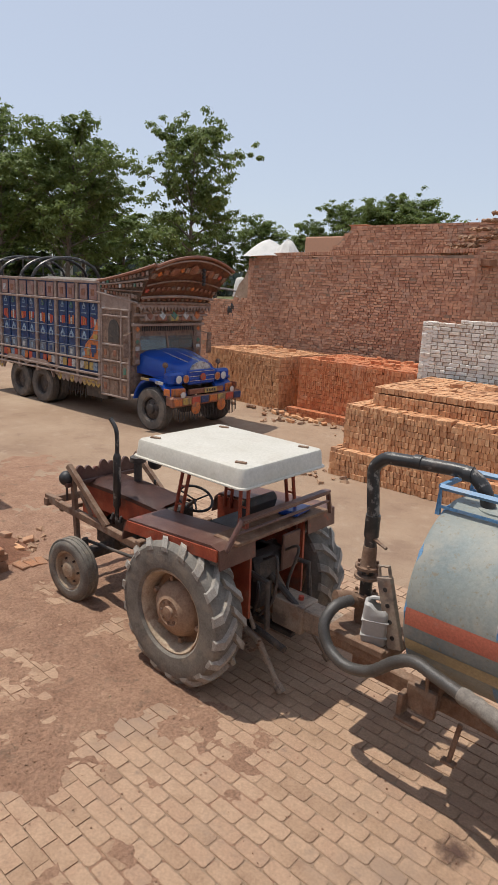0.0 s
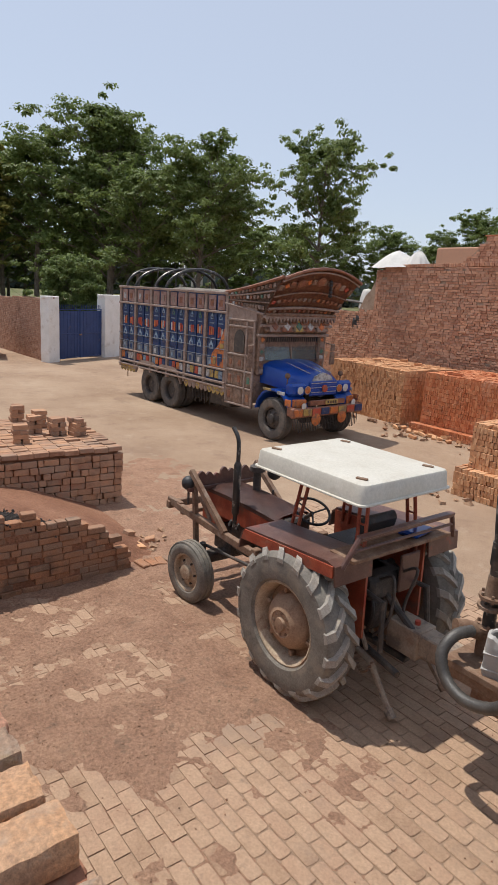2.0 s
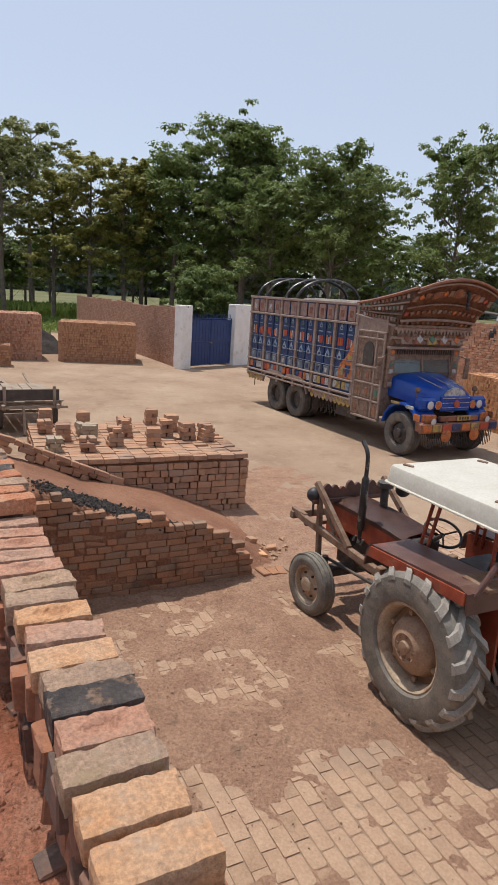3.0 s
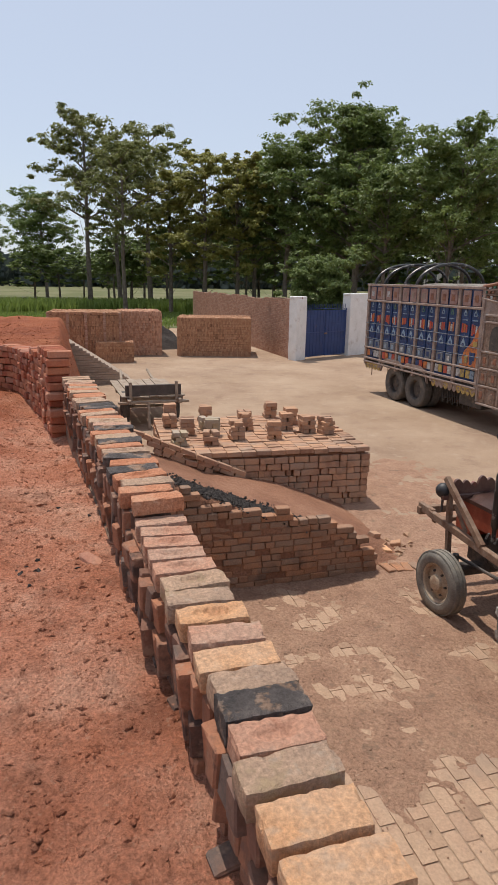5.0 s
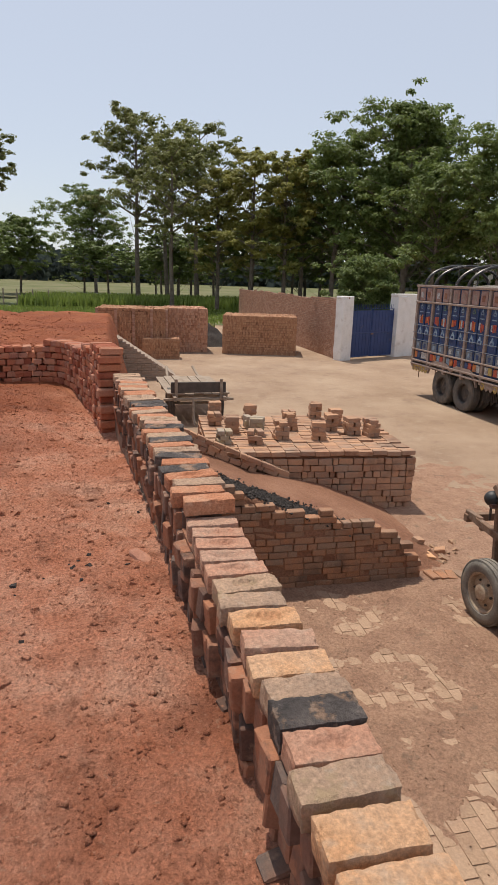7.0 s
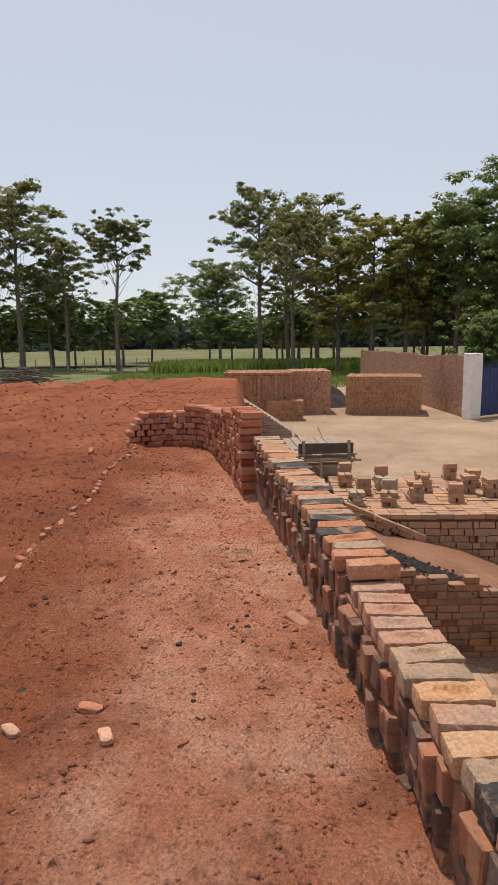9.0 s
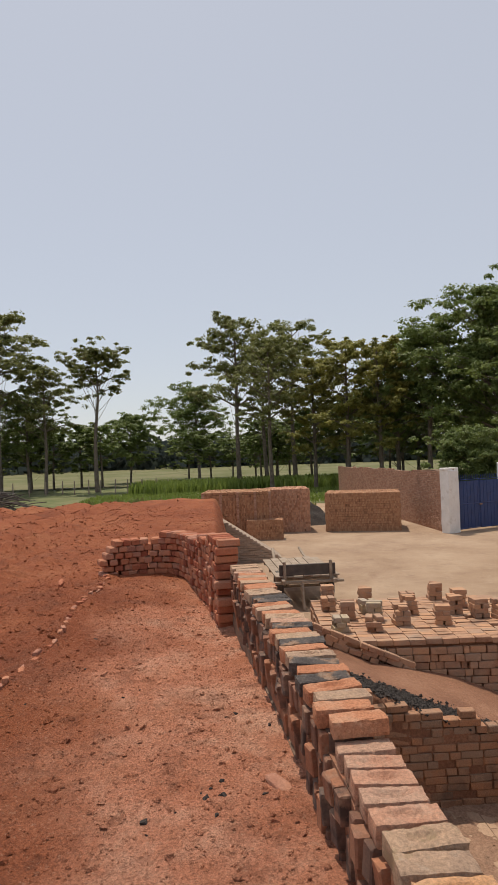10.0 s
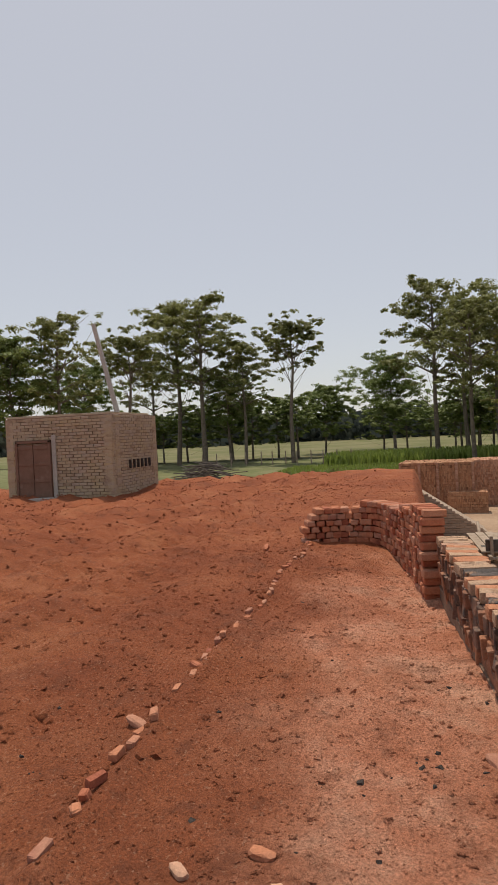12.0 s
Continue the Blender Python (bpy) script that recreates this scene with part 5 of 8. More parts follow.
def lug(bm, a, side, r0, r1, w):
    """One slanting bar of a tractor tyre's tread, wrapping down over the shoulder."""
    line = [(0.0, -0.04), (0.13, 0.35), (0.24, 0.72), (0.29, 0.98)]
    rings = []
    for k, (da, f) in enumerate(line):
        top = (r1, r1 * 0.998, r1 * 0.985, r0 * 0.955)[k]
        low = (r0, r0, r0 * 0.97, r0 * 0.90)[k]
        wide = (0.060, 0.066, 0.074, 0.080)[k]
        y = side * f * w / 2
        ring = []
        for s, r in ((-1, low), (-0.7, top), (0.7, top), (1, low)):
            t = a + da + s * wide
            ring.append(bm.verts.new((r * math.cos(t), y * (1.0 if r == top else 1.0), r * math.sin(t))))
        rings.append(ring)
    for p, q in zip(rings, rings[1:]):
        for k in range(3):
            bm.faces.new((p[k], p[k + 1], q[k + 1], q[k]))
    bm.faces.new(rings[0])
    bm.faces.new(rings[-1][::-1])


def rear_wheel(parent, m):
    tyre = part("rear_wheel", wheel_tyre(bmesh.new(), 0.645, 0.34, 0.375), rubber, parent, "large ribbed tractor tyre caked with pale dust", True)
    tyre.matrix_basis = m
    bm = bmesh.new()
    for i in range(18):
        for side in (-1, 1):
            lug(bm, i * 2 * math.pi / 18 + (0.165 if side > 0 else 0), side, 0.638, 0.686, 0.355)
    bmesh.ops.recalc_face_normals(bm, faces=bm.faces)
    part("tread", bm, tyre_tread, tyre)
    part("rim", lathe(bmesh.new(), [(0.385, 0.135), (0.372, 0.140), (0.355, 0.128), (0.335, 0.085), (0.325, 0.02), (0.325, -0.10), (0.385, -0.135)]), rim_pale, tyre, "pale dusty wheel rim", True)
    part("disc", lathe(bmesh.new(), [(0.327, -0.01), (0.275, -0.005), (0.258, 0.02), (0.250, 0.055), (0.228, 0.095), (0.19, 0.125), (0.135, 0.143), (0.122, 0.150), (0.112, 0.140), (0.062, 0.140), (0.055, 0.165), (0.0, 0.17)]), rim_dust, tyre, "domed rusty wheel disc", True)
    for i in range(8):
        bm = bmesh.new()
        a = i * math.pi / 4
        tube(bm, [(0.098 * math.cos(a), 0.12, 0.098 * math.sin(a)), (0.098 * math.cos(a), 0.15, 0.098 * math.sin(a))], 0.014, 6)
        part("wheel_bolt", bm, rust, tyre)
    for i in range(6):
        bm = bmesh.new()
        a = i * math.pi / 3 + 0.3
        box(bm, (0.285 * math.cos(a), 0.045, 0.285 * math.sin(a)), (0.05, 0.05, 0.04), turn(0, -math.degrees(a), 0), 0.006)
        part("rim_lug", bm, rim_dust, tyre)
    return tyre


def small_wheel(name, parent, m, r, w, rim, tyre_mat, rim_mat, ribs=3, label="", hub=0.05, dish=0.0):
    tyre = part(name, wheel_tyre(bmesh.new(), r, w, rim), tyre_mat, parent, label, True)
    tyre.matrix_basis = m
    bm = bmesh.new()
    for k in range(ribs):
        y = (k - (ribs - 1) / 2) * w * 0.62 / max(1, ribs - 1)
        lathe(bm, [(r - 0.004, y - w * 0.10), (r + 0.010, y - w * 0.08), (r + 0.010, y + w * 0.08), (r - 0.004, y + w * 0.10)])
    part("tread", bm, tyre_mat, tyre, "", True)
    h = w / 2
    part("rim", lathe(bmesh.new(), [(rim * 1.04, h * 0.78), (rim, h * 0.82), (rim * 0.93, h * 0.7), (rim * 0.9, h * 0.1), (rim * 0.86, h * (0.05 - dish)), (rim * 0.5, h * (0.35 - dish)), (rim * 0.42, h * (0.4 - dish)), (rim * 0.40, h * (0.8 - dish)), (rim * 0.2, h * (0.95 - dish)), (0, h * (0.98 - dish))]), rim_mat, tyre, "", True)
    part("rim_back", lathe(bmesh.new(), [(rim * 1.04, -h * 0.78), (rim * 0.9, -h * 0.6), (rim * 0.86, 0), (0.0, 0.0)]), rim_mat, tyre, "", True)
    for i in range(6):
        bm = bmesh.new()
        a = i * math.pi / 3
        tube(bm, [(rim * 0.62 * math.cos(a), h * (0.2 - dish), rim * 0.62 * math.sin(a)), (rim * 0.62 * math.cos(a), h * (0.5 - dish), rim * 0.62 * math.sin(a))], rim * 0.06, 6)
        part("wheel_nut", bm, greasy, tyre)
    return tyre


def lamp(name, parent, c, r, way, shell, lens):
    """A round lamp: a bowl and a lens that look along way."""
    m = Matrix.Translation(c) @ Vector(way).to_track_quat("Y", "Z").to_matrix().to_4x4()
    bowl = part(name, lathe(bmesh.new(), [(0.0, -r * 0.9), (r * 0.5, -r * 0.75), (r * 0.9, -r * 0.25), (r, 0.0), (r * 1.06, 0.01), (r * 1.06, r * 0.12), (r * 0.92, r * 0.12)], n=20), shell, parent, "", True)
    bowl.matrix_basis = m
    part("lens", lathe(bmesh.new(), [(r * 0.94, r * 0.10), (r * 0.6, r * 0.22), (0.0, r * 0.27)], n=20), lens, bowl, "", True)
    return bowl


tractor = thing("tractor", pose(-3.80, 4.24, 0, 0, 0, 180.5), "old faded red farm tractor with white roof, parked on brick paving", "tractor")
for side in (1, -1):
    rear_wheel(tractor, pose(0, side * 0.74, 0.665, 0, 0, 0 if side > 0 else 180))
    small_wheel("front_wheel", tractor, pose(1.88, side * 0.62, 0.345, 0, 0, (0 if side > 0 else 180) + 4), 0.345, 0.17, 0.215, rubber, rim_pale, 3, "dusty ribbed front tyre", dish=-0.1)
bm = bmesh.new()
tube(bm, [(0, -0.62, 0.665), (0, 0.62, 0.665)], 0.10, 14)
tube(bm, [(0, -0.34, 0.665), (0, 0.34, 0.665)], 0.19, 14)
box(bm, (0.1, 0, 0.68), (0.62, 0.36, 0.44), bevel=0.04)
part("rear_axle", bm, greasy, tractor, "greasy rear axle housing", True)
bm = bmesh.new()
box(bm, (0.75, 0, 0.72), (0.9, 0.34, 0.40), bevel=0.04)
part("gearbox", bm, greasy, tractor)
bm = bmesh.new()
box(bm, (1.45, 0, 0.78), (0.66, 0.30, 0.42), bevel=0.03)
for k in range(4):
    tube(bm, [(1.24 + k * 0.14, 0.15, 0.98), (1.24 + k * 0.14, 0.24, 0.95), (1.24 + k * 0.14, 0.26, 0.90)], 0.022, 8)
box(bm, (1.42, 0.2, 0.72), (0.22, 0.12, 0.16), bevel=0.02)
tube(bm, [(1.12, 0.21, 0.62), (1.12, 0.21, 0.80)], 0.05, 10)
part("engine", bm, greasy, tractor, "oily black engine block")
bm = bmesh.new()
slab(bm, [(0.92, 0.95), (0.92, 1.17), (1.6, 1.22), (2.20, 1.20), (2.26, 1.12), (2.26, 0.80), (1.98, 0.80), (1.95, 0.93)], "y", -0.235, 0.235)
bmesh.ops.bevel(bm, geom=bm.edges[:], offset=0.015, segments=2, affect="EDGES")
part("hood_side", bm, tractor_red, tractor, "faded red bonnet sides")
bm = bmesh.new()
for k in range(9):
    x0 = 0.88 + k * 0.175
    prof = [(-0.25, 1.165), (-0.245, 1.205), (-0.17, 1.245), (0.0, 1.262), (0.17, 1.245), (0.245, 1.205), (0.25, 1.165)]
    ring = [bm.verts.new((x0, y, z + 0.035 * math.sin(k / 8 * math.pi) * 0.6 - 0.02 * (k == 8))) for y, z in prof]
    if k:
        for a, b, c, d in zip(last, last[1:], ring[1:], ring):
            bm.faces.new((a, b, c, d))
    last = ring
bmesh.ops.solidify(bm, geom=bm.faces[:], thickness=0.02)
bmesh.ops.recalc_face_normals(bm, faces=bm.faces)
part("hood", bm, hood_brown, tractor, "worn brown bonnet top", True)
bm = bmesh.new()
box(bm, (2.285, 0, 0.98), (0.03, 0.40, 0.30), bevel=0.01)
for k in range(7):
    box(bm, (2.305, -0.17 + k * 0.057, 0.98), (0.012, 0.012, 0.28))
part("grille", bm, greasy, tractor)
bm = bmesh.new()
box(bm, (1.90, 0, 0.46), (0.16, 0.92, 0.11), bevel=0.02)
for side in (1, -1):
    tube(bm, [(1.88, side * 0.44, 0.30), (1.88, side * 0.46, 0.66)], 0.035, 10)
    tube(bm, [(1.88, side * 0.46, 0.345), (1.88, side * 0.60, 0.345)], 0.03, 10)
    tube(bm, [(1.88, side * 0.42, 0.62), (1.2, side * 0.3, 0.60)], 0.018, 8)
box(bm, (1.95, 0, 0.62), (0.4, 0.26, 0.34), bevel=0.03)
part("front_axle", bm, greasy, tractor)
bm = bmesh.new()                                                     # side frame for the missing loader
for side in (1, -1):
    y = side * 0.47
    box(bm, (1.66, y * 0.98, 0.90), (1.56, 0.065, 0.085), turn(0, -2.5, 0), 0.008)       # long beam
    box(bm, (0.90, y, 0.70), (0.085, 0.085, 0.50), bevel=0.008)                          # leg at its rear end
    box(bm, (0.90, y * 0.72, 0.52), (0.06, 0.30, 0.05), bevel=0.006)
    tube(bm, [(2.16, y, 1.44), (1.46, y, 0.93)], 0.040, 4)                               # slanting brace
    tube(bm, [(2.10, y * 0.98, 1.40), (2.02, y * 0.98, 0.55)], 0.036, 4)
    tube(bm, [(2.02, y * 0.9, 1.16), (1.80, y * 0.9, 0.94)], 0.022, 4)
    box(bm, (2.52, y * 0.95, 0.94), (0.30, 0.06, 0.10), bevel=0.008)
part("side_frame", bm, rust, tractor, "worn wooden-brown steel side frame")
bm = bmesh.new()
box(bm, (2.62, 0, 0.90), (0.07, 1.0, 0.09), bevel=0.006)
box(bm, (2.38, 0.0, 0.86), (0.06, 0.9, 0.05), bevel=0.006)
part("front_beam", bm, rust, tractor)
bm = bmesh.new()                                                     # cut-out front guard
edge = [(-0.42, 1.22)]
for k in range(9):
    y = -0.42 + 0.105 * k
    for d in range(7):
        edge.append((y + 0.015 * d, 1.36 + 0.035 * math.sin(d * math.pi / 6) + 0.035 * math.sin(k * 2.1) + 0.03 * math.sin(k * 0.39)))
edge += [(0.53, 1.22)]
slab(bm, edge, "x", 2.10, 2.13)
box(bm, (2.10, 0.05, 1.24), (0.06, 1.0, 0.05), bevel=0.006)
part("front_guard", bm, hood_brown, tractor, "rusty red front guard with scroll-cut top edge")
for y in (0.50, -0.32):
    bm = bmesh.new()
    bmesh.ops.create_uvsphere(bm, u_segments=18, v_segments=12, radius=0.085, matrix=pose(2.16 if y > 0 else 1.62, y, 1.30 if y > 0 else 1.46))
    bulb = part("headlamp", bm, black_vinyl, tractor, "round dark grey headlamp shell", True)
    bm = bmesh.new()
    tube(bm, [(2.16 if y > 0 else 1.62, y, 1.05), (2.16 if y > 0 else 1.62, y, 1.25)], 0.014, 6)
    part("lamp_stem", bm, greasy, bulb)
bm = bmesh.new()
tube(bm, bent([(1.50, 0.31, 0.95), (1.50, 0.31, 1.55), (1.50, 0.31, 1.86), (1.53, 0.31, 1.97), (1.61, 0.31, 2.05)], 6), 0.023, 12)
tube(bm, [(1.50, 0.31, 1.08), (1.50, 0.31, 1.12), (1.50, 0.31, 1.66), (1.50, 0.31, 1.70)], [0.024, 0.042, 0.042, 0.024], 14)
part("exhaust", bm, black_pipe, tractor, "upright black exhaust pipe with bent tip", True)
bm = bmesh.new()
tube(bm, [(1.66, -0.10, 1.22), (1.66, -0.10, 1.50)], 0.045, 12)
tube(bm, [(1.66, -0.10, 1.48), (1.66, -0.10, 1.50), (1.66, -0.10, 1.555), (1.66, -0.10, 1.57)], [0.05, 0.088, 0.088, 0.06], 16)
part("air_intake", bm, greasy, tractor, "", True)
for side in (1, -1):                                                 # mudguards
    bm = bmesh.new()
    slab(bm, [(0.74, 1.10), (0.70, 1.26), (0.64, 1.31), (-0.42, 1.39), (-0.50, 1.37), (-0.52, 1.22), (-0.535, 1.22), (-0.52, 1.39), (-0.42, 1.412), (0.65, 1.332), (0.715, 1.275), (0.755, 1.10)], "y", side * 0.38, side * 0.82)
    guard = part("mudguard", bm, hood_brown, tractor, "flat mudguard with worn dark red paint")
    bm = bmesh.new()
    slab(bm, [(0.64, 0.80), (0.66, 1.30), (-0.48, 1.38), (-0.50, 0.62), (-0.25, 0.55), (0.2, 0.7)], "y", side * 0.37, side * 0.395)
    part("side_plate", bm, tractor_red, guard)
    bm = bmesh.new()
    slab(bm, [(0.70, 1.21), (0.66, 1.315), (-0.50, 1.39), (-0.50, 1.29)], "y", side * 0.812, side * 0.832)
    part("lip", bm, tractor_red, guard)
bm = bmesh.new()
box(bm, (-0.47, -0.2, 1.10), (0.03, 0.26, 0.36), bevel=0.01)
part("back_plate", bm, hood_brown, tractor, "dull red plate behind the seat")
for side in (1, -1):                                                 # hydraulic lift behind the axle
    bm = bmesh.new()
    tube(bm, [(-0.18, side * 0.24, 1.0), (-0.62, side * 0.30, 0.98), (-0.66, side * 0.32, 0.55)], 0.026, 8)
    tube(bm, [(-0.10, side * 0.20, 0.50), (-0.88, side * 0.34, 0.46)], 0.030, 8)
    part("lift_arm", bm, greasy, tractor, "greasy hydraulic lift arm")
bm = bmesh.new()
box(bm, (-0.26, 0, 0.98), (0.34, 0.44, 0.24), bevel=0.04)
tube(bm, [(-0.40, 0.0, 0.90), (-0.80, 0.04, 0.70)], 0.03, 8)
tube(bm, bent([(-0.42, 0.12, 1.08), (-0.60, 0.16, 1.16), (-0.62, 0.2, 0.80), (-0.5, 0.24, 0.6)], 5), 0.014, 6)
tube(bm, bent([(-0.42, -0.12, 1.08), (-0.64, -0.10, 1.2), (-0.60, -0.02, 0.85), (-0.7, 0.04, 0.6)], 5), 0.014, 6)
part("hydraulic_block", bm, greasy, tractor, "oily hydraulic block with hoses", True)
bm = bmesh.new()
box(bm, (-0.42, 0, 1.40), (0.28, 1.30, 0.035), bevel=0.006)
part("rear_board", bm, rust, tractor)
bm = bmesh.new()
tube(bm, [(-0.52, 0.74, 1.36), (-0.56, 0.62, 1.60), (-0.56, -0.62, 1.60), (-0.52, -0.74, 1.36)], 0.026, 6)
tube(bm, [(-0.55, 0.66, 1.50), (-0.55, -0.66, 1.50)], 0.014, 6)
box(bm, (-0.56, 0, 1.615), (0.07, 1.24, 0.025), bevel=0.005)
part("back_rail", bm, hood_brown, tractor, "bent steel rail behind the seat")
bm = bmesh.new()
box(bm, (0.02, 0, 1.24), (0.44, 0.46, 0.11), bevel=0.04)
seat = part("seat", bm, black_vinyl, tractor, "torn black vinyl seat", True)
bm = bmesh.new()
box(bm, (-0.20, 0, 1.44), (0.11, 0.46, 0.36), turn(0, -14, 0), 0.045)
part("seat_back", bm, black_vinyl, tractor, "", True)
bm = bmesh.new()
box(bm, (-0.40, -0.32, 1.445), (0.22, 0.3, 0.05), turn(0, 4, 8), 0.02)
part("blue_pad", bm, truck_blue, tractor, "folded blue cloth")
bm = bmesh.new()
ring = [(0.62 + 0.20 * math.cos(a) * 0.75, 0.20 * math.sin(a), 1.36 + 0.20 * math.cos(a) * 0.45) for a in (k * math.pi / 14 for k in range(29))]
tube(bm, ring, 0.014, 8, False)
for a in (0.5, 2.6, 4.7):
    tube(bm, [(0.62, 0, 1.34), (0.62 + 0.2 * math.cos(a) * 0.75, 0.2 * math.sin(a), 1.36 + 0.2 * math.cos(a) * 0.45)], 0.009, 6)
part("steering_wheel", bm, black_vinyl, tractor)
bm = bmesh.new()
tube(bm, [(0.62, 0, 1.34), (0.90, 0, 1.10)], 0.022, 8)
box(bm, (0.86, 0, 1.10), (0.14, 0.34, 0.24), bevel=0.03)
part("dashboard", bm, greasy, tractor)
for x, lean_ in ((0.50, -0.10), (-0.36, 0.06)):
    for side in (1, -1):
        for k in (-1, 1):
            bm = bmesh.new()
            tube(bm, [(x + k * 0.045, side * 0.36, 1.22), (x + lean_ + k * 0.045, side * 0.30, 1.93)], 0.017, 8)
            part("roof_post", bm, tractor_red, tractor, "red steel roof post")
        bm = bmesh.new()
        for z in (1.42, 1.60, 1.76):
            f = (z - 1.22) / 0.71
            tube(bm, [(x + lean_ * f - 0.045, side * (0.36 - 0.06 * f), z), (x + lean_ * f + 0.045, side * (0.36 - 0.06 * f), z)], 0.010, 6)
        part("rung", bm, tractor_red, tractor)
bm = bmesh.new()                                                     # roof
loops = []
for z, grow, rc_ in ((1.872, 0.012, 0.07), (1.878, 0.020, 0.075), (1.888, 0.018, 0.075), (1.893, 0.0, 0.065), (2.022, -0.014, 0.06), (2.040, -0.024, 0.06), (2.048, -0.05, 0.07), (2.052, -0.12, 0.08)):
    hx, hy = 0.69 + grow, 0.575 + grow
    pts_ = []
    for cx, cy, a0 in ((hx - rc_, hy - rc_, 0), (-hx + rc_, hy - rc_, 90), (-hx + rc_, -hy + rc_, 180), (hx - rc_, -hy + rc_, 270)):
        pts_ += [(cx + rc_ * math.cos(radians(a0 + 22.5 * k)), cy + rc_ * math.sin(radians(a0 + 22.5 * k))) for k in range(5)]
    loops.append([bm.verts.new((0.12 + u, 0.06 + v, z)) for u, v in pts_])
for a, b in zip(loops, loops[1:]):
    for k in range(len(a)):
        bm.faces.new((a[k], a[(k + 1) % len(a)], b[(k + 1) % len(a)], b[k]))
bm.faces.new(loops[-1])
bm.faces.new(loops[0][::-1])
roof = part("roof", bm, canopy_white, tractor, "dusty white fibreglass sunroof", True)
for x, y in ((0.66, 0.50), (-0.42, 0.50), (-0.42, -0.36), (0.6, -0.36)):
    bm = bmesh.new()
    box(bm, (x, y, 2.058), (0.10, 0.035, 0.016), turn(0, 0, 20), 0.004)
    part("roof_clip", bm, rust, roof)
for side in (1, -1):                                                 # linkage
    bm = bmesh.new()
    tube(bm, [(0.05, side * 0.24, 0.52), (-0.58, side * 0.33, 0.42), (-0.86, side * 0.36, 0.10)], [0.035, 0.03, 0.025], 8)
    tube(bm, [(-0.1, side * 0.22, 1.02), (-0.50, side * 0.30, 0.48)], 0.02, 8)
    tube(bm, [(-0.84, side * 0.36, 0.115), (-0.90, side * 0.365, 0.06)], 0.042, 8)
    part("lift_arm", bm, worn_steel, tractor, "dusty lower lift arm hanging to the ground")
bm = bmesh.new()
box(bm, (-0.22, 0, 0.98), (0.2, 0.34, 0.24), bevel=0.04)
tube(bm, [(-0.2, -0.3, 1.06), (-0.2, 0.3, 1.06)], 0.04, 10)
for side in (1, -1):
    tube(bm, [(-0.2, side * 0.28, 1.06), (-0.42, side * 0.28, 0.98)], 0.03, 8)
box(bm, (-0.34, 0.05, 0.72), (0.14, 0.22, 0.3), bevel=0.03)
tube(bm, bent([(-0.3, 0.12, 0.95), (-0.45, 0.2, 0.8), (-0.36, 0.16, 0.55)], 5), 0.018, 7)
part("hydraulic_lift", bm, greasy, tractor)
bm = bmesh.new()
box(bm, (-0.42, 0, 0.40), (0.6, 0.08, 0.05), bevel=0.008)
part("drawbar", bm, greasy, tractor)
for k in range(14):                                                  # hanging chain
    t = k / 13
    bm = bmesh.new()
    box(bm, (-0.35 - 0.30 * t, 0.34 + 0.06 * t, 0.62 - 0.9 * t * (1 - t) - 0.15 * t), (0.035, 0.014, 0.022), turn(90 * (k % 2), 30, 20), 0.004)
    part("chain_link", bm, rust, tractor)

# ---- water tank trailer ----
tanker = thing("tank_trailer", pose(-0.4, 4.28, 0), "grey water tank trailer with red stripe, hitched to tractor", "trailer")
TM = pose(0, 0, 1.42) @ pose(0, 0, 0, 0, 0, -90)
R, X0, X1 = 0.66, -1.34, 2.2
bm = bmesh.new()
lathe(bm, [(0.0, X0 - 0.08), (R * 0.55, X0 - 0.06), (R * 0.85, X0 - 0.02), (R * 0.97, X0), (R, X0 + 0.03), (R, X1 - 0.03), (R * 0.97, X1), (R * 0.85, X1 + 0.02), (0.0, X1 + 0.08)], TM, 64)
bmesh.ops.recalc_face_normals(bm, faces=bm.faces)
tank = part("tank", bm, tank_grey, tanker, "dented grey-blue steel water tank", True)


def band(name, a0, a1, x0, x1, mat_):
    bm = bmesh.new()
    lathe(bm, [(R + 0.001, x0), (R + 0.004, x0 + 0.002), (R + 0.004, x1 - 0.002), (R + 0.001, x1)], TM, 10, a0, a1)
    bmesh.ops.recalc_face_normals(bm, faces=bm.faces)
    return part(name, bm, mat_, tank, "", True)


band("red_stripe", -8, 3, X0 + 0.02, X1 - 0.05, tank_red)
band("yellow_stripe", -27, -18, X0 + 0.02, X1 - 0.05, tank_yellow)
band("blue_field", 4, 20, X0 + 0.62, X1 - 0.3, tank_blue)
band("blue_field", -50, -29, X0 + 0.62, X1 - 0.3, tank_blue)
band("end_ring", 0, 359.9, X0 + 0.005, X0 + 0.03, tank_blue)
for k, (dx, dz, w, h) in enumerate([(0.50, 0.0, 0.03, 0.09), (0.55, -0.01, 0.05, 0.025), (0.60, 0.02, 0.02, 0.06), (0.53, 0.055, 0.02, 0.02), (0.67, 0.0, 0.025, 0.10), (0.74, -0.01, 0.08, 0.025)]):
    a = radians(168 - dz * 60)
    bm = bmesh.new()
    box(bm, (X0 + dx + 0.13, -(R + 0.003) * math.cos(radians(12)), 1.42 + (R + 0.003) * math.sin(radians(12)) + dz), (w, 0.006, h), turn(-12, 0, 0), 0.002)
    part("lettering", bm, pale_paint, tank, "white painted letters")
bm = bmesh.new()
for y in (-0.26, 0.30):
    tube(bm, [(-1.36, y, 2.00), (-1.36, y, 2.20), (1.2, y, 2.20), (1.2, y, 2.0)], 0.022, 4)
    tube(bm, [(-1.36, y, 2.06), (1.2, y, 2.06)], 0.012, 4)
tube(bm, [(-1.36, -0.26, 2.20), (-1.36, 0.30, 2.20)], 0.022, 4)
part("top_rail", bm, tank_blue, tanker, "blue steel rail round the filling hatch")
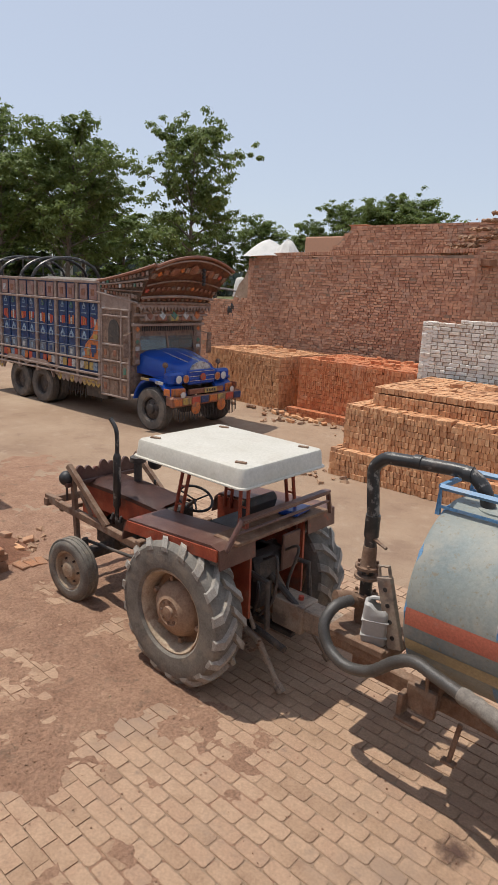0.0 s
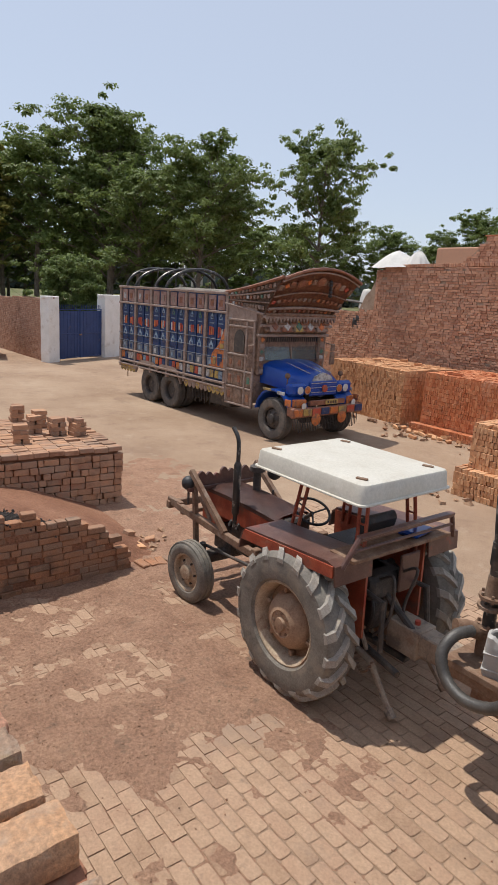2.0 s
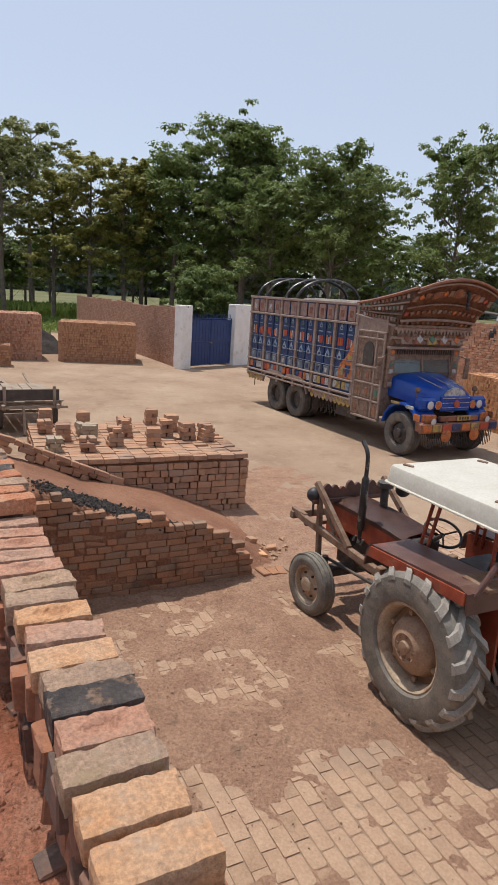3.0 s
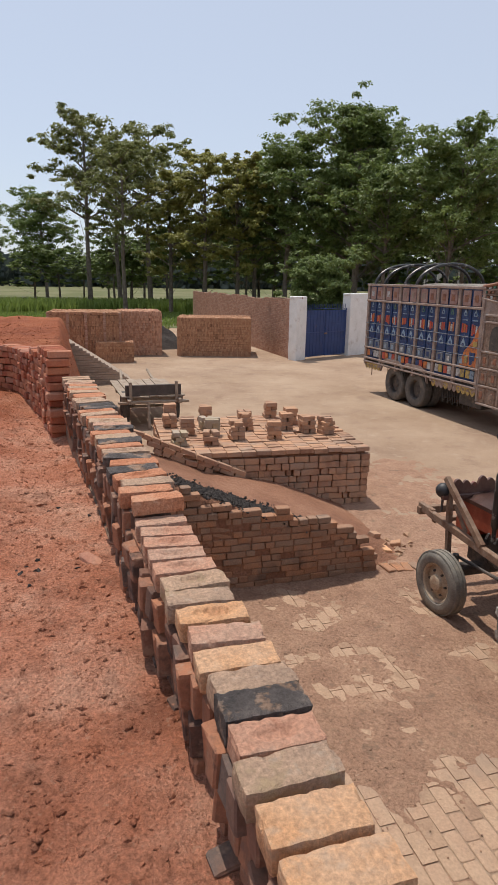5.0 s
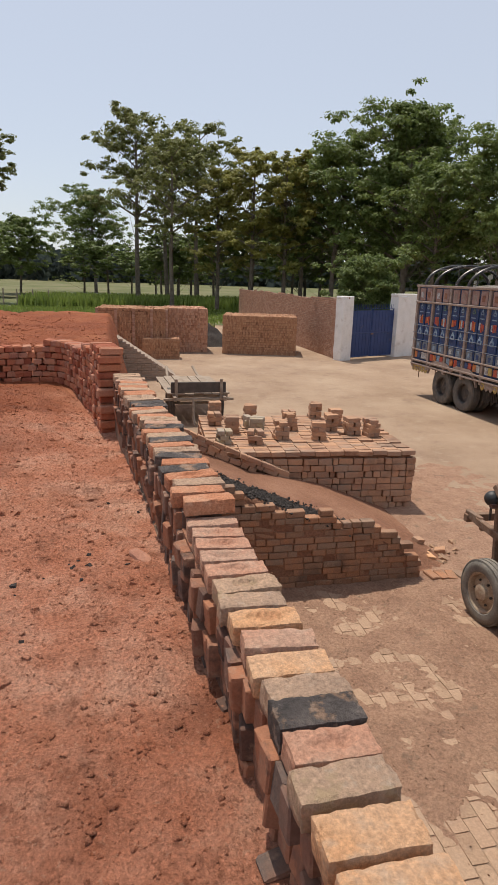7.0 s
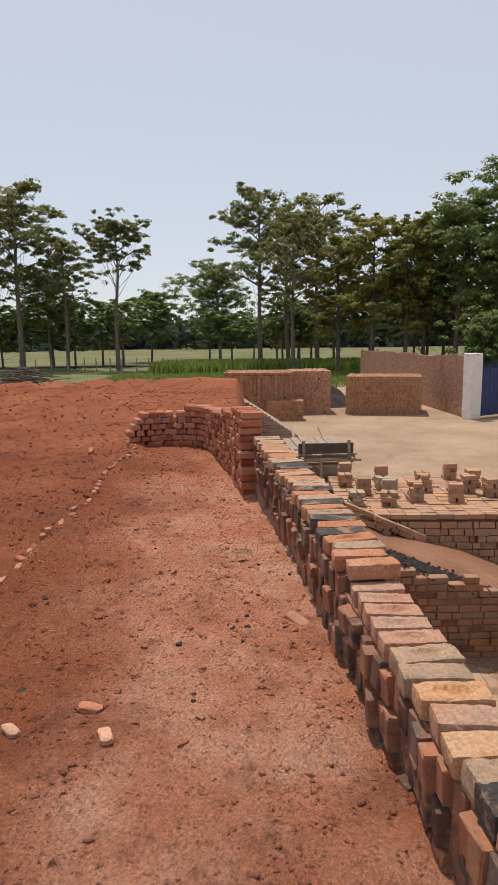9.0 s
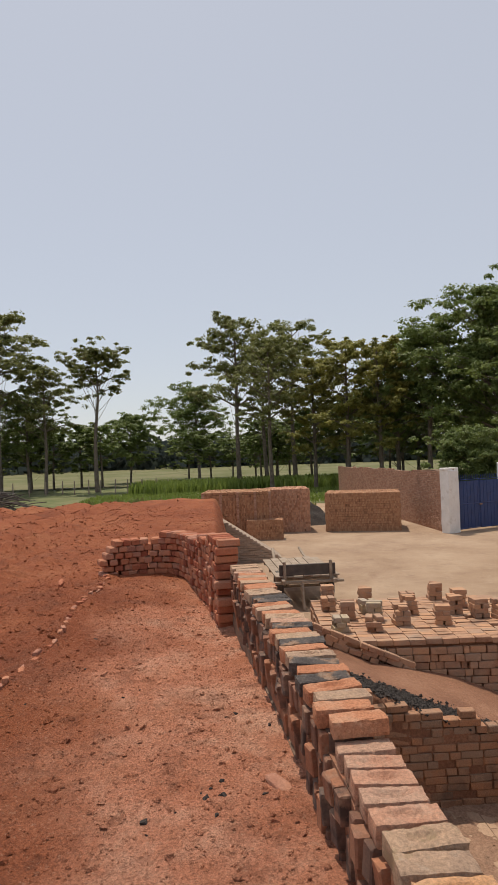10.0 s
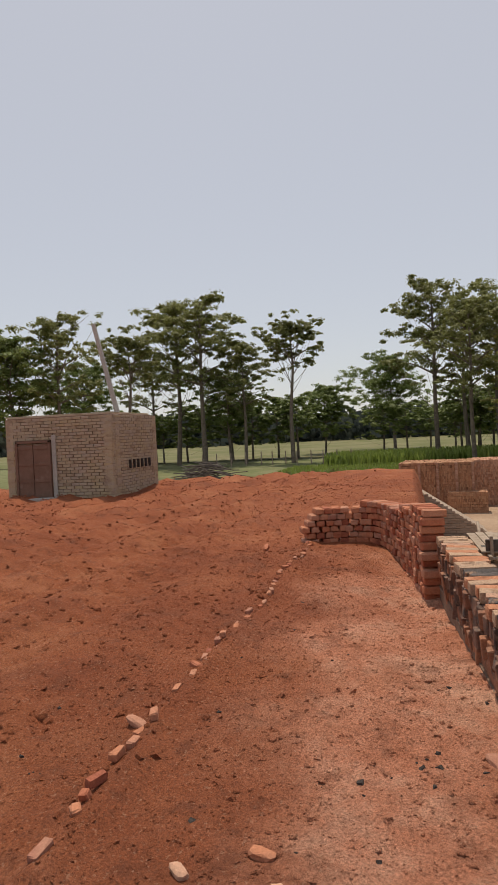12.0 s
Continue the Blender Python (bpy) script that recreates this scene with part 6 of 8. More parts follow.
bm = bmesh.new()
tube(bm, [(-1.02, 0.0, 1.98), (-1.02, 0.0, 2.07), (-1.02, 0, 2.08)], [0.17, 0.17, 0.15], 28)
part("hatch", bm, tank_grey, tanker, "", True)
bm = bmesh.new()
for y in (-0.34, 0.34):
    box(bm, (0.2, y, 0.68), (4.1, 0.09, 0.13), bevel=0.008)
for x in (-1.15, -0.3, 0.6, 1.8):
    box(bm, (x, 0, 0.70), (0.09, 0.9, 0.12), bevel=0.008)
    box(bm, (x, 0.36, 0.84), (0.09, 0.14, 0.2), bevel=0.008)
    box(bm, (x, -0.36, 0.84), (0.09, 0.14, 0.2), bevel=0.008)
part("chassis", bm, rust, tanker, "rusty steel chassis")
bm = bmesh.new()
box(bm, (-2.28, 0.02, 0.62), (1.15, 0.20, 0.20), bevel=0.012)
box(bm, (-2.72, 0.02, 0.605), (0.34, 0.25, 0.27), bevel=0.012)
part("tow_beam", bm, worn_steel, tanker, "heavy dusty tow beam with scraped paint")
bm = bmesh.new()
tube(bm, [(-2.66, 0.02, 0.70), (-2.66, 0.02, 0.76)], 0.014, 8)
tube(bm, [(-2.66, 0.02, 0.74), (-2.66, 0.02, 0.775)], 0.026, 8)
part("tow_pin", bm, red_paint, tanker)
bm = bmesh.new()
tube(bm, [(-2.85, 0.02, 0.56), (-2.98, 0.02, 0.53), (-3.10, 0.02, 0.50)], [0.07, 0.05, 0.05], 10)
part("tow_eye", bm, rust, tanker)
bm = bmesh.new()
box(bm, (-1.85, -0.05, 0.80), (0.55, 0.70, 0.12), bevel=0.01)
box(bm, (-1.85, -0.40, 0.86), (0.56, 0.06, 0.06), bevel=0.008)
part("pump_bed", bm, rust, tanker, "rusty platform under the pump")
for side in (-1, 1):
    small_wheel("trailer_wheel", tanker, pose(0.75, side * 0.72, 0.42, 0, 0, 180 if side < 0 else 0), 0.42, 0.22, 0.24, truck_tyre, rim_dust, 3, "worn trailer tyre")
bm = bmesh.new()
tube(bm, [(-1.96, -0.08, 0.86), (-1.96, -0.08, 1.62)], 0.05, 16)
tube(bm, [(-1.96, -0.08, 1.60), (-1.96, -0.08, 1.78)], 0.060, 16)
tube(bm, bent([(-1.96, -0.08, 1.76), (-1.99, -0.08, 2.06), (-1.985, -0.08, 2.17), (-1.90, -0.08, 2.25), (-1.80, -0.08, 2.265), (-1.36, -0.08, 2.29), (-1.22, -0.08, 2.275), (-1.13, -0.08, 2.20), (-1.09, -0.06, 2.08)], 6), 0.050, 16)
for x in (-1.66, -1.28):
    tube(bm, [(x, -0.08, 2.28), (x + 0.06, -0.08, 2.283)], 0.056, 16)
part("riser_pipe", bm, black_pipe, tanker, "scuffed black filling pipe with two bends", True)
bm = bmesh.new()
for z in (1.08, 1.25, 1.33):
    tube(bm, [(-1.96, -0.08, z), (-1.96, -0.08, z + 0.024)], 0.105, 18)
tube(bm, [(-1.96, -0.08, 0.86), (-1.96, -0.08, 1.1)], 0.075, 14)
tube(bm, [(-1.96, -0.08, 1.35), (-1.96, -0.08, 1.40), (-1.96, -0.08, 1.52)], [0.068, 0.060, 0.055], 16)
tube(bm, [(-1.95, -0.09, 1.60), (-1.78, -0.15, 1.57)], 0.014, 6)
tube(bm, bent([(-1.98, -0.12, 1.04), (-2.05, -0.22, 1.08), (-2.10, -0.30, 1.09)], 5), 0.062, 12)
part("pump", bm, rust, tanker, "rusty pump body with flanges", True)
for k in range(6):
    for z in (1.094, 1.344):
        a = k * math.pi / 3
        bm = bmesh.new()
        tube(bm, [(-1.96 + 0.085 * math.cos(a), -0.08 + 0.085 * math.sin(a), z - 0.03), (-1.96 + 0.085 * math.cos(a), -0.08 + 0.085 * math.sin(a), z + 0.035)], 0.012, 6)
        part("flange_bolt", bm, rust, tanker)
hose_line = bent([(-1.98, -0.26, 1.10), (-2.02, -0.42, 1.09), (-2.03, -0.54, 0.98), (-1.94, -0.59, 0.84), (-1.76, -0.62, 0.78), (-1.55, -0.63, 0.84), (-1.37, -0.64, 1.00), (-1.22, -0.65, 1.08), (-1.01, -0.71, 1.08), (-0.72, -0.80, 1.08), (-0.30, -0.90, 1.06), (0.50, -0.86, 1.00)], 8)
bm = bmesh.new()
tube(bm, hose_line, [0.043 + 0.003 * (k % 2) for k in range(len(hose_line))], 14)
hose = part("hose", bm, hose_grey, tanker, "thick grey ribbed suction hose in a low loop", True)
bm = bmesh.new()
wrap = [p for p in hose_line if p.x > -0.85]
tube(bm, wrap, [0.051 + 0.007 * (k % 2) for k in range(len(wrap))], 14)
part("wrapping", bm, wrapped, hose, "pale cloth wrapped round the hose", True)
bm = bmesh.new()
box(bm, (-1.62, -0.28, 1.14), (0.12, 0.05, 0.56), turn(0, -16, 0), 0.006)
tube(bm, [(-1.74, -0.28, 1.40), (-1.75, -0.28, 1.48), (-1.67, -0.28, 1.50), (-1.65, -0.28, 1.42)], 0.014, 6)
plate = part("slotted_plate", bm, worn_steel, tanker, "leaning steel plate with round holes")
# the plate is solid; black discs on its face give the holes' darkness
for z in (0.96, 1.08, 1.20, 1.32):
    x = -1.62 - (z - 1.14) * 0.28
    part("hole", tube(bmesh.new(), [(x, -0.309, z), (x, -0.300, z)], 0.018, 10), coal, plate, "black disc for the shade in a round hole")
bm = bmesh.new()
box(bm, (-1.20, -0.50, 0.72), (0.22, 0.04, 0.20), bevel=0.006)
box(bm, (-1.24, -0.56, 0.57), (0.20, 0.12, 0.025), bevel=0.006)
box(bm, (-1.32, -0.54, 0.66), (0.04, 0.10, 0.18), bevel=0.006)
tube(bm, [(-1.16, -0.52, 0.80), (-1.16, -0.54, 0.95)], 0.014, 6)
part("step_bracket", bm, rust, tanker)
bm = bmesh.new()
tube(bm, [(-0.90, -0.52, 0.70), (-0.93, -0.56, 0.42)], 0.018, 8)
box(bm, (-0.93, -0.56, 0.41), (0.10, 0.06, 0.02), bevel=0.004)
part("prop_leg", bm, rust, tanker)
jug = thing("plastic_jug", pose(-2.13, 3.99, 0.865, 0, 0, 25), "pale grey cut-open plastic jug on the trailer's pump bed", "jug")
bm = bmesh.new()
loops = []
for z, g in ((0.0, 0.9), (0.015, 1.0), (0.24, 1.0), (0.27, 0.94), (0.29, 0.72)):
    loops.append([bm.verts.new((0.10 * g * c, 0.085 * g * s, z + (0.05 * (c < -0.5) if z > 0.26 else 0))) for c, s in ((math.copysign(abs(math.cos(a)) ** 0.45, math.cos(a)), math.copysign(abs(math.sin(a)) ** 0.45, math.sin(a))) for a in (k * math.pi / 12 + 0.01 for k in range(24)))])
for a, b in zip(loops, loops[1:]):
    for k in range(24):
        bm.faces.new((a[k], a[(k + 1) % 24], b[(k + 1) % 24], b[k]))
bm.faces.new(loops[0][::-1])
part("body", bm, jug_plastic, jug, "", True)
bm = bmesh.new()
tube(bm, bent([(-0.07, 0, 0.30), (-0.04, 0, 0.355), (0.04, 0, 0.35), (0.07, 0, 0.29)], 5), 0.017, 8)
part("handle", bm, jug_plastic, jug, "", True)
bm = bmesh.new()
box(bm, (0, 0, 0.075), (0.207, 0.177, 0.012), bevel=0.004)
box(bm, (0, 0, 0.20), (0.207, 0.177, 0.012), bevel=0.004)
part("rib", bm, jug_plastic, jug)

# ---- painted truck ----
truck = thing("truck", pose(-11.66, 10.72, 0, 0, 0, 2.4), "ornately painted long cargo truck with blue bonnet and carved wooden crown", "truck")
HW = 1.21


def front_of(x0, x1):
    return (x0 + x1) / 2, abs(x1 - x0)


def tbox(name, c, s, mat_, parent=None, rot=None, bevel=0.01, label=""):
    bm = bmesh.new()
    box(bm, c, s, rot, bevel)
    return part(name, bm, mat_, parent or truck, label)


for side in (-1, 1):
    flip = 180 if side < 0 else 0
    small_wheel("front_wheel", truck, pose(0, side * 1.04, 0.52, 0, 0, flip), 0.51, 0.27, 0.28, truck_tyre, greasy, 4, "worn dusty front tyre with a bolted hub", dish=-0.35)
    for x in (-5.72, -4.58):
        small_wheel("rear_wheel", truck, pose(x, side * 1.03, 0.52, 0, 0, flip), 0.51, 0.26, 0.28, truck_tyre, greasy, 4, "dusty twin rear tyre with a sunken rim", dish=0.75)
        small_wheel("inner_wheel", truck, pose(x, side * 0.70, 0.52, 0, 0, flip), 0.51, 0.26, 0.28, truck_tyre, greasy, 4)
bm = bmesh.new()
for y in (-0.42, 0.42):
    box(bm, (-3.4, y, 0.86), (8.2, 0.10, 0.20))
for x in (-5.72, -4.58, 0.0):
    tube(bm, [(x, -0.95, 0.52), (x, 0.95, 0.52)], 0.08, 10)
    tube(bm, [(x, -0.12, 0.52), (x, 0.12, 0.52)], 0.2, 12)
box(bm, (-2.3, -0.75, 0.66), (0.9, 0.5, 0.42), bevel=0.03)
part("chassis", bm, greasy, truck)
bed_x0, bed_x1 = -7.48, -1.80
cx, ln = front_of(bed_x0, bed_x1)
tbox("bed_floor", (cx, 0, 1.02), (ln, 2 * HW - 0.06, 0.12), dark_wood)
tbox("front_board", (bed_x1 - 0.04, 0, 2.2), (0.08, 2 * HW - 0.1, 2.4), painted_board)
rtr = random.Random(5)
accents = [red_paint, orange_paint, yellow_paint, green_paint, pale_paint, panel_blue]


def bed_side(side):
    y = side * HW
    wall = tbox("bed_side", (cx, y - side * 0.05, 2.24), (ln, 0.05, 2.34), panel_blue, label="tall blue panelled bed side with painted motifs")
    n = 6
    for i in range(n + 1):
        x = bed_x0 + 0.05 + (ln - 0.10) * i / n
        tbox("post", (x, y, 2.15), (0.105, 0.085, 2.50), painted_board, wall)
        if i == n:
            break
        w = (ln - 0.10) / n
        tbox("rib", (x + w * 0.5, y - side * 0.004, 2.15), (0.05, 0.05, 1.62), panel_blue, wall, bevel=0.012)
        for k in (0.29, 0.71):
            xp = x + w * k
            tbox("panel", (xp, y - side * 0.018, 2.16), (w * 0.33, 0.026, 1.50), panel_blue, wall, bevel=0.012)
            tbox("rail_panel", (xp, y + side * 0.004, 3.15), (w * 0.33, 0.035, 0.38), faded_rose, wall, bevel=0.015)
            if side > 0:
                continue
            out = y + side * 0.002
            for h_ in range(3):                             # painted word in three strokes over a red ground
                tbox("motif", (xp + (h_ - 1) * w * 0.085, out, 2.40 + rtr.uniform(-0.02, 0.02)), (w * 0.07, 0.014, rtr.uniform(0.16, 0.27)), rtr.choice((orange_paint, red_paint, red_paint, orange_paint, pale_paint)), wall, bevel=0.005)
            for z_, r_, mat_ in ((2.03, 0.085, pale_blue), (2.78, 0.06, rtr.choice((green_paint, pale_blue, pale_blue)))):
                bm = bmesh.new()                            # leaf-shaped motif
                slab(bm, [(xp - r_, z_ - r_), (xp - r_ * 1.1, z_), (xp - r_ * 0.5, z_ + r_ * 0.9), (xp, z_ + r_ * 1.7), (xp + r_ * 0.5, z_ + r_ * 0.9), (xp + r_ * 1.1, z_), (xp + r_, z_ - r_)], "y", out + side * 0.006, out - side * 0.02)
                part("motif", bm, mat_, wall)
                tbox("motif", (xp, out + side * 0.008, z_ - r_ * 0.2), (r_ * 0.9, 0.01, r_ * 0.8), panel_blue, wall, bevel=0.003)
            tbox("motif", (xp, out, 2.62), (w * 0.22, 0.012, 0.03), pale_blue, wall, bevel=0.004)
            tbox("foot_panel", (xp, out + side * 0.004, 1.60), (w * 0.30, 0.02, 0.24), faded_slate, wall, bevel=0.01)
            tbox("motif", (xp, out + side * 0.016, 1.60), (w * 0.12, 0.012, 0.13), rtr.choice((pale_paint, pale_blue, panel_blue)), wall, bevel=0.005)
            tbox("motif", (xp, y + side * 0.026, 3.14), (w * 0.15, 0.012, 0.17), rtr.choice((pale_paint, crown_paint, painted_board)), wall, bevel=0.005)
            for h_ in (-1, 1):
                tbox("base_panel", (xp + h_ * w * 0.09, y + side * 0.004, 1.30), (w * 0.17, 0.03, 0.20), rtr.choice((yellow_paint, pale_paint, red_paint, orange_paint, panel_blue, painted_board, pale_blue)), wall, bevel=0.008)
        if not -6.7 < x < -4.2 and side < 0:
            for k in range(5):
                bm = bmesh.new()
                u0 = x + w * (k + 0.5) / 5
                slab(bm, [(u0 - w / 10.3, 0.98), (u0 - w / 10.5, 0.86), (u0 - w / 19, 0.80), (u0, 0.775), (u0 + w / 19, 0.80), (u0 + w / 10.5, 0.86), (u0 + w / 10.3, 0.98)], "y", y + side * 0.01, y - side * 0.012)
                sc = part("scallop", bm, rtr.choice([yellow_paint, painted_board, yellow_paint]), wall)
                tbox("boss", (u0, y + side * 0.014, 0.90), (w / 12, 0.014, 0.06), painted_board, sc, bevel=0.005)
    for z, s in ((3.40, 0.07), (2.92, 0.06), (1.46, 0.05), (1.12, 0.06), (1.0, 0.05)):
        tbox("rail", (cx, y + side * 0.035, z), (ln + 0.02, 0.06, s), painted_board, wall)
    for z in (2.22, 1.98, 1.76):
        bm = bmesh.new()
        tube(bm, [(bed_x0, y + side * 0.05, z), (bed_x1, y + side * 0.05, z)], 0.009, 6)
        part("guard_bar", bm, faded_slate, wall, "thin steel guard bar")
    bm = bmesh.new()                                            # arched valance over the rear wheels
    arc = [(-6.42, 0.80), (-6.30, 1.04), (-6.05, 1.14), (-5.40, 1.14), (-5.15, 1.02), (-4.9, 1.14), (-4.25, 1.14), (-4.0, 1.04), (-3.88, 0.80)]
    slab(bm, arc + [(u, v + 0.10) for u, v in arc[::-1]], "y", y + side * 0.05, y - side * 0.02)
    part("wheel_arch", bm, painted_board, wall)
    return wall


near_side, far_side = bed_side(-1), bed_side(1)
bm = bmesh.new()                                                # orange and yellow corner sweep on the side
slab(bm, [(bed_x1 - 0.06, 1.50), (bed_x1 - 0.75, 1.50), (bed_x1 - 0.62, 1.85), (bed_x1 - 0.34, 2.10), (bed_x1 - 0.16, 2.45), (bed_x1 - 0.06, 2.62)], "y", -HW - 0.022, -HW + 0.01)
part("corner_sweep", bm, orange_paint, near_side, "orange and yellow painted corner")
for dx, dz, w_, h_, m_ in ((-0.28, 1.75, 0.2, 0.2, panel_blue), (-0.50, 1.66, 0.13, 0.18, yellow_paint), (-0.20, 2.06, 0.16, 0.12, yellow_paint)):
    tbox("motif", (bed_x1 + dx, -HW - 0.03, dz), (w_, 0.012, h_), m_, near_side, bevel=0.004)
tbox("tailgate", (bed_x0 + 0.02, 0, 2.1), (0.06, 2 * HW - 0.08, 2.1), painted_board)
for y in (-0.9, -0.3, 0.3, 0.9):
    tbox("tail_chain", (bed_x0 - 0.05, y, 0.75), (0.03, 0.03, 0.5), rust)
bm = bmesh.new()
for k in range(26):
    x = bed_x1 - 0.2 - k * 0.075
    tube(bm, [(x, -HW + 0.25, 0.72), (x + 0.01, -HW + 0.25, 0.48 - 0.06 * (k % 3))], 0.012, 5)
part("chain_fringe", bm, greasy, truck, "fringe of hanging chains under the bed")
for x, r_ in ((-6.70, 0.040), (-5.55, 0.045), (-4.95, 0.045)):
    bm = bmesh.new()
    arc = [(x + (0.10 * math.sin(a)), -1.12 * math.cos(a), 3.40 + 0.62 * math.sin(a)) for a in (k * math.pi / 20 for k in range(21))]
    tube(bm, arc, r_, 8)
    part("hoop", bm, black_pipe, truck, "dark bent steel hoop over the bed", True)
bm = bmesh.new()
arc = [(-7.25, -1.12 * math.cos(a), 3.40 + 0.62 * math.sin(a)) for a in (k * math.pi / 20 for k in range(21))]
tube(bm, arc, 0.045, 8)
rear_hoop = part("hoop", bm, black_pipe, truck, "rear hoop with upright bars", True)
for y in (-0.7, 0.0, 0.7):
    z = 3.40 + 0.62 * math.sqrt(max(0, 1 - (y / 1.12) ** 2))
    for ends in ([(-7.25, y, 3.38), (-7.25, y, z)], [(-7.25, y, z), (-6.66, y, z)]):
        part("hoop_bar", tube(bmesh.new(), ends, 0.02, 6), black_pipe, rear_hoop, "", True)
bm = bmesh.new()
box(bm, (-3.3, 0, 3.42), (2.9, 2.1, 0.10), bevel=0.04)
bmesh.ops.subdivide_edges(bm, edges=bm.edges[:], cuts=6, use_grid_fill=True)
for v in bm.verts:
    v.co.z += 0.05 * noise.noise(v.co * 2.2)
part("tarpaulin", bm, wrapped, truck, "folded pale tarpaulin over the bed's front", True)

# cab
cab = tbox("cab", (-1.25, 0, 1.72), (1.02, 2 * HW - 0.12, 1.9), carved_wood, label="carved and studded wooden cab")
for side in (-1, 1):
    y = side * (HW - 0.03)
    doorp = tbox("cab_door", (-1.25, y, 1.72), (1.04, 0.07, 2.16), carved_wood, label="carved wooden cab door with small panels")
    for i, x in enumerate((-1.62, -1.25, -0.88)):
        for z, h_ in ((0.88, 0.36), (1.32, 0.34), (1.72, 0.30)):
            tbox("carved_panel", (x, y + side * 0.035, z), (0.27, 0.03, h_), carved_wood, doorp, bevel=0.012)
            tbox("motif", (x, y + side * 0.052, z), (0.11, 0.014, h_ * 0.5), rtr.choice([carved_wood, green_paint, crown_paint, carved_wood]), doorp, bevel=0.005)
    bm = bmesh.new()
    arch_ = [(-1.50, 1.98), (-1.50, 2.30)] + [(-1.30 - 0.20 * math.cos(a), 2.30 + 0.24 * math.sin(a)) for a in (k * math.pi / 8 for k in range(1, 8))] + [(-1.10, 2.30), (-1.10, 1.98)]
    slab(bm, arch_, "y", y + side * 0.04, y + side * 0.055)
    part("door_window", bm, greasy, doorp, "dark arched side window")
    for x in (-1.77, -0.74, -1.02):
        tbox("stile", (x, y + side * 0.04, 1.75), (0.06, 0.05, 2.1), painted_board, doorp)
    for z in (0.66, 1.10, 1.52, 1.92, 2.62, 2.78):
        tbox("door_rail", (-1.25, y + side * 0.04, z), (1.06, 0.05, 0.05), painted_board, doorp)
    tbox("cab_header", (-1.25, y, 2.95), (1.12, 0.10, 0.34), painted_board, label="")
bm = bmesh.new()                                                # front face of the cab, over the windscreen
slab(bm, [(-0.78, 2.42), (-0.66, 2.46), (-0.48, 3.02), (-0.32, 3.30), (-0.32, 3.42), (-0.80, 3.42)], "y", -HW + 0.04, HW - 0.04)
visor = part("cab_front", bm, carved_wood, truck, "carved and mirrored panel over the windscreen")
for i in range(6):
    y = -0.95 + i * 0.38
    for x, z, rr in ((-0.53, 2.62, 62), (-0.50, 2.79, 62)):
        tbox("carved_panel", (x, y, z), (0.04, 0.28, 0.14), rtr.choice([crown_paint, carved_wood, carved_wood]), visor, turn(0, 90 - rr - 65, 0), 0.012)
        tbox("motif", (x + 0.03, y, z + 0.0), (0.03, 0.13, 0.07), rtr.choice([carved_wood, crown_paint, carved_wood, painted_board]), visor, turn(0, 90 - rr - 65, 0), 0.01)
for z, x in ((2.92, -0.42), (2.46, -0.62), (2.70, -0.52)):
    tbox("moulding", (x, 0, z), (0.09, 2 * HW + 0.02, 0.07), painted_board, visor)
for i in range(22):
    bm = bmesh.new()
    y = -HW + 0.06 + i * (2 * HW - 0.1) / 21
    slab(bm, [(y - 0.05, 2.90), (y, 2.80), (y + 0.05, 2.90)], "x", -0.41, -0.37)
    part("pendant", bm, painted_board, visor)
def crown_face_at(y, v):
    """A point of the crown's front, which leans out over the bonnet: y across, v from its foot to its arched edge."""
    bow = 1 - (y / HW) ** 2
    foot, edge = Vector((-0.46, y * 0.97, 2.95)), Vector((0.28 + 0.12 * bow, y * 1.07, 3.84 + 0.28 * bow))
    return foot.lerp(edge, v) + Vector((-0.07 * math.sin(v * math.pi), 0, -0.03 * math.sin(v * math.pi)))


bm = bmesh.new()                                                # crown: a shallow vault that rises to an arch in front
rows_ = []
for i in range(11):
    u = i / 10
    row_ = []
    for k in range(17):
        y = HW * (-1 + k / 8)
        bow = 1 - (y / HW) ** 2
        row_.append(bm.verts.new((-1.92 + (2.20 + 0.12 * bow) * u, y * (1.0 + 0.07 * u), 3.44 + 0.40 * u ** 1.25 + bow * (0.15 + 0.13 * u) + 0.01)))
    rows_.append(row_)
for a, b in zip(rows_, rows_[1:]):
    for k in range(16):
        bm.faces.new((a[k], a[k + 1], b[k + 1], b[k]))
bmesh.ops.solidify(bm, geom=bm.faces[:], thickness=0.05)
bmesh.ops.recalc_face_normals(bm, faces=bm.faces)
crown = part("crown", bm, carved_wood, truck, "high carved wooden crown leaning out over the cab", True)
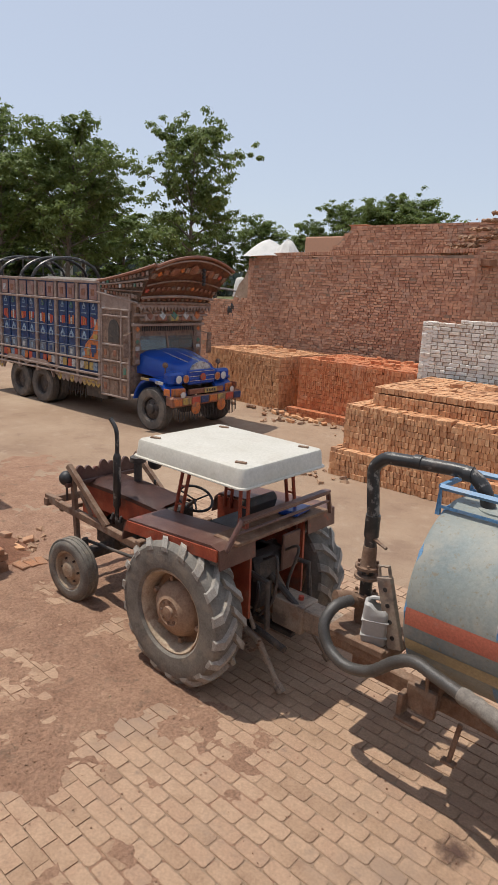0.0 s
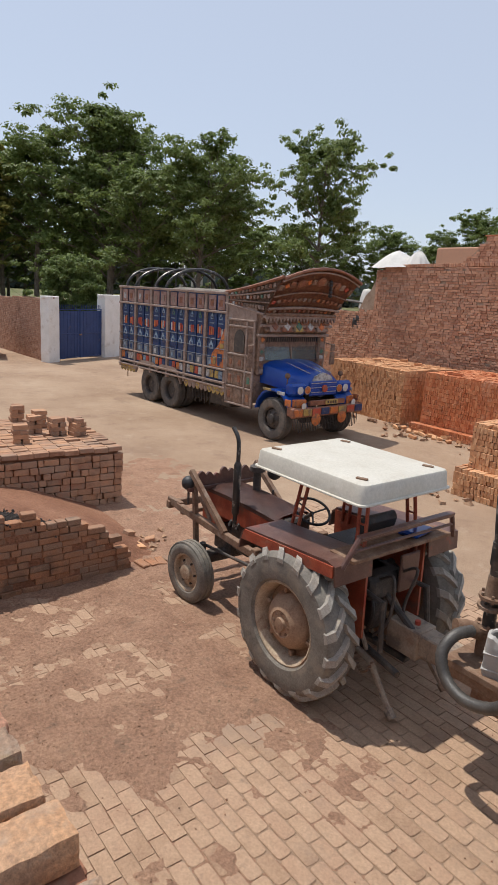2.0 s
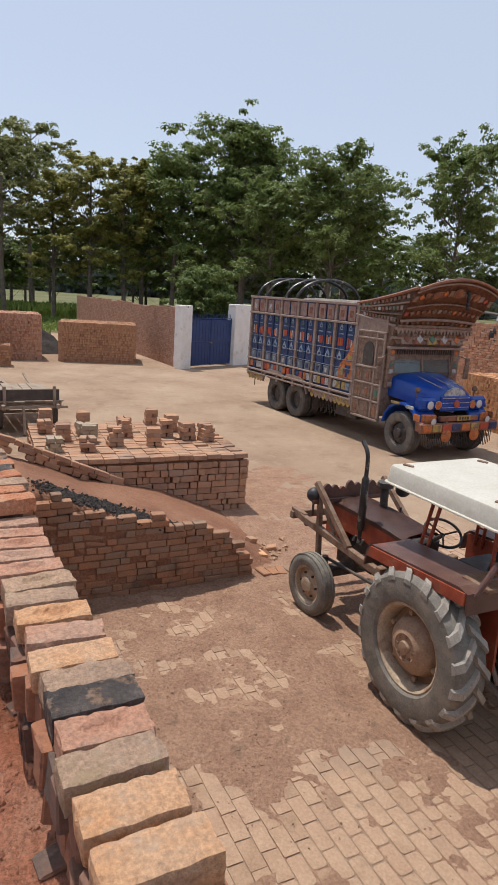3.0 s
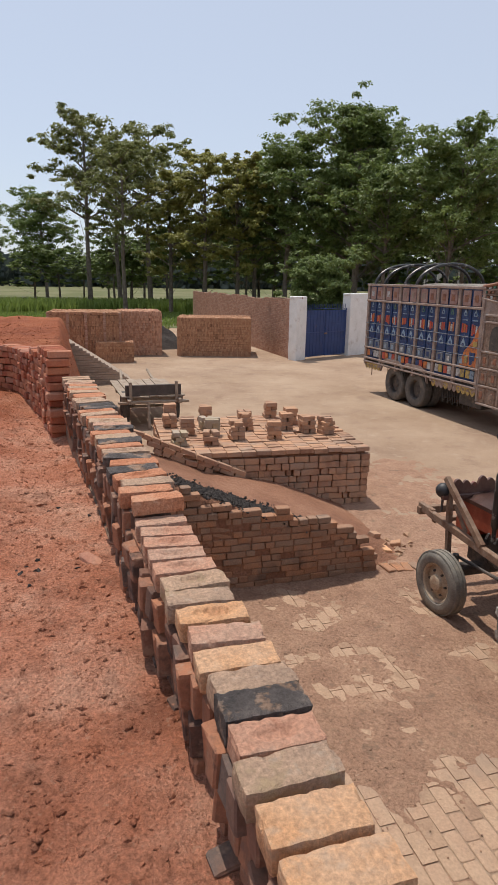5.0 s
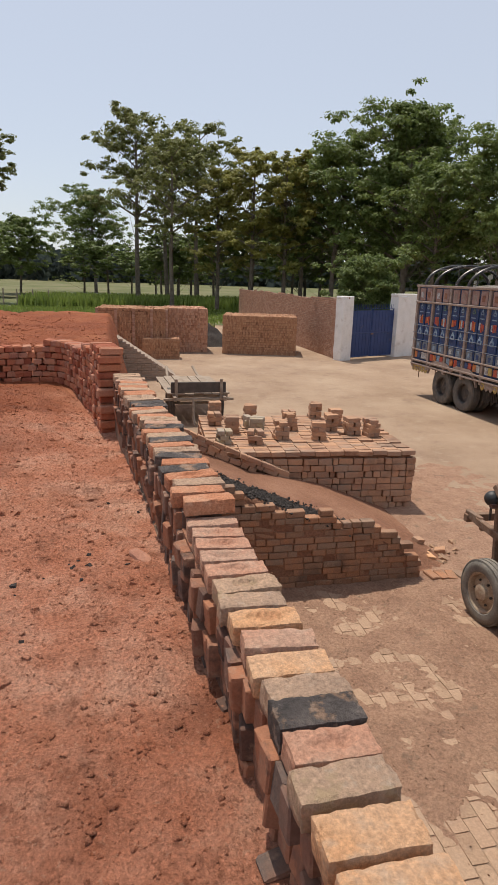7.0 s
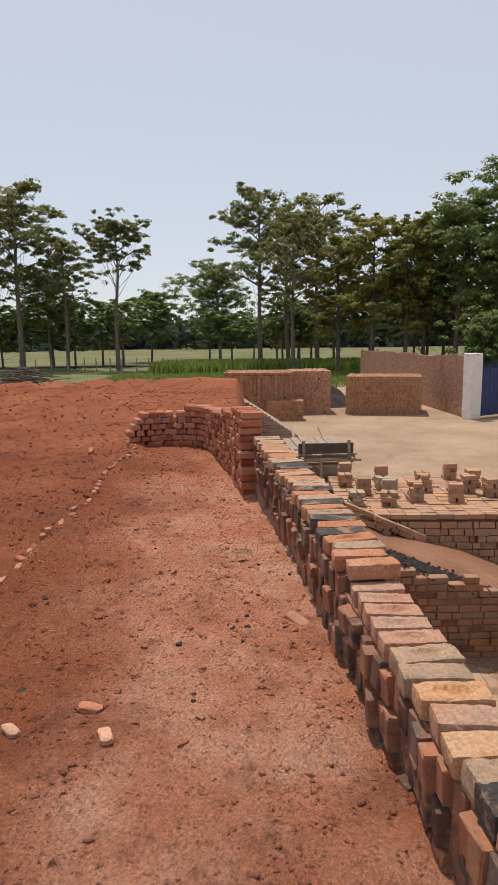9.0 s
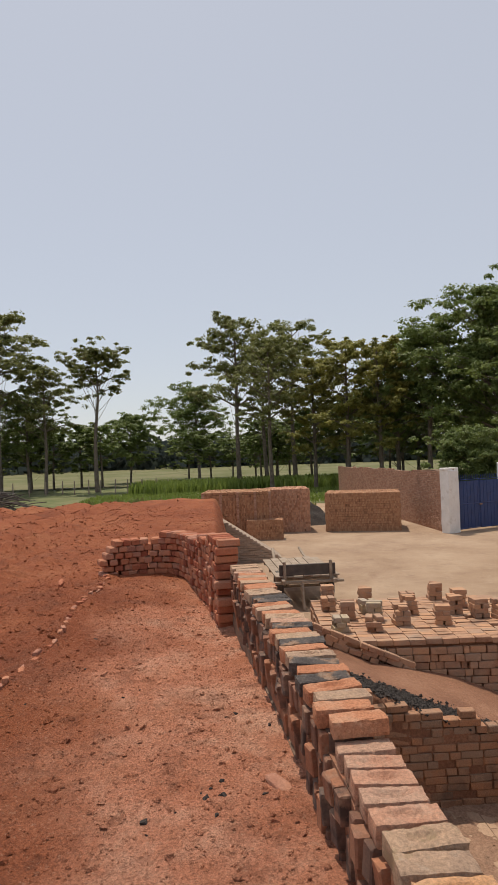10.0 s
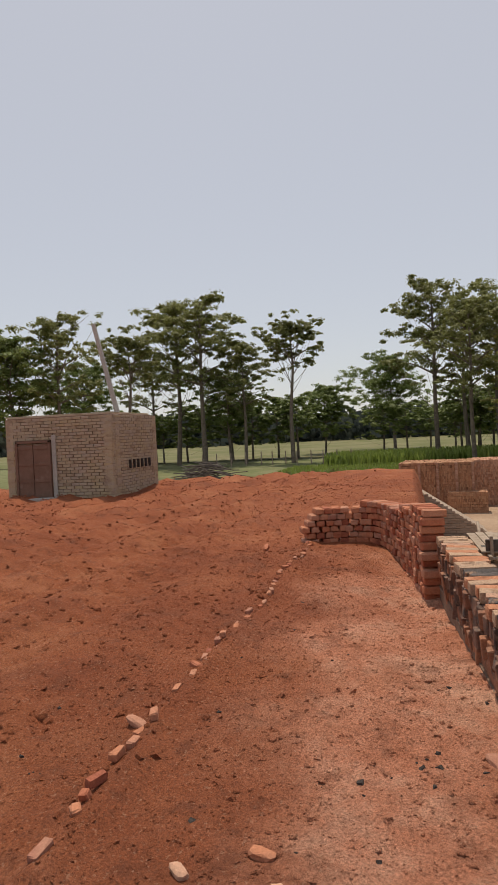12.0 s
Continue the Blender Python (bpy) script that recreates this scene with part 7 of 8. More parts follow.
for side in (-1, 1):                                            # flaring sides
    bm = bmesh.new()
    grid_ = []
    for i in range(9):
        u = i / 8
        low_, top_ = Vector((-1.92 + 1.46 * u, side * HW * (1 - 0.03 * u), 3.16 - 0.21 * u)), Vector((-1.92 + 2.20 * u, side * HW * (1 + 0.07 * u), 3.44 + 0.40 * u ** 1.25))
        grid_.append([bm.verts.new(low_.lerp(top_, v) - Vector((0.07 * u, 0, 0.03 * u)) * math.sin(v * math.pi)) for v in (0, 0.25, 0.5, 0.75, 1)])
    for a, b in zip(grid_, grid_[1:]):
        for k in range(4):
            bm.faces.new((a[k], a[k + 1], b[k + 1], b[k]))
    bmesh.ops.solidify(bm, geom=bm.faces[:], thickness=0.04)
    bmesh.ops.recalc_face_normals(bm, faces=bm.faces)
    cheek = part("crown_side", bm, carved_wood, crown, "carved side of the crown with painted strips", True)
    for v, r_, mat_ in ((0.02, 0.035, painted_board), (0.36, 0.018, carved_wood), (0.68, 0.022, painted_board), (1.0, 0.04, crown_paint)):
        bm = bmesh.new()
        pts_ = []
        for i in range(9):
            u = i / 8
            low_, top_ = Vector((-1.92 + 1.46 * u, side * (HW * (1 - 0.03 * u) + 0.02), 3.16 - 0.21 * u)), Vector((-1.92 + 2.20 * u, side * (HW * (1 + 0.07 * u) + 0.02), 3.44 + 0.40 * u ** 1.25))
            pts_.append(low_.lerp(top_, v) - Vector((0.07 * u, 0, 0.03 * u)) * math.sin(v * math.pi))
        tube(bm, pts_, r_, 6)
        part("moulding", bm, mat_, cheek, "", True)
    for i in range(13):
        u = (i + 0.7) / 14
        for v in (0.18, 0.52, 0.84):
            if 3.44 + 0.40 * u - 3.16 + 0.21 * u < 0.34 and v != 0.52:
                continue
            low_, top_ = Vector((-1.92 + 1.46 * u, side * (HW + 0.012), 3.16 - 0.21 * u)), Vector((-1.92 + 2.20 * u, side * (HW * (1 + 0.07 * u) + 0.015), 3.44 + 0.40 * u ** 1.25))
            tbox("crown_tile", low_.lerp(top_, v), (0.085, 0.03, 0.06 + 0.04 * u), rtr.choice([carved_wood, carved_wood, green_paint, painted_board, crown_paint, crown_paint, pale_paint]), cheek, bevel=0.008)
bm = bmesh.new()                                                # painted front
face_ = [[bm.verts.new(crown_face_at(HW * (-1 + k / 8), v / 8)) for v in range(9)] for k in range(17)]
for a, b in zip(face_, face_[1:]):
    for k in range(8):
        bm.faces.new((a[k], a[k + 1], b[k + 1], b[k]))
bmesh.ops.solidify(bm, geom=bm.faces[:], thickness=0.03)
bmesh.ops.recalc_face_normals(bm, faces=bm.faces)
front_ = part("crown_face", bm, crown_paint, crown, "red-brown carved and painted face under the arch", True)
OUT = Vector((0.04, 0, -0.03))
for v, r_, mat_ in ((1.0, 0.035, crown_paint), (0.93, 0.022, painted_board), (0.55, 0.02, carved_wood), (0.22, 0.035, painted_board), (0.06, 0.045, carved_wood), (0.0, 0.05, painted_board)):
    bm = bmesh.new()
    tube(bm, [crown_face_at(HW * (-1 + k / 8), v) + OUT for k in range(17)], r_, 6)
    part("moulding", bm, mat_, front_, "", True)
for i in range(15):                                             # carved leaves and diamonds in three bands
    y = HW * (-0.93 + 1.86 * i / 14)
    for v, s_ in ((0.13, 0.075), (0.38, 0.10), (0.74, 0.11 if i % 2 else 0.15)):
        tbox("carving", crown_face_at(y, v) + OUT * 0.5, (0.035, s_, s_), rtr.choice([carved_wood, crown_paint, orange_paint, crown_paint, carved_wood, painted_board, red_paint]), front_, turn(0, 38, 0) @ turn(45 * (i % 2), 0, 0), 0.012)
for y, v, s in ((-0.60, 0.74, 0.20), (0.0, 0.76, 0.26), (0.60, 0.74, 0.20)):
    disc_m = Matrix.Translation(crown_face_at(y, v) + OUT) @ Euler((0, radians(38), 0)).to_matrix().to_4x4() @ pose(0, 0, 0, 0, 0, -90)
    med = part("medallion", lathe(bmesh.new(), [(s * 0.5, -0.02), (s * 0.5, 0.015), (s * 0.36, 0.02), (s * 0.34, 0.03), (0, 0.035)], n=20), crown_paint, front_, "painted round medallion", True)
    med.matrix_basis = disc_m
bm = bmesh.new()
for k in range(5):
    bmesh.ops.create_uvsphere(bm, u_segments=10, v_segments=7, radius=0.05, matrix=pose(0.22, 0.30, 3.80 - k * 0.08))
part("tassel", bm, black_vinyl, truck, "hanging black and white tassel", True)
# windscreen, bonnet, lamps
tbox("windscreen", (-0.74, 0, 2.12), (0.02, 1.80, 0.56), glass, rot=turn(0, -12, 0), bevel=0.0, label="split windscreen with dark beads")
tbox("cab_interior", (-1.0, 0, 2.1), (0.3, 1.8, 0.6), greasy)
for side in (-1, 1):
    column = tbox("cab_column", (-0.70, side * 1.04, 1.98), (0.12, 0.22, 1.0), carved_wood, bevel=0.03, label="carved column beside the windscreen")
    for k in range(6):
        tbox("motif", (-0.632, side * 1.04, 1.58 + k * 0.155), (0.02, 0.13 - 0.03 * (k % 2), 0.10), (painted_board, crown_paint, pale_paint, green_paint, painted_board, orange_paint)[k], column, turn(45 * (k % 2), 0, 0), 0.008)
for k, mat_ in enumerate((painted_board, crown_paint, yellow_paint, crown_paint, painted_board)):
    tbox("front_panel", (-0.50, -0.80 + k * 0.40, 2.70), (0.05, 0.32, 0.30), mat_, visor, turn(0, -16, 0), 0.02)
    tbox("motif", (-0.465, -0.80 + k * 0.40, 2.69), (0.03, 0.16, 0.16), (crown_paint, pale_paint, green_paint, pale_paint, orange_paint)[k], visor, turn(0, -16, 0) @ turn(45, 0, 0), 0.012)
for y in (-0.93, 0.0, 0.93):
    tbox("windscreen_pillar", (-0.73, y, 2.12), (0.06, 0.06, 0.60), carved_wood, rot=turn(0, -12, 0))
bm = bmesh.new()
for k in range(24):
    tube(bm, [(-0.66, -0.86 + k * 0.075, 2.42), (-0.67, -0.86 + k * 0.075, 2.30)], 0.018, 5)
part("bead_fringe", bm, black_vinyl, truck)
bm = bmesh.new()                                                # bonnet
rows_ = []
for x, w_, z0, z1 in ((-0.85, 0.98, 1.30, 1.86), (-0.55, 0.92, 1.28, 1.84), (-0.15, 0.80, 1.22, 1.76), (0.20, 0.68, 1.18, 1.66), (0.42, 0.58, 1.15, 1.56), (0.50, 0.52, 1.15, 1.46)):
    rows_.append([bm.verts.new((x, w_ * c, z0 + (z1 - z0) * h_)) for c, h_ in ((-1, 0), (-1, 0.55), (-0.93, 0.78), (-0.7, 0.93), (-0.35, 1.0), (0, 1.03), (0.35, 1.0), (0.7, 0.93), (0.93, 0.78), (1, 0.55), (1, 0))])
for a, b in zip(rows_, rows_[1:]):
    for k in range(10):
        bm.faces.new((a[k], a[k + 1], b[k + 1], b[k]))
bm.faces.new(rows_[-1])
bm.faces.new(rows_[0][::-1])
bmesh.ops.recalc_face_normals(bm, faces=bm.faces)
bonnet = part("bonnet", bm, truck_blue, truck, "glossy blue rounded bonnet", True)
for y in (-0.36, 0.0, 0.36):
    tbox("bonnet_strip", (-0.15, y, 1.77 - abs(y) * 0.06), (1.15, 0.025, 0.02), pale_paint, bonnet, turn(0, 10.5, 0), 0.004)
for side in (-1, 1):                                            # rounded front mudguards
    bm = bmesh.new()
    arc = [(0.0 + 0.66 * math.cos(a), 0.60 + 0.66 * math.sin(a)) for a in (radians(d) for d in (172, 150, 128, 106, 84, 62, 40, 18))]
    inner = [(0.0 + 0.60 * math.cos(a), 0.60 + 0.60 * math.sin(a)) for a in (radians(d) for d in (18, 40, 62, 84, 106, 128, 150, 172))]
    slab(bm, arc + inner, "y", side * 0.52, side * 1.17)
    bmesh.ops.bevel(bm, geom=[e for e in bm.edges if e.calc_length() > 0.1], offset=0.02, segments=2, affect="EDGES")
    guard = part("mudguard", bm, truck_blue, truck, "blue rounded mudguard with orange painted nose", True)
    tbox("nose_panel", (0.64, side * 0.88, 0.98), (0.06, 0.36, 0.20), orange_paint, guard, turn(0, 0, side * 18), 0.02)
    tbox("motif", (0.56, side * 1.175, 1.00), (0.20, 0.02, 0.16), orange_paint, guard, bevel=0.006)
    tbox("motif", (0.30, side * 1.175, 1.19), (0.26, 0.02, 0.08), pale_paint, guard, bevel=0.006)
    tbox("motif", (-0.20, side * 1.175, 1.22), (0.3, 0.02, 0.06), yellow_paint, guard, bevel=0.006)
    tbox("filler_panel", (0.40, side * 0.80, 1.28), (0.24, 0.52, 0.30), truck_blue, guard, bevel=0.06)
    lamp("headlamp", truck, (0.54, side * 0.78, 1.27), 0.105, (1, 0, 0), truck_blue, lamp_glass)
    lamp("side_lamp", truck, (0.55, side * 0.55, 1.27), 0.095, (1, 0, 0), chrome, orange_paint)
    lamp("fog_lamp", truck, (0.78, side * 0.86, 0.94), 0.075, (1, 0, 0), chrome, lamp_glass)
    bm = bmesh.new()
    bmesh.ops.create_uvsphere(bm, u_segments=12, v_segments=8, radius=0.07, matrix=pose(0.22, side * 0.92, 1.58))
    tube(bm, [(0.22, side * 0.92, 1.3), (0.22, side * 0.92, 1.54)], 0.014, 6)
    part("marker_lamp", bm, rust, truck, "", True)
    bm = bmesh.new()
    tube(bm, [(-0.72, side * 1.12, 2.3), (-0.6, side * 1.42, 2.2), (-0.6, side * 1.42, 1.72)], 0.018, 6)
    box(bm, (-0.6, side * 1.43, 1.86), (0.05, 0.18, 0.34), bevel=0.02)
    box(bm, (-0.6, side * 1.43, 2.14), (0.05, 0.16, 0.20), bevel=0.02)
    part("mirror", bm, carved_wood, truck, "ornate mirror on an arm")
grille = tbox("grille", (0.525, 0, 1.29), (0.06, 0.92, 0.36), truck_blue, label="blue grille with silver star badge shape", bevel=0.02)
for k in range(6):
    tbox("grille_bar", (0.56, 0, 1.15 + k * 0.055), (0.02, 0.86, 0.016), pale_paint if k % 2 else truck_blue, grille, bevel=0.003)
bm = bmesh.new()
lathe(bm, [(0.0, 0.0), (0.09, 0.0), (0.09, 0.03), (0.0, 0.04)], pose(0.57, 0, 1.29, 0, 0, -90), 12)
part("badge", bm, red_paint, grille)
bm = bmesh.new()
slab(bm, [(-0.34, 1.47), (-0.26, 1.58), (-0.1, 1.64), (0.0, 1.67), (0.1, 1.64), (0.26, 1.58), (0.34, 1.47)], "x", 0.46, 0.52)
part("bonnet_plate", bm, pale_paint, bonnet, "silver scalloped plate on the bonnet's nose")
bumper = tbox("bumper", (0.74, 0, 0.78), (0.12, 2 * HW, 0.22), crown_paint, label="painted orange and yellow front bumper", bevel=0.02)
for k in range(8):
    y = -1.05 + k * 0.30
    tbox("bumper_panel", (0.81, y, 0.79), (0.02, 0.26, 0.16), [orange_paint, yellow_paint, red_paint, panel_blue][k % 4], bumper, bevel=0.006)
tbox("upper_bumper", (0.70, 0, 0.98), (0.08, 1.2, 0.12), crown_paint, bumper)
tbox("number_plate", (0.76, 0.1, 0.99), (0.02, 0.42, 0.12), yellow_paint, bumper, bevel=0.004)
for k in range(4):
    tbox("plate_mark", (0.773, -0.03 + k * 0.085, 0.99), (0.006, 0.045, 0.06), greasy, bumper, bevel=0.0)
for side in (-1, 1):
    tbox("bumper_wing", (0.66, side * 1.14, 0.80), (0.26, 0.07, 0.22), crown_paint, bumper, bevel=0.02)
bm = bmesh.new()
for k in range(40):
    y = -1.1 + k * 0.056
    tube(bm, [(0.74, y, 0.68), (0.74, y + 0.01, 0.40 - 0.10 * abs(math.sin(k * 0.4)))], 0.010, 5)
part("chain_curtain", bm, greasy, truck, "curtain of thin chains below the bumper")
for y in (-0.45, 0.45):
    disc_m = pose(0.80, y, 0.60, 0, 0, -90)
    plate_ = part("hub_plate", lathe(bmesh.new(), [(0.0, 0.0), (0.15, 0.0), (0.15, 0.02), (0.10, 0.04), (0.0, 0.05)], n=18), orange_paint, bumper, "", True)
    plate_.matrix_basis = disc_m

# ---- flat cart, rope cot and loose things in the yard ----
cart = thing("flat_cart", pose(-16.6, 1.72, 0, 0, 0, 2), "weathered wooden flat cart with black end board and two wheels", "cart")
for k in range(7):
    bm = bmesh.new()
    box(bm, (0.05, -0.66 + k * 0.22, 0.74 + 0.006 * (k % 2)), (2.7, 0.205, 0.035), turn(0, 0.6 * (k % 3 - 1), 0.3 * (k % 2)), 0.006)
    part("plank", bm, dry_wood, cart)
bm = bmesh.new()
for y in (-0.6, 0.6):
    box(bm, (0.1, y, 0.66), (3.1, 0.08, 0.10), bevel=0.01)
for x in (-1.1, 0.0, 1.2):
    box(bm, (x, 0, 0.67), (0.09, 1.5, 0.09), bevel=0.01)
tube(bm, [(0.75, -0.6, 0.40), (0.75, 0.6, 0.40)], 0.035, 8)
box(bm, (0.75, -0.42, 0.53), (0.5, 0.06, 0.18), bevel=0.01)
box(bm, (0.75, 0.42, 0.53), (0.5, 0.06, 0.18), bevel=0.01)
part("frame", bm, dry_wood, cart)
bm = bmesh.new()
box(bm, (1.36, 0, 0.90), (0.05, 1.34, 0.26), bevel=0.01)
part("end_board", bm, dark_wood, cart, "black tarred end board")
for y in (-0.55, 0.55):
    bm = bmesh.new()
    box(bm, (1.41, y, 0.88), (0.06, 0.07, 0.46), bevel=0.01)
    part("stake", bm, dry_wood, cart)
    small_wheel("wheel", cart, pose(0.75, y * 1.12, 0.39, 0, 0, 0 if y > 0 else 180), 0.39, 0.16, 0.22, truck_tyre, greasy, 3, "worn black cart tyre")
bm = bmesh.new()
tube(bm, [(1.46, -0.15, 0.64), (1.62, -0.15, 0.02)], 0.035, 8)
box(bm, (1.42, 0, 0.62), (0.10, 1.7, 0.06), bevel=0.01)
part("prop", bm, dry_wood, cart)
bm = bmesh.new()
for y in (-0.45, 0.45):
    tube(bm, [(-1.2, y, 0.72), (-1.7, y * 0.9, 0.84), (-2.0, y * 0.85, 0.92)], 0.04, 8)
part("shaft", bm, dry_wood, cart)
cot = thing("rope_cot", pose(-16.3, 0.28, 0, 0, 0, 2), "low dark rope-strung cot beside the cart", "cot")
for x in (-0.75, 0.75):
    for y in (-0.38, 0.38):
        bm = bmesh.new()
        tube(bm, [(x, y, 0.0), (x, y, 0.20), (x, y, 0.52), (x, y, 0.56)], [0.035, 0.03, 0.04, 0.02], 8)
        part("leg", bm, dark_wood, cot)
bm = bmesh.new()
for y in (-0.38, 0.38):
    tube(bm, [(-0.78, y, 0.48), (0.78, y, 0.48)], 0.03, 8)
for x in (-0.76, 0.76):
    tube(bm, [(x, -0.38, 0.48), (x, 0.38, 0.48)], 0.03, 8)
part("frame", bm, dark_wood, cot)
bm = bmesh.new()
for k in range(15):
    tube(bm, [(-0.7 + k * 0.1, -0.37, 0.49), (-0.7 + k * 0.1, 0.37, 0.49)], 0.007, 4)
part("rope", bm, dry_wood, cot)

# second, grey ramp farther along the platform
bm = bmesh.new()
slab(bm, [(-1.6, 0), (1.9, 0), (1.9, 0.10), (-0.1, 1.42), (-1.6, 1.42)], "x", -23.2, -21.9)
grey_ramp = tagged(part("ramp_far", bm, GREYBRICK[1]), "grey earth ramp with a brick face farther along", "ramp", kind="structure")
lay(grey_ramp, turned(course_wall(3.45, 2.2, "stretcher", seed=9, top=lambda x: 1.42 if x < 1.5 else 1.42 - 0.68 * (x - 1.5)), pose(-21.84, -1.55, 0, 0, 0, 90)), GREYBRICK, (-21.8, 0.5, 1), 120)

# little piles of bricks on the low stack
rb = random.Random(15)
for x, y, n in ((-10.05, 4.05, 5), (-10.5, 3.45, 4), (-9.9, 3.05, 5), (-10.6, 2.75, 4), (-10.0, 2.45, 4), (-10.8, 2.1, 3), (-9.75, 1.95, 3), (-10.45, 1.7, 4), (-11.2, 2.9, 3), (-11.1, 1.5, 3), (-9.8, 1.45, 3), (-10.9, 3.7, 5), (-11.4, 2.2, 5), (-11.5, 3.5, 4), (-10.2, 3.75, 4), (-11.7, 1.6, 5), (-10.3, 2.1, 4)):
    pile = tagged(new("brick_pile"), "small pile of loose whole and half bricks", "brick pile", "brick piles")
    pile.matrix_basis = pose(x, y, 0.955, 0, 0, rb.uniform(-12, 12) + 86)
    items = []
    for k in range(2 * min(n, 4)):
        level, way = k // 2, (k // 2) % 2
        off = (k % 2) * 0.122 - 0.061
        c_ = (off, 0.0) if way == 0 else (0.0, off)
        short = rb.choice((1, 1, 1, 0.6))
        items.append(((c_[0] + rb.gauss(0, 0.008), c_[1] + rb.gauss(0, 0.008), BH * (level + 0.5)), (BW, BL * short, BH) if way == 0 else (BL * short, BW, BH), rb.gauss(0, 0.08), 0.0))
    lay(pile, items, (HUTBRICK if rb.random() < 0.15 else MUDDY))

# coal on the ramp, rubble by the stacks, stones on the soil
def heap(name, spots, size, mat_, label, category, seed, squash=0.7, rounded=False):
    """Angular lumps over the given spots (x, y, z, spread, count), one mesh past counting."""
    rng = random.Random(seed)
    v, f = [], []
    shape = [(1, 0, -0.3), (-0.3, 0.9, -0.4), (-0.5, -0.8, -0.3), (0.2, 0.1, 0.9), (-0.8, 0.1, 0.4), (0.6, 0.6, 0.4)]
    tri = [(0, 1, 5), (1, 4, 5), (4, 3, 5), (3, 0, 5), (0, 3, 2), (3, 4, 2), (4, 1, 2), (0, 2, 1)]
    for x, y, z, spread_, count in spots:
        for _ in range(count):
            p = (x + rng.gauss(0, spread_), y + rng.gauss(0, spread_), z(x, y) if callable(z) else z)
            if callable(z):
                p = (p[0], p[1], z(p[0], p[1]))
            s = size * rng.uniform(0.4, 1.5) ** 1.5
            r = np.array(Euler((rng.uniform(0, 6), rng.uniform(0, 6), rng.uniform(0, 6))).to_matrix())
            k = len(v)
            q = np.array(shape) * s * np.random.uniform(0.75, 1.25, (6, 1)) @ r.T
            q[:, 2] = q[:, 2] * squash - (0.08 * s if rounded else 0)
            v += (q + np.array(p)).tolist()
            f += [tuple(k + i for i in t) for t in tri]
    ob = raw(name, v, f, mat_)
    if rounded:
        ob.data.polygons.foreach_set("use_smooth", [True] * len(f))
    return tagged(ob, label, category, kind="stuff")


heap("coal_spill", [(-7.05, 1.0 + 0.13 * k, lambda x, y: ramp_top(y) + 0.012, 0.12, 260) for k in range(13)], 0.017, coal, "black crushed coal along the ramp's edge", "coal", 1)
heap("brick_rubble", [(-11.3, 13.9, 0.06, 0.35, 40), (-10.5, 13.4, 0.03, 0.35, 25), (-7.3, 3.9, 0.02, 0.25, 25), (-8.6, 14.0, 0.03, 0.4, 20), (-6.9, 9.7, 0.02, 0.5, 25)], 0.06, rubble, "broken brick scattered on the ground", "rubble", 2)
heap("kiln_rubble", [(-8.75 + 0.3 * k, 18.45, 4.74 + 0.11 * min(k, 5) * (j % 3), 0.16, 22) for k in range(7) for j in range(6)], 0.062, rubble, "heap of broken bricks on the kiln wall", "rubble", 3)
heap("soil_clods", [(-6.0, 1.6, soil_height, 1.0, 2200), (-5.0, 2.6, soil_height, 1.2, 2200), (-3.6, 1.2, soil_height, 0.6, 900), (-7.4, 3.6, soil_height, 0.5, 120)], 0.008, loose_soil, "small clods and crumbs on the yard soil", "clods", 4, rounded=True)
near_clods = [(-0.2 - 0.45 * i, -0.05 - 0.42 * j, lambda x, y: mound_height(x, y), 0.26, 150) for i in range(19) for j in range(8)]
heap("earth_clods", near_clods, 0.0066, red_earth, "small clods and crumbs of red earth", "clods", 5, 0.7)
heap("earth_lumps", [(-3 - 1.0 * i, -0.8 - 0.9 * j, mound_height, 0.6, 45) for i in range(18) for j in range(14)], 0.018, red_earth, "larger lumps of turned red earth", "clods", 6, 0.7)
heap("earth_clumps", [(-3.5 - 1.1 * i, -2.2 - 0.575 * j, mound_height, 0.35, 9) for i in range(18) for j in range(19)], 0.027, red_earth, "lumps turned up along the furrows", "clods", 11, 0.75, True)
heap("path_crumbs", [(-0.3 - 0.3 * i, line_y(-0.3 - 0.3 * i) - 0.28 - 0.24 * j * j, mound_height, 0.16, 14) for i in range(24) for j in range(3)], 0.013, red_earth, "crumbled lumps of pale red earth beside the parapet", "clods", 12, 0.85, True)
heap("dark_lumps", [(-3.2, -0.30, mound_height, 0.20, 12), (-2.6, -1.2, mound_height, 0.5, 10), (-2.9, -2.6, mound_height, 0.4, 20), (-4.5, -0.9, mound_height, 0.6, 14)], 0.014, coal, "bits of black cinder on the earth", "cinders", 7)
heap("paving_grit", [(-1.2 - 0.8 * i, 1.2 + 0.8 * j, 0.009, 0.5, 18) for i in range(6) for j in range(6)], 0.006, loose_soil, "grit on the brick paving", "grit", 8)
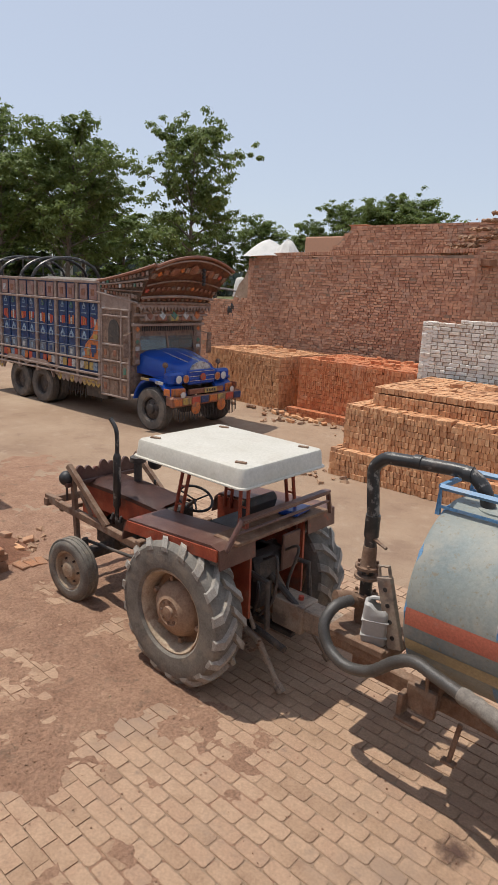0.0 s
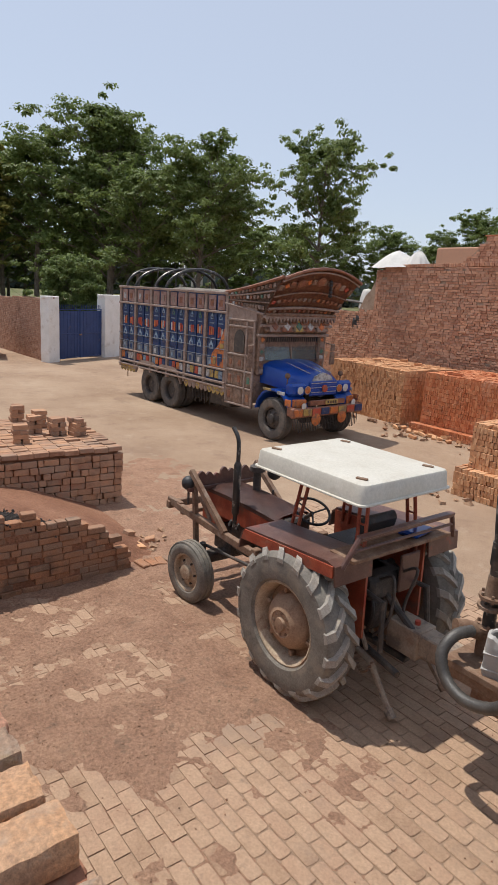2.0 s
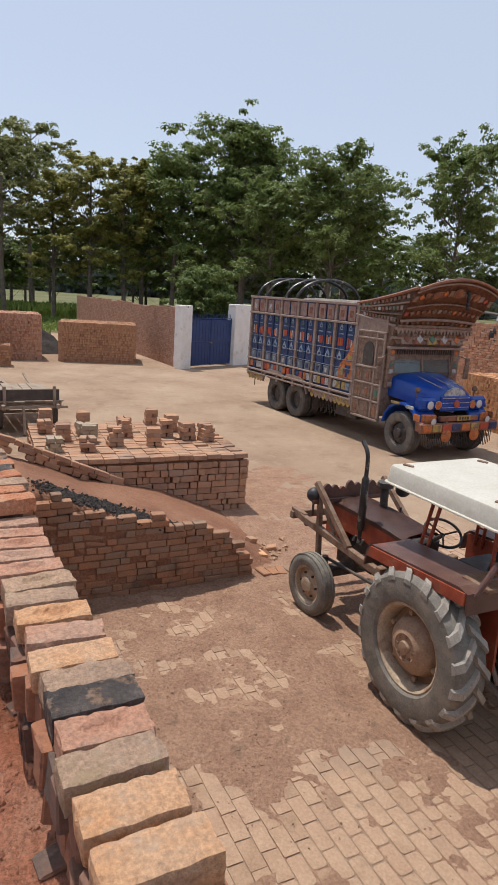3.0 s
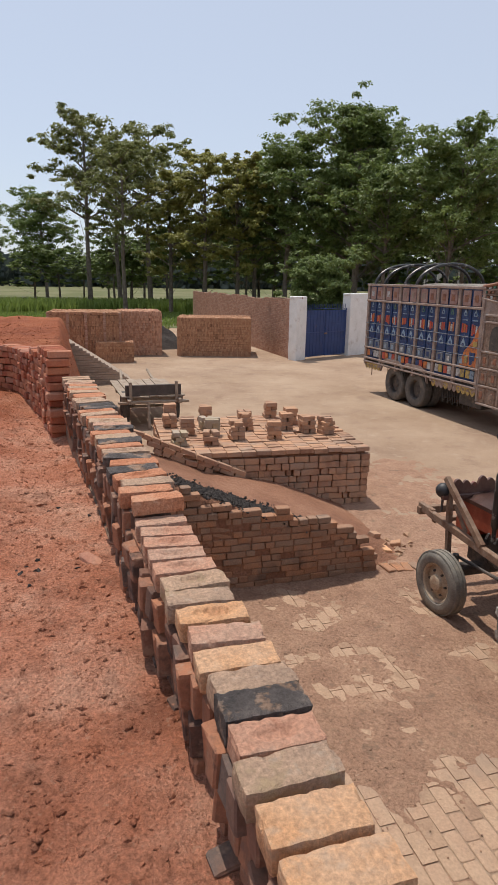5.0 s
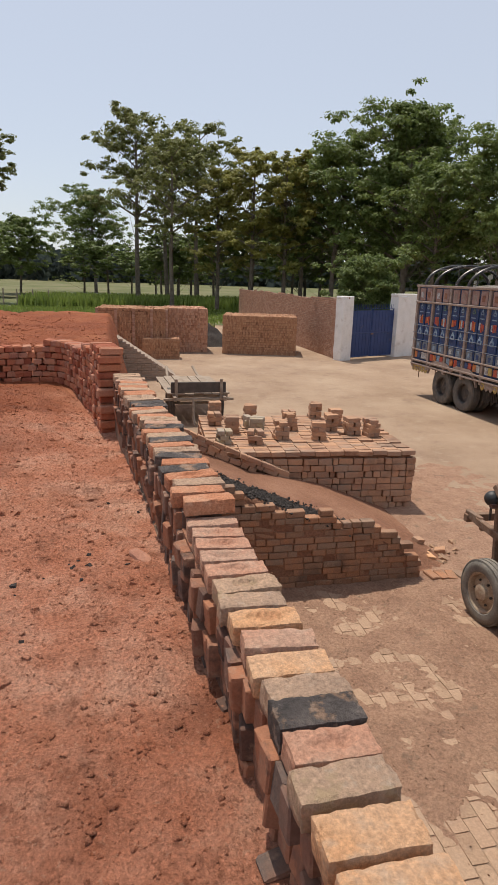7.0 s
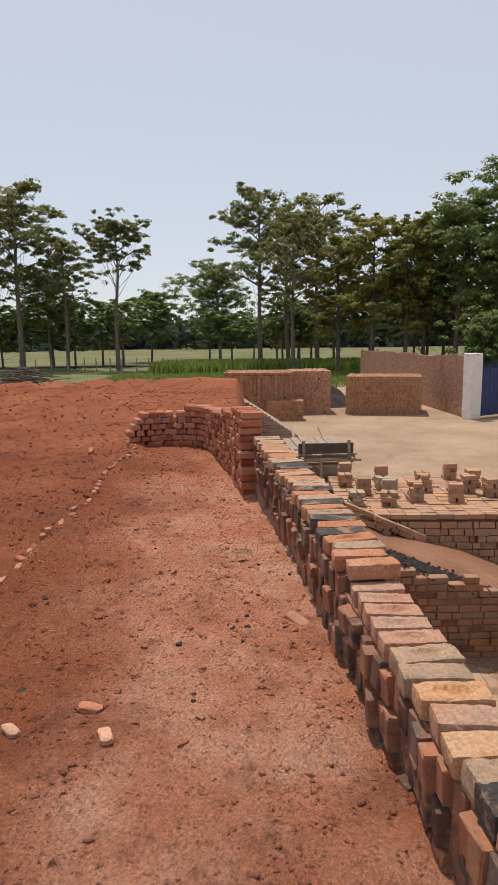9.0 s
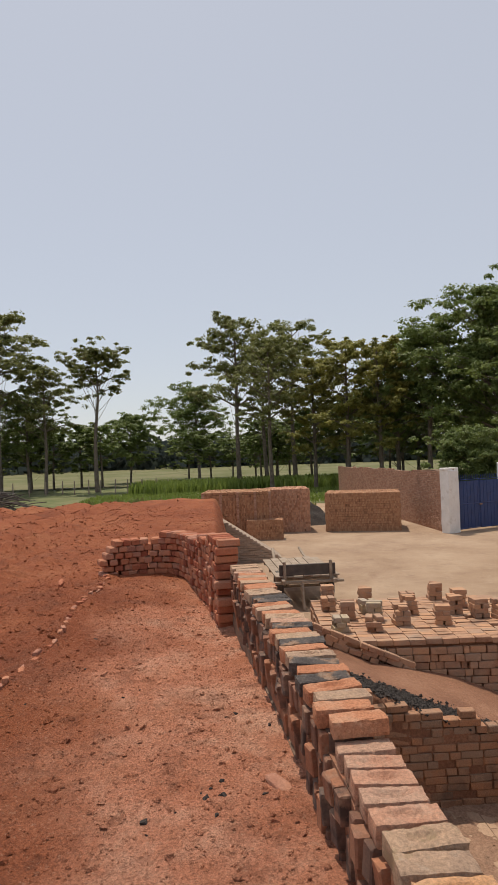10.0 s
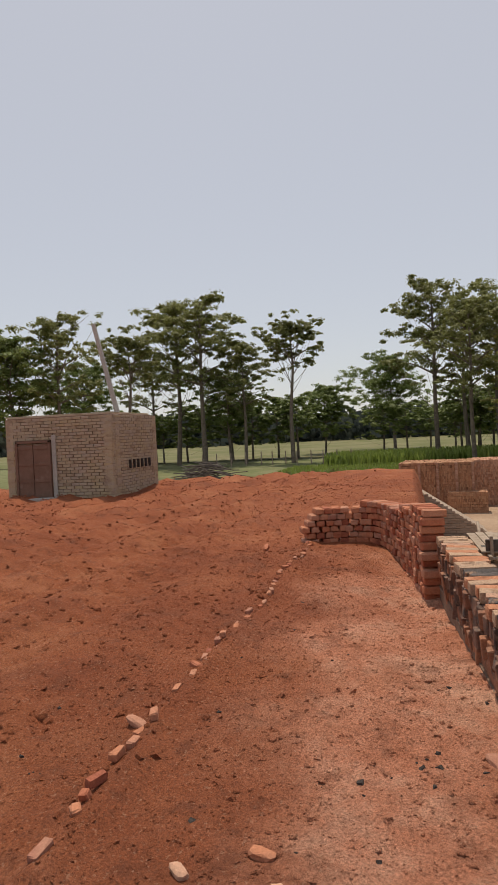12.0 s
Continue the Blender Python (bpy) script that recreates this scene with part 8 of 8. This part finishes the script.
for x, y, yaw, s, pair, label in ((-3.32, -0.13, 25, (0.13, 0.06, 0.025), RED, "flat broken brick lying on red earth"), (-2.50, -1.03, 70, (0.085, 0.045, 0.035), RED, "orange half brick lying on red earth"), (-2.36, -1.29, 40, (0.07, 0.04, 0.03), BROWN, "muddy brick piece on red earth"),
                                  (-2.30, -0.93, 15, (0.07, 0.045, 0.03), BROWN, "muddy brick piece on red earth"), (-8.3, -2.3, 95, (0.05, 0.22, 0.06), RED, "whole brick lying on red earth"), (-1.28, -0.14, 20, (0.07, 0.05, 0.03), BRIGHT, "small orange brick chip"), (-3.4, -1.9, 60, (0.13, 0.05, 0.035), RED, "half-buried brick in red earth")):
    bm = bmesh.new()
    bmesh.ops.create_icosphere(bm, subdivisions=2, radius=0.5)
    for v in bm.verts:
        v.co = Vector([math.copysign(min(0.5, abs(c) * 1.3), c) * k * 1.15 for c, k in zip(v.co, s)]) + Vector((0, 0.15 * s[1] * v.co.x, 0))
        v.co *= 1 + 0.35 * noise.noise(v.co * 22 + Vector((x, y, 0)))
    ob = part("brick_piece", bm, pair[0])
    ob.matrix_basis = pose(x, y, mound_height(x, y) + s[2] * 0.36, 4, 6, yaw)
    tagged(ob, label, "brick", "loose bricks")
row = tagged(new("buried_brick_row"), "line of half-buried brick bits across the red earth", "brick row", kind="structure")
lay(row, [((x, -1.78 - 0.09 * math.exp(-(x + 3.6) ** 2 / 0.5) + 0.03 * math.sin(x * 3) + rb.gauss(0, 0.015), mound_height(x, -1.78) - 0.016 + rb.gauss(0, 0.010)), (rb.uniform(0.04, 0.12), 0.04, 0.04), rb.gauss(0, 0.35), rb.gauss(0, 0.15)) for x in np.arange(-8.7, -2.2, 0.12).tolist() if rb.random() < 0.75], RED)

# things round the kiln
def draped_sheet(m, r, h, seed, label, sharp=0.8):
    """A sheet thrown over a heap: a cone with deep folds and an uneven hem."""
    bm = bmesh.new()
    rings = []
    for i in range(9):
        u = i / 8
        ring = []
        for k in range(36):
            a = k * math.pi / 18
            fold = 1 + 0.22 * u * noise.noise((math.cos(a) * 2.2, math.sin(a) * 2.2, seed)) + 0.06 * u * math.sin(a * 9 + seed)
            ring.append(bm.verts.new((r * u ** sharp * fold * math.cos(a), r * 0.8 * u ** sharp * fold * math.sin(a), h * (1 - u ** 1.4) + 0.05 * noise.noise((a, u * 3, seed)))))
        rings.append(ring)
    for a, b in zip(rings, rings[1:]):
        for k in range(36):
            bm.faces.new((a[k], b[k], b[(k + 1) % 36], a[(k + 1) % 36]))
    ob = part("white_sheet", bm, sack_white, None, "", True)
    ob.matrix_basis = m
    return tagged(ob, label, "sheet", "white sheets")


draped_sheet(pose(-15.45, 18.05, 4.56), 0.95, 0.60, 1, "white plastic sheet draped over a heap on the kiln wall", 0.95)
draped_sheet(pose(-14.62, 18.1, 4.58), 0.55, 0.58, 4, "white plastic sheet draped over a heap on the kiln wall", 0.95)
draped_sheet(pose(-16.75, 18.1, 3.1), 0.34, 0.72, 7, "white sack slumped on the lower wall", 0.25)
bm = bmesh.new()
for k in range(5):
    box(bm, (0.02 * k, 0.12 * k, 0.0), (1.6, 0.10, 0.05), turn(0, 4, 0), 0.008)
for x in (-0.6, 0.6):
    tube(bm, [(x, 0.2, -0.55), (x, 0.2, 0.0)], 0.04, 6)
shed = part("plank_shelter", bm, dark_wood)
shed.matrix_basis = pose(-17.6, 17.9, 3.35)
tagged(shed, "rough plank shelter on the lower kiln wall", "shelter")
bm = bmesh.new()
box(bm, (0, 0, 0), (0.34, 0.06, 0.50), bevel=0.02)
bmesh.ops.subdivide_edges(bm, edges=bm.edges[:], cuts=4, use_grid_fill=True)
for v in bm.verts:
    v.co.y += 0.05 * noise.noise(v.co * 6)
    v.co.x *= 1 + 0.2 * v.co.z
cloth = part("hanging_cloth", bm, black_vinyl)
cloth.matrix_basis = pose(-16.95, 17.80, 2.62)
tagged(cloth, "dark cloth hanging on the brick wall", "cloth")
bm = bmesh.new()
box(bm, (0, 0, 0.35), (1.0, 0.5, 0.7), bevel=0.02)
box(bm, (0, 0, 0.73), (1.15, 0.6, 0.06), bevel=0.02)
chim = part("roof_room", bm, RED[0])
chim.matrix_basis = pose(-20.0, 31.0, 6.3)
tagged(chim, "small red painted rooftop box far behind", "roof box")
bm = bmesh.new()
box(bm, (0, 0, 3.2), (6, 3, 6.4), bevel=0.05)
far_house = part("far_building", bm, BROWN[1])
far_house.matrix_basis = pose(-20.0, 31.5, 0)
tagged(far_house, "plain far brick building beyond the kiln", "building")
tower = thing("water_tower", pose(-98, 62, 0), "far grey concrete water tower among trees", "water tower")
bm = bmesh.new()
box(bm, (0, 0, 9.2), (5.4, 5.4, 2.6), bevel=0.2)
part("tank", bm, concrete, tower)
for x in (-2, 2):
    for y in (-2, 2):
        bm = bmesh.new()
        box(bm, (x, y, 4), (0.6, 0.6, 8), bevel=0.05)
        part("leg", bm, concrete, tower)

# ---- brick paving ----
paving = tagged(new("paving"), "worn brick paving in running bond, dusty and uneven", "paving", kind="structure")
rpv = random.Random(21)
items, y, r_ = [], 0.55, 0
while y < 8.2:
    x = -7.6 + (0.118 if r_ % 2 else 0) + rpv.uniform(0, 0.02)
    while x < 3.2:
        far_edge = 6.6 + 0.5 * noise.noise((x * 0.6, 0, 3)) - 0.12 * (x + 3)
        if y < far_edge:
            items.append(((x + 0.113, y + 0.055, -0.0255 + rpv.gauss(0, 0.0011)), (0.222 + rpv.gauss(0, 0.003), 0.108, 0.06), rpv.gauss(0, 0.02), rpv.gauss(0, 0.0025)))
        x += 0.236 + rpv.gauss(0, 0.003)
    y += 0.122
    r_ += 1
items = [((c[0], c[1], c[2]), (0.226, 0.113, s[2]), a, t) for c, s, a, t in items]
for k in range(5):                                        # shapes shared by the nearest pavers, with corners worn round
    rng = random.Random(90 + k)
    bm, loops = bmesh.new(), []
    for z, grow in ((-0.03, 0.0), (0.025, 0.0), (0.0292, -0.004), (0.030, -0.011)):
        ring = []
        for cx, cy, a0 in ((1, 1, 0), (-1, 1, 90), (-1, -1, 180), (1, -1, 270)):
            r_ = 0.020 + 0.010 * random.Random(k * 7 + a0).random()
            for a in (0, 45, 90):
                t_ = radians(a0 + a)
                ring.append(bm.verts.new((cx * (0.1135 - r_) + (r_ + grow) * math.cos(t_), cy * (0.057 - r_) + (r_ + grow) * math.sin(t_), z + rng.uniform(-0.0006, 0.0006))))
        loops.append(ring)
    for a, b in zip(loops, loops[1:]):
        for q in range(12):
            bm.faces.new((a[q], a[(q + 1) % 12], b[(q + 1) % 12], b[q]))
    bm.faces.new(loops[-1])
    me = bpy.data.meshes.new("paver")
    bm.to_mesh(me)
    bm.free()
    me.materials.append(paver)
    _brick_meshes[((0.226, 0.113, 0.06), paver.name, k)] = me
lay(paving, items, (paver, paver_bulk), (-1.7, 2.9, 0), 300, "paver", "pavers", worn=0.006, rough=0.0008)
bm = bmesh.new()
bmesh.ops.create_circle(bm, cap_ends=True, segments=28, radius=0.19)
for v in bm.verts:
    v.co *= 1 + 0.1 * noise.noise(v.co * 9)
ob = part("oil_stain", bm, oil_stain)
ob.matrix_basis = pose(-1.12, 3.47, 0.0115)
tagged(ob, "dark oil stain soaked into the paving", "stain", kind="structure")
for i, (x, y) in enumerate([(-11.2 + 0.17 * k + 0.1 * math.sin(k * 7), 13.75 + 0.2 * math.sin(k * 3.1)) for k in range(12)] + [(-10.2, 13.2), (-9.6, 13.5), (-8.3, 13.9), (-7.2, 3.75), (-7.35, 4.0), (-7.6, 3.8), (-12.2, 13.9), (-12.9, 13.8)]):
    ob = new("loose_brick", brick_mesh((BL * (1, 0.6, 0.8)[i % 3], BW, BH), (ORANGE if i < 16 else MUDDY)[0], i % 5, 0.008))
    ob.matrix_basis = pose(x, y, 0.045 + 0.05 * (i % 4 == 1), 14 * math.sin(i), 18 * math.cos(i * 2), 60 * i)
    tagged(ob, "loose broken brick lying on the ground", "brick", "loose bricks")
bm = bmesh.new()
bmesh.ops.create_grid(bm, x_segments=28, y_segments=28, size=1.7)
for v in bm.verts:
    r = v.co.length / 1.5
    v.co.z = max(-0.05, 1.15 * (1 - r) + 0.14 * noise.noise(v.co * 2.5)) if r < 1.1 else -0.05
ob = part("soil_heap", bm, coal, None, "", True)
ob.matrix_basis = pose(-33.6, 4.6, 0)
tagged(ob, "dark heap of ash and soil between brick stacks", "soil heap")
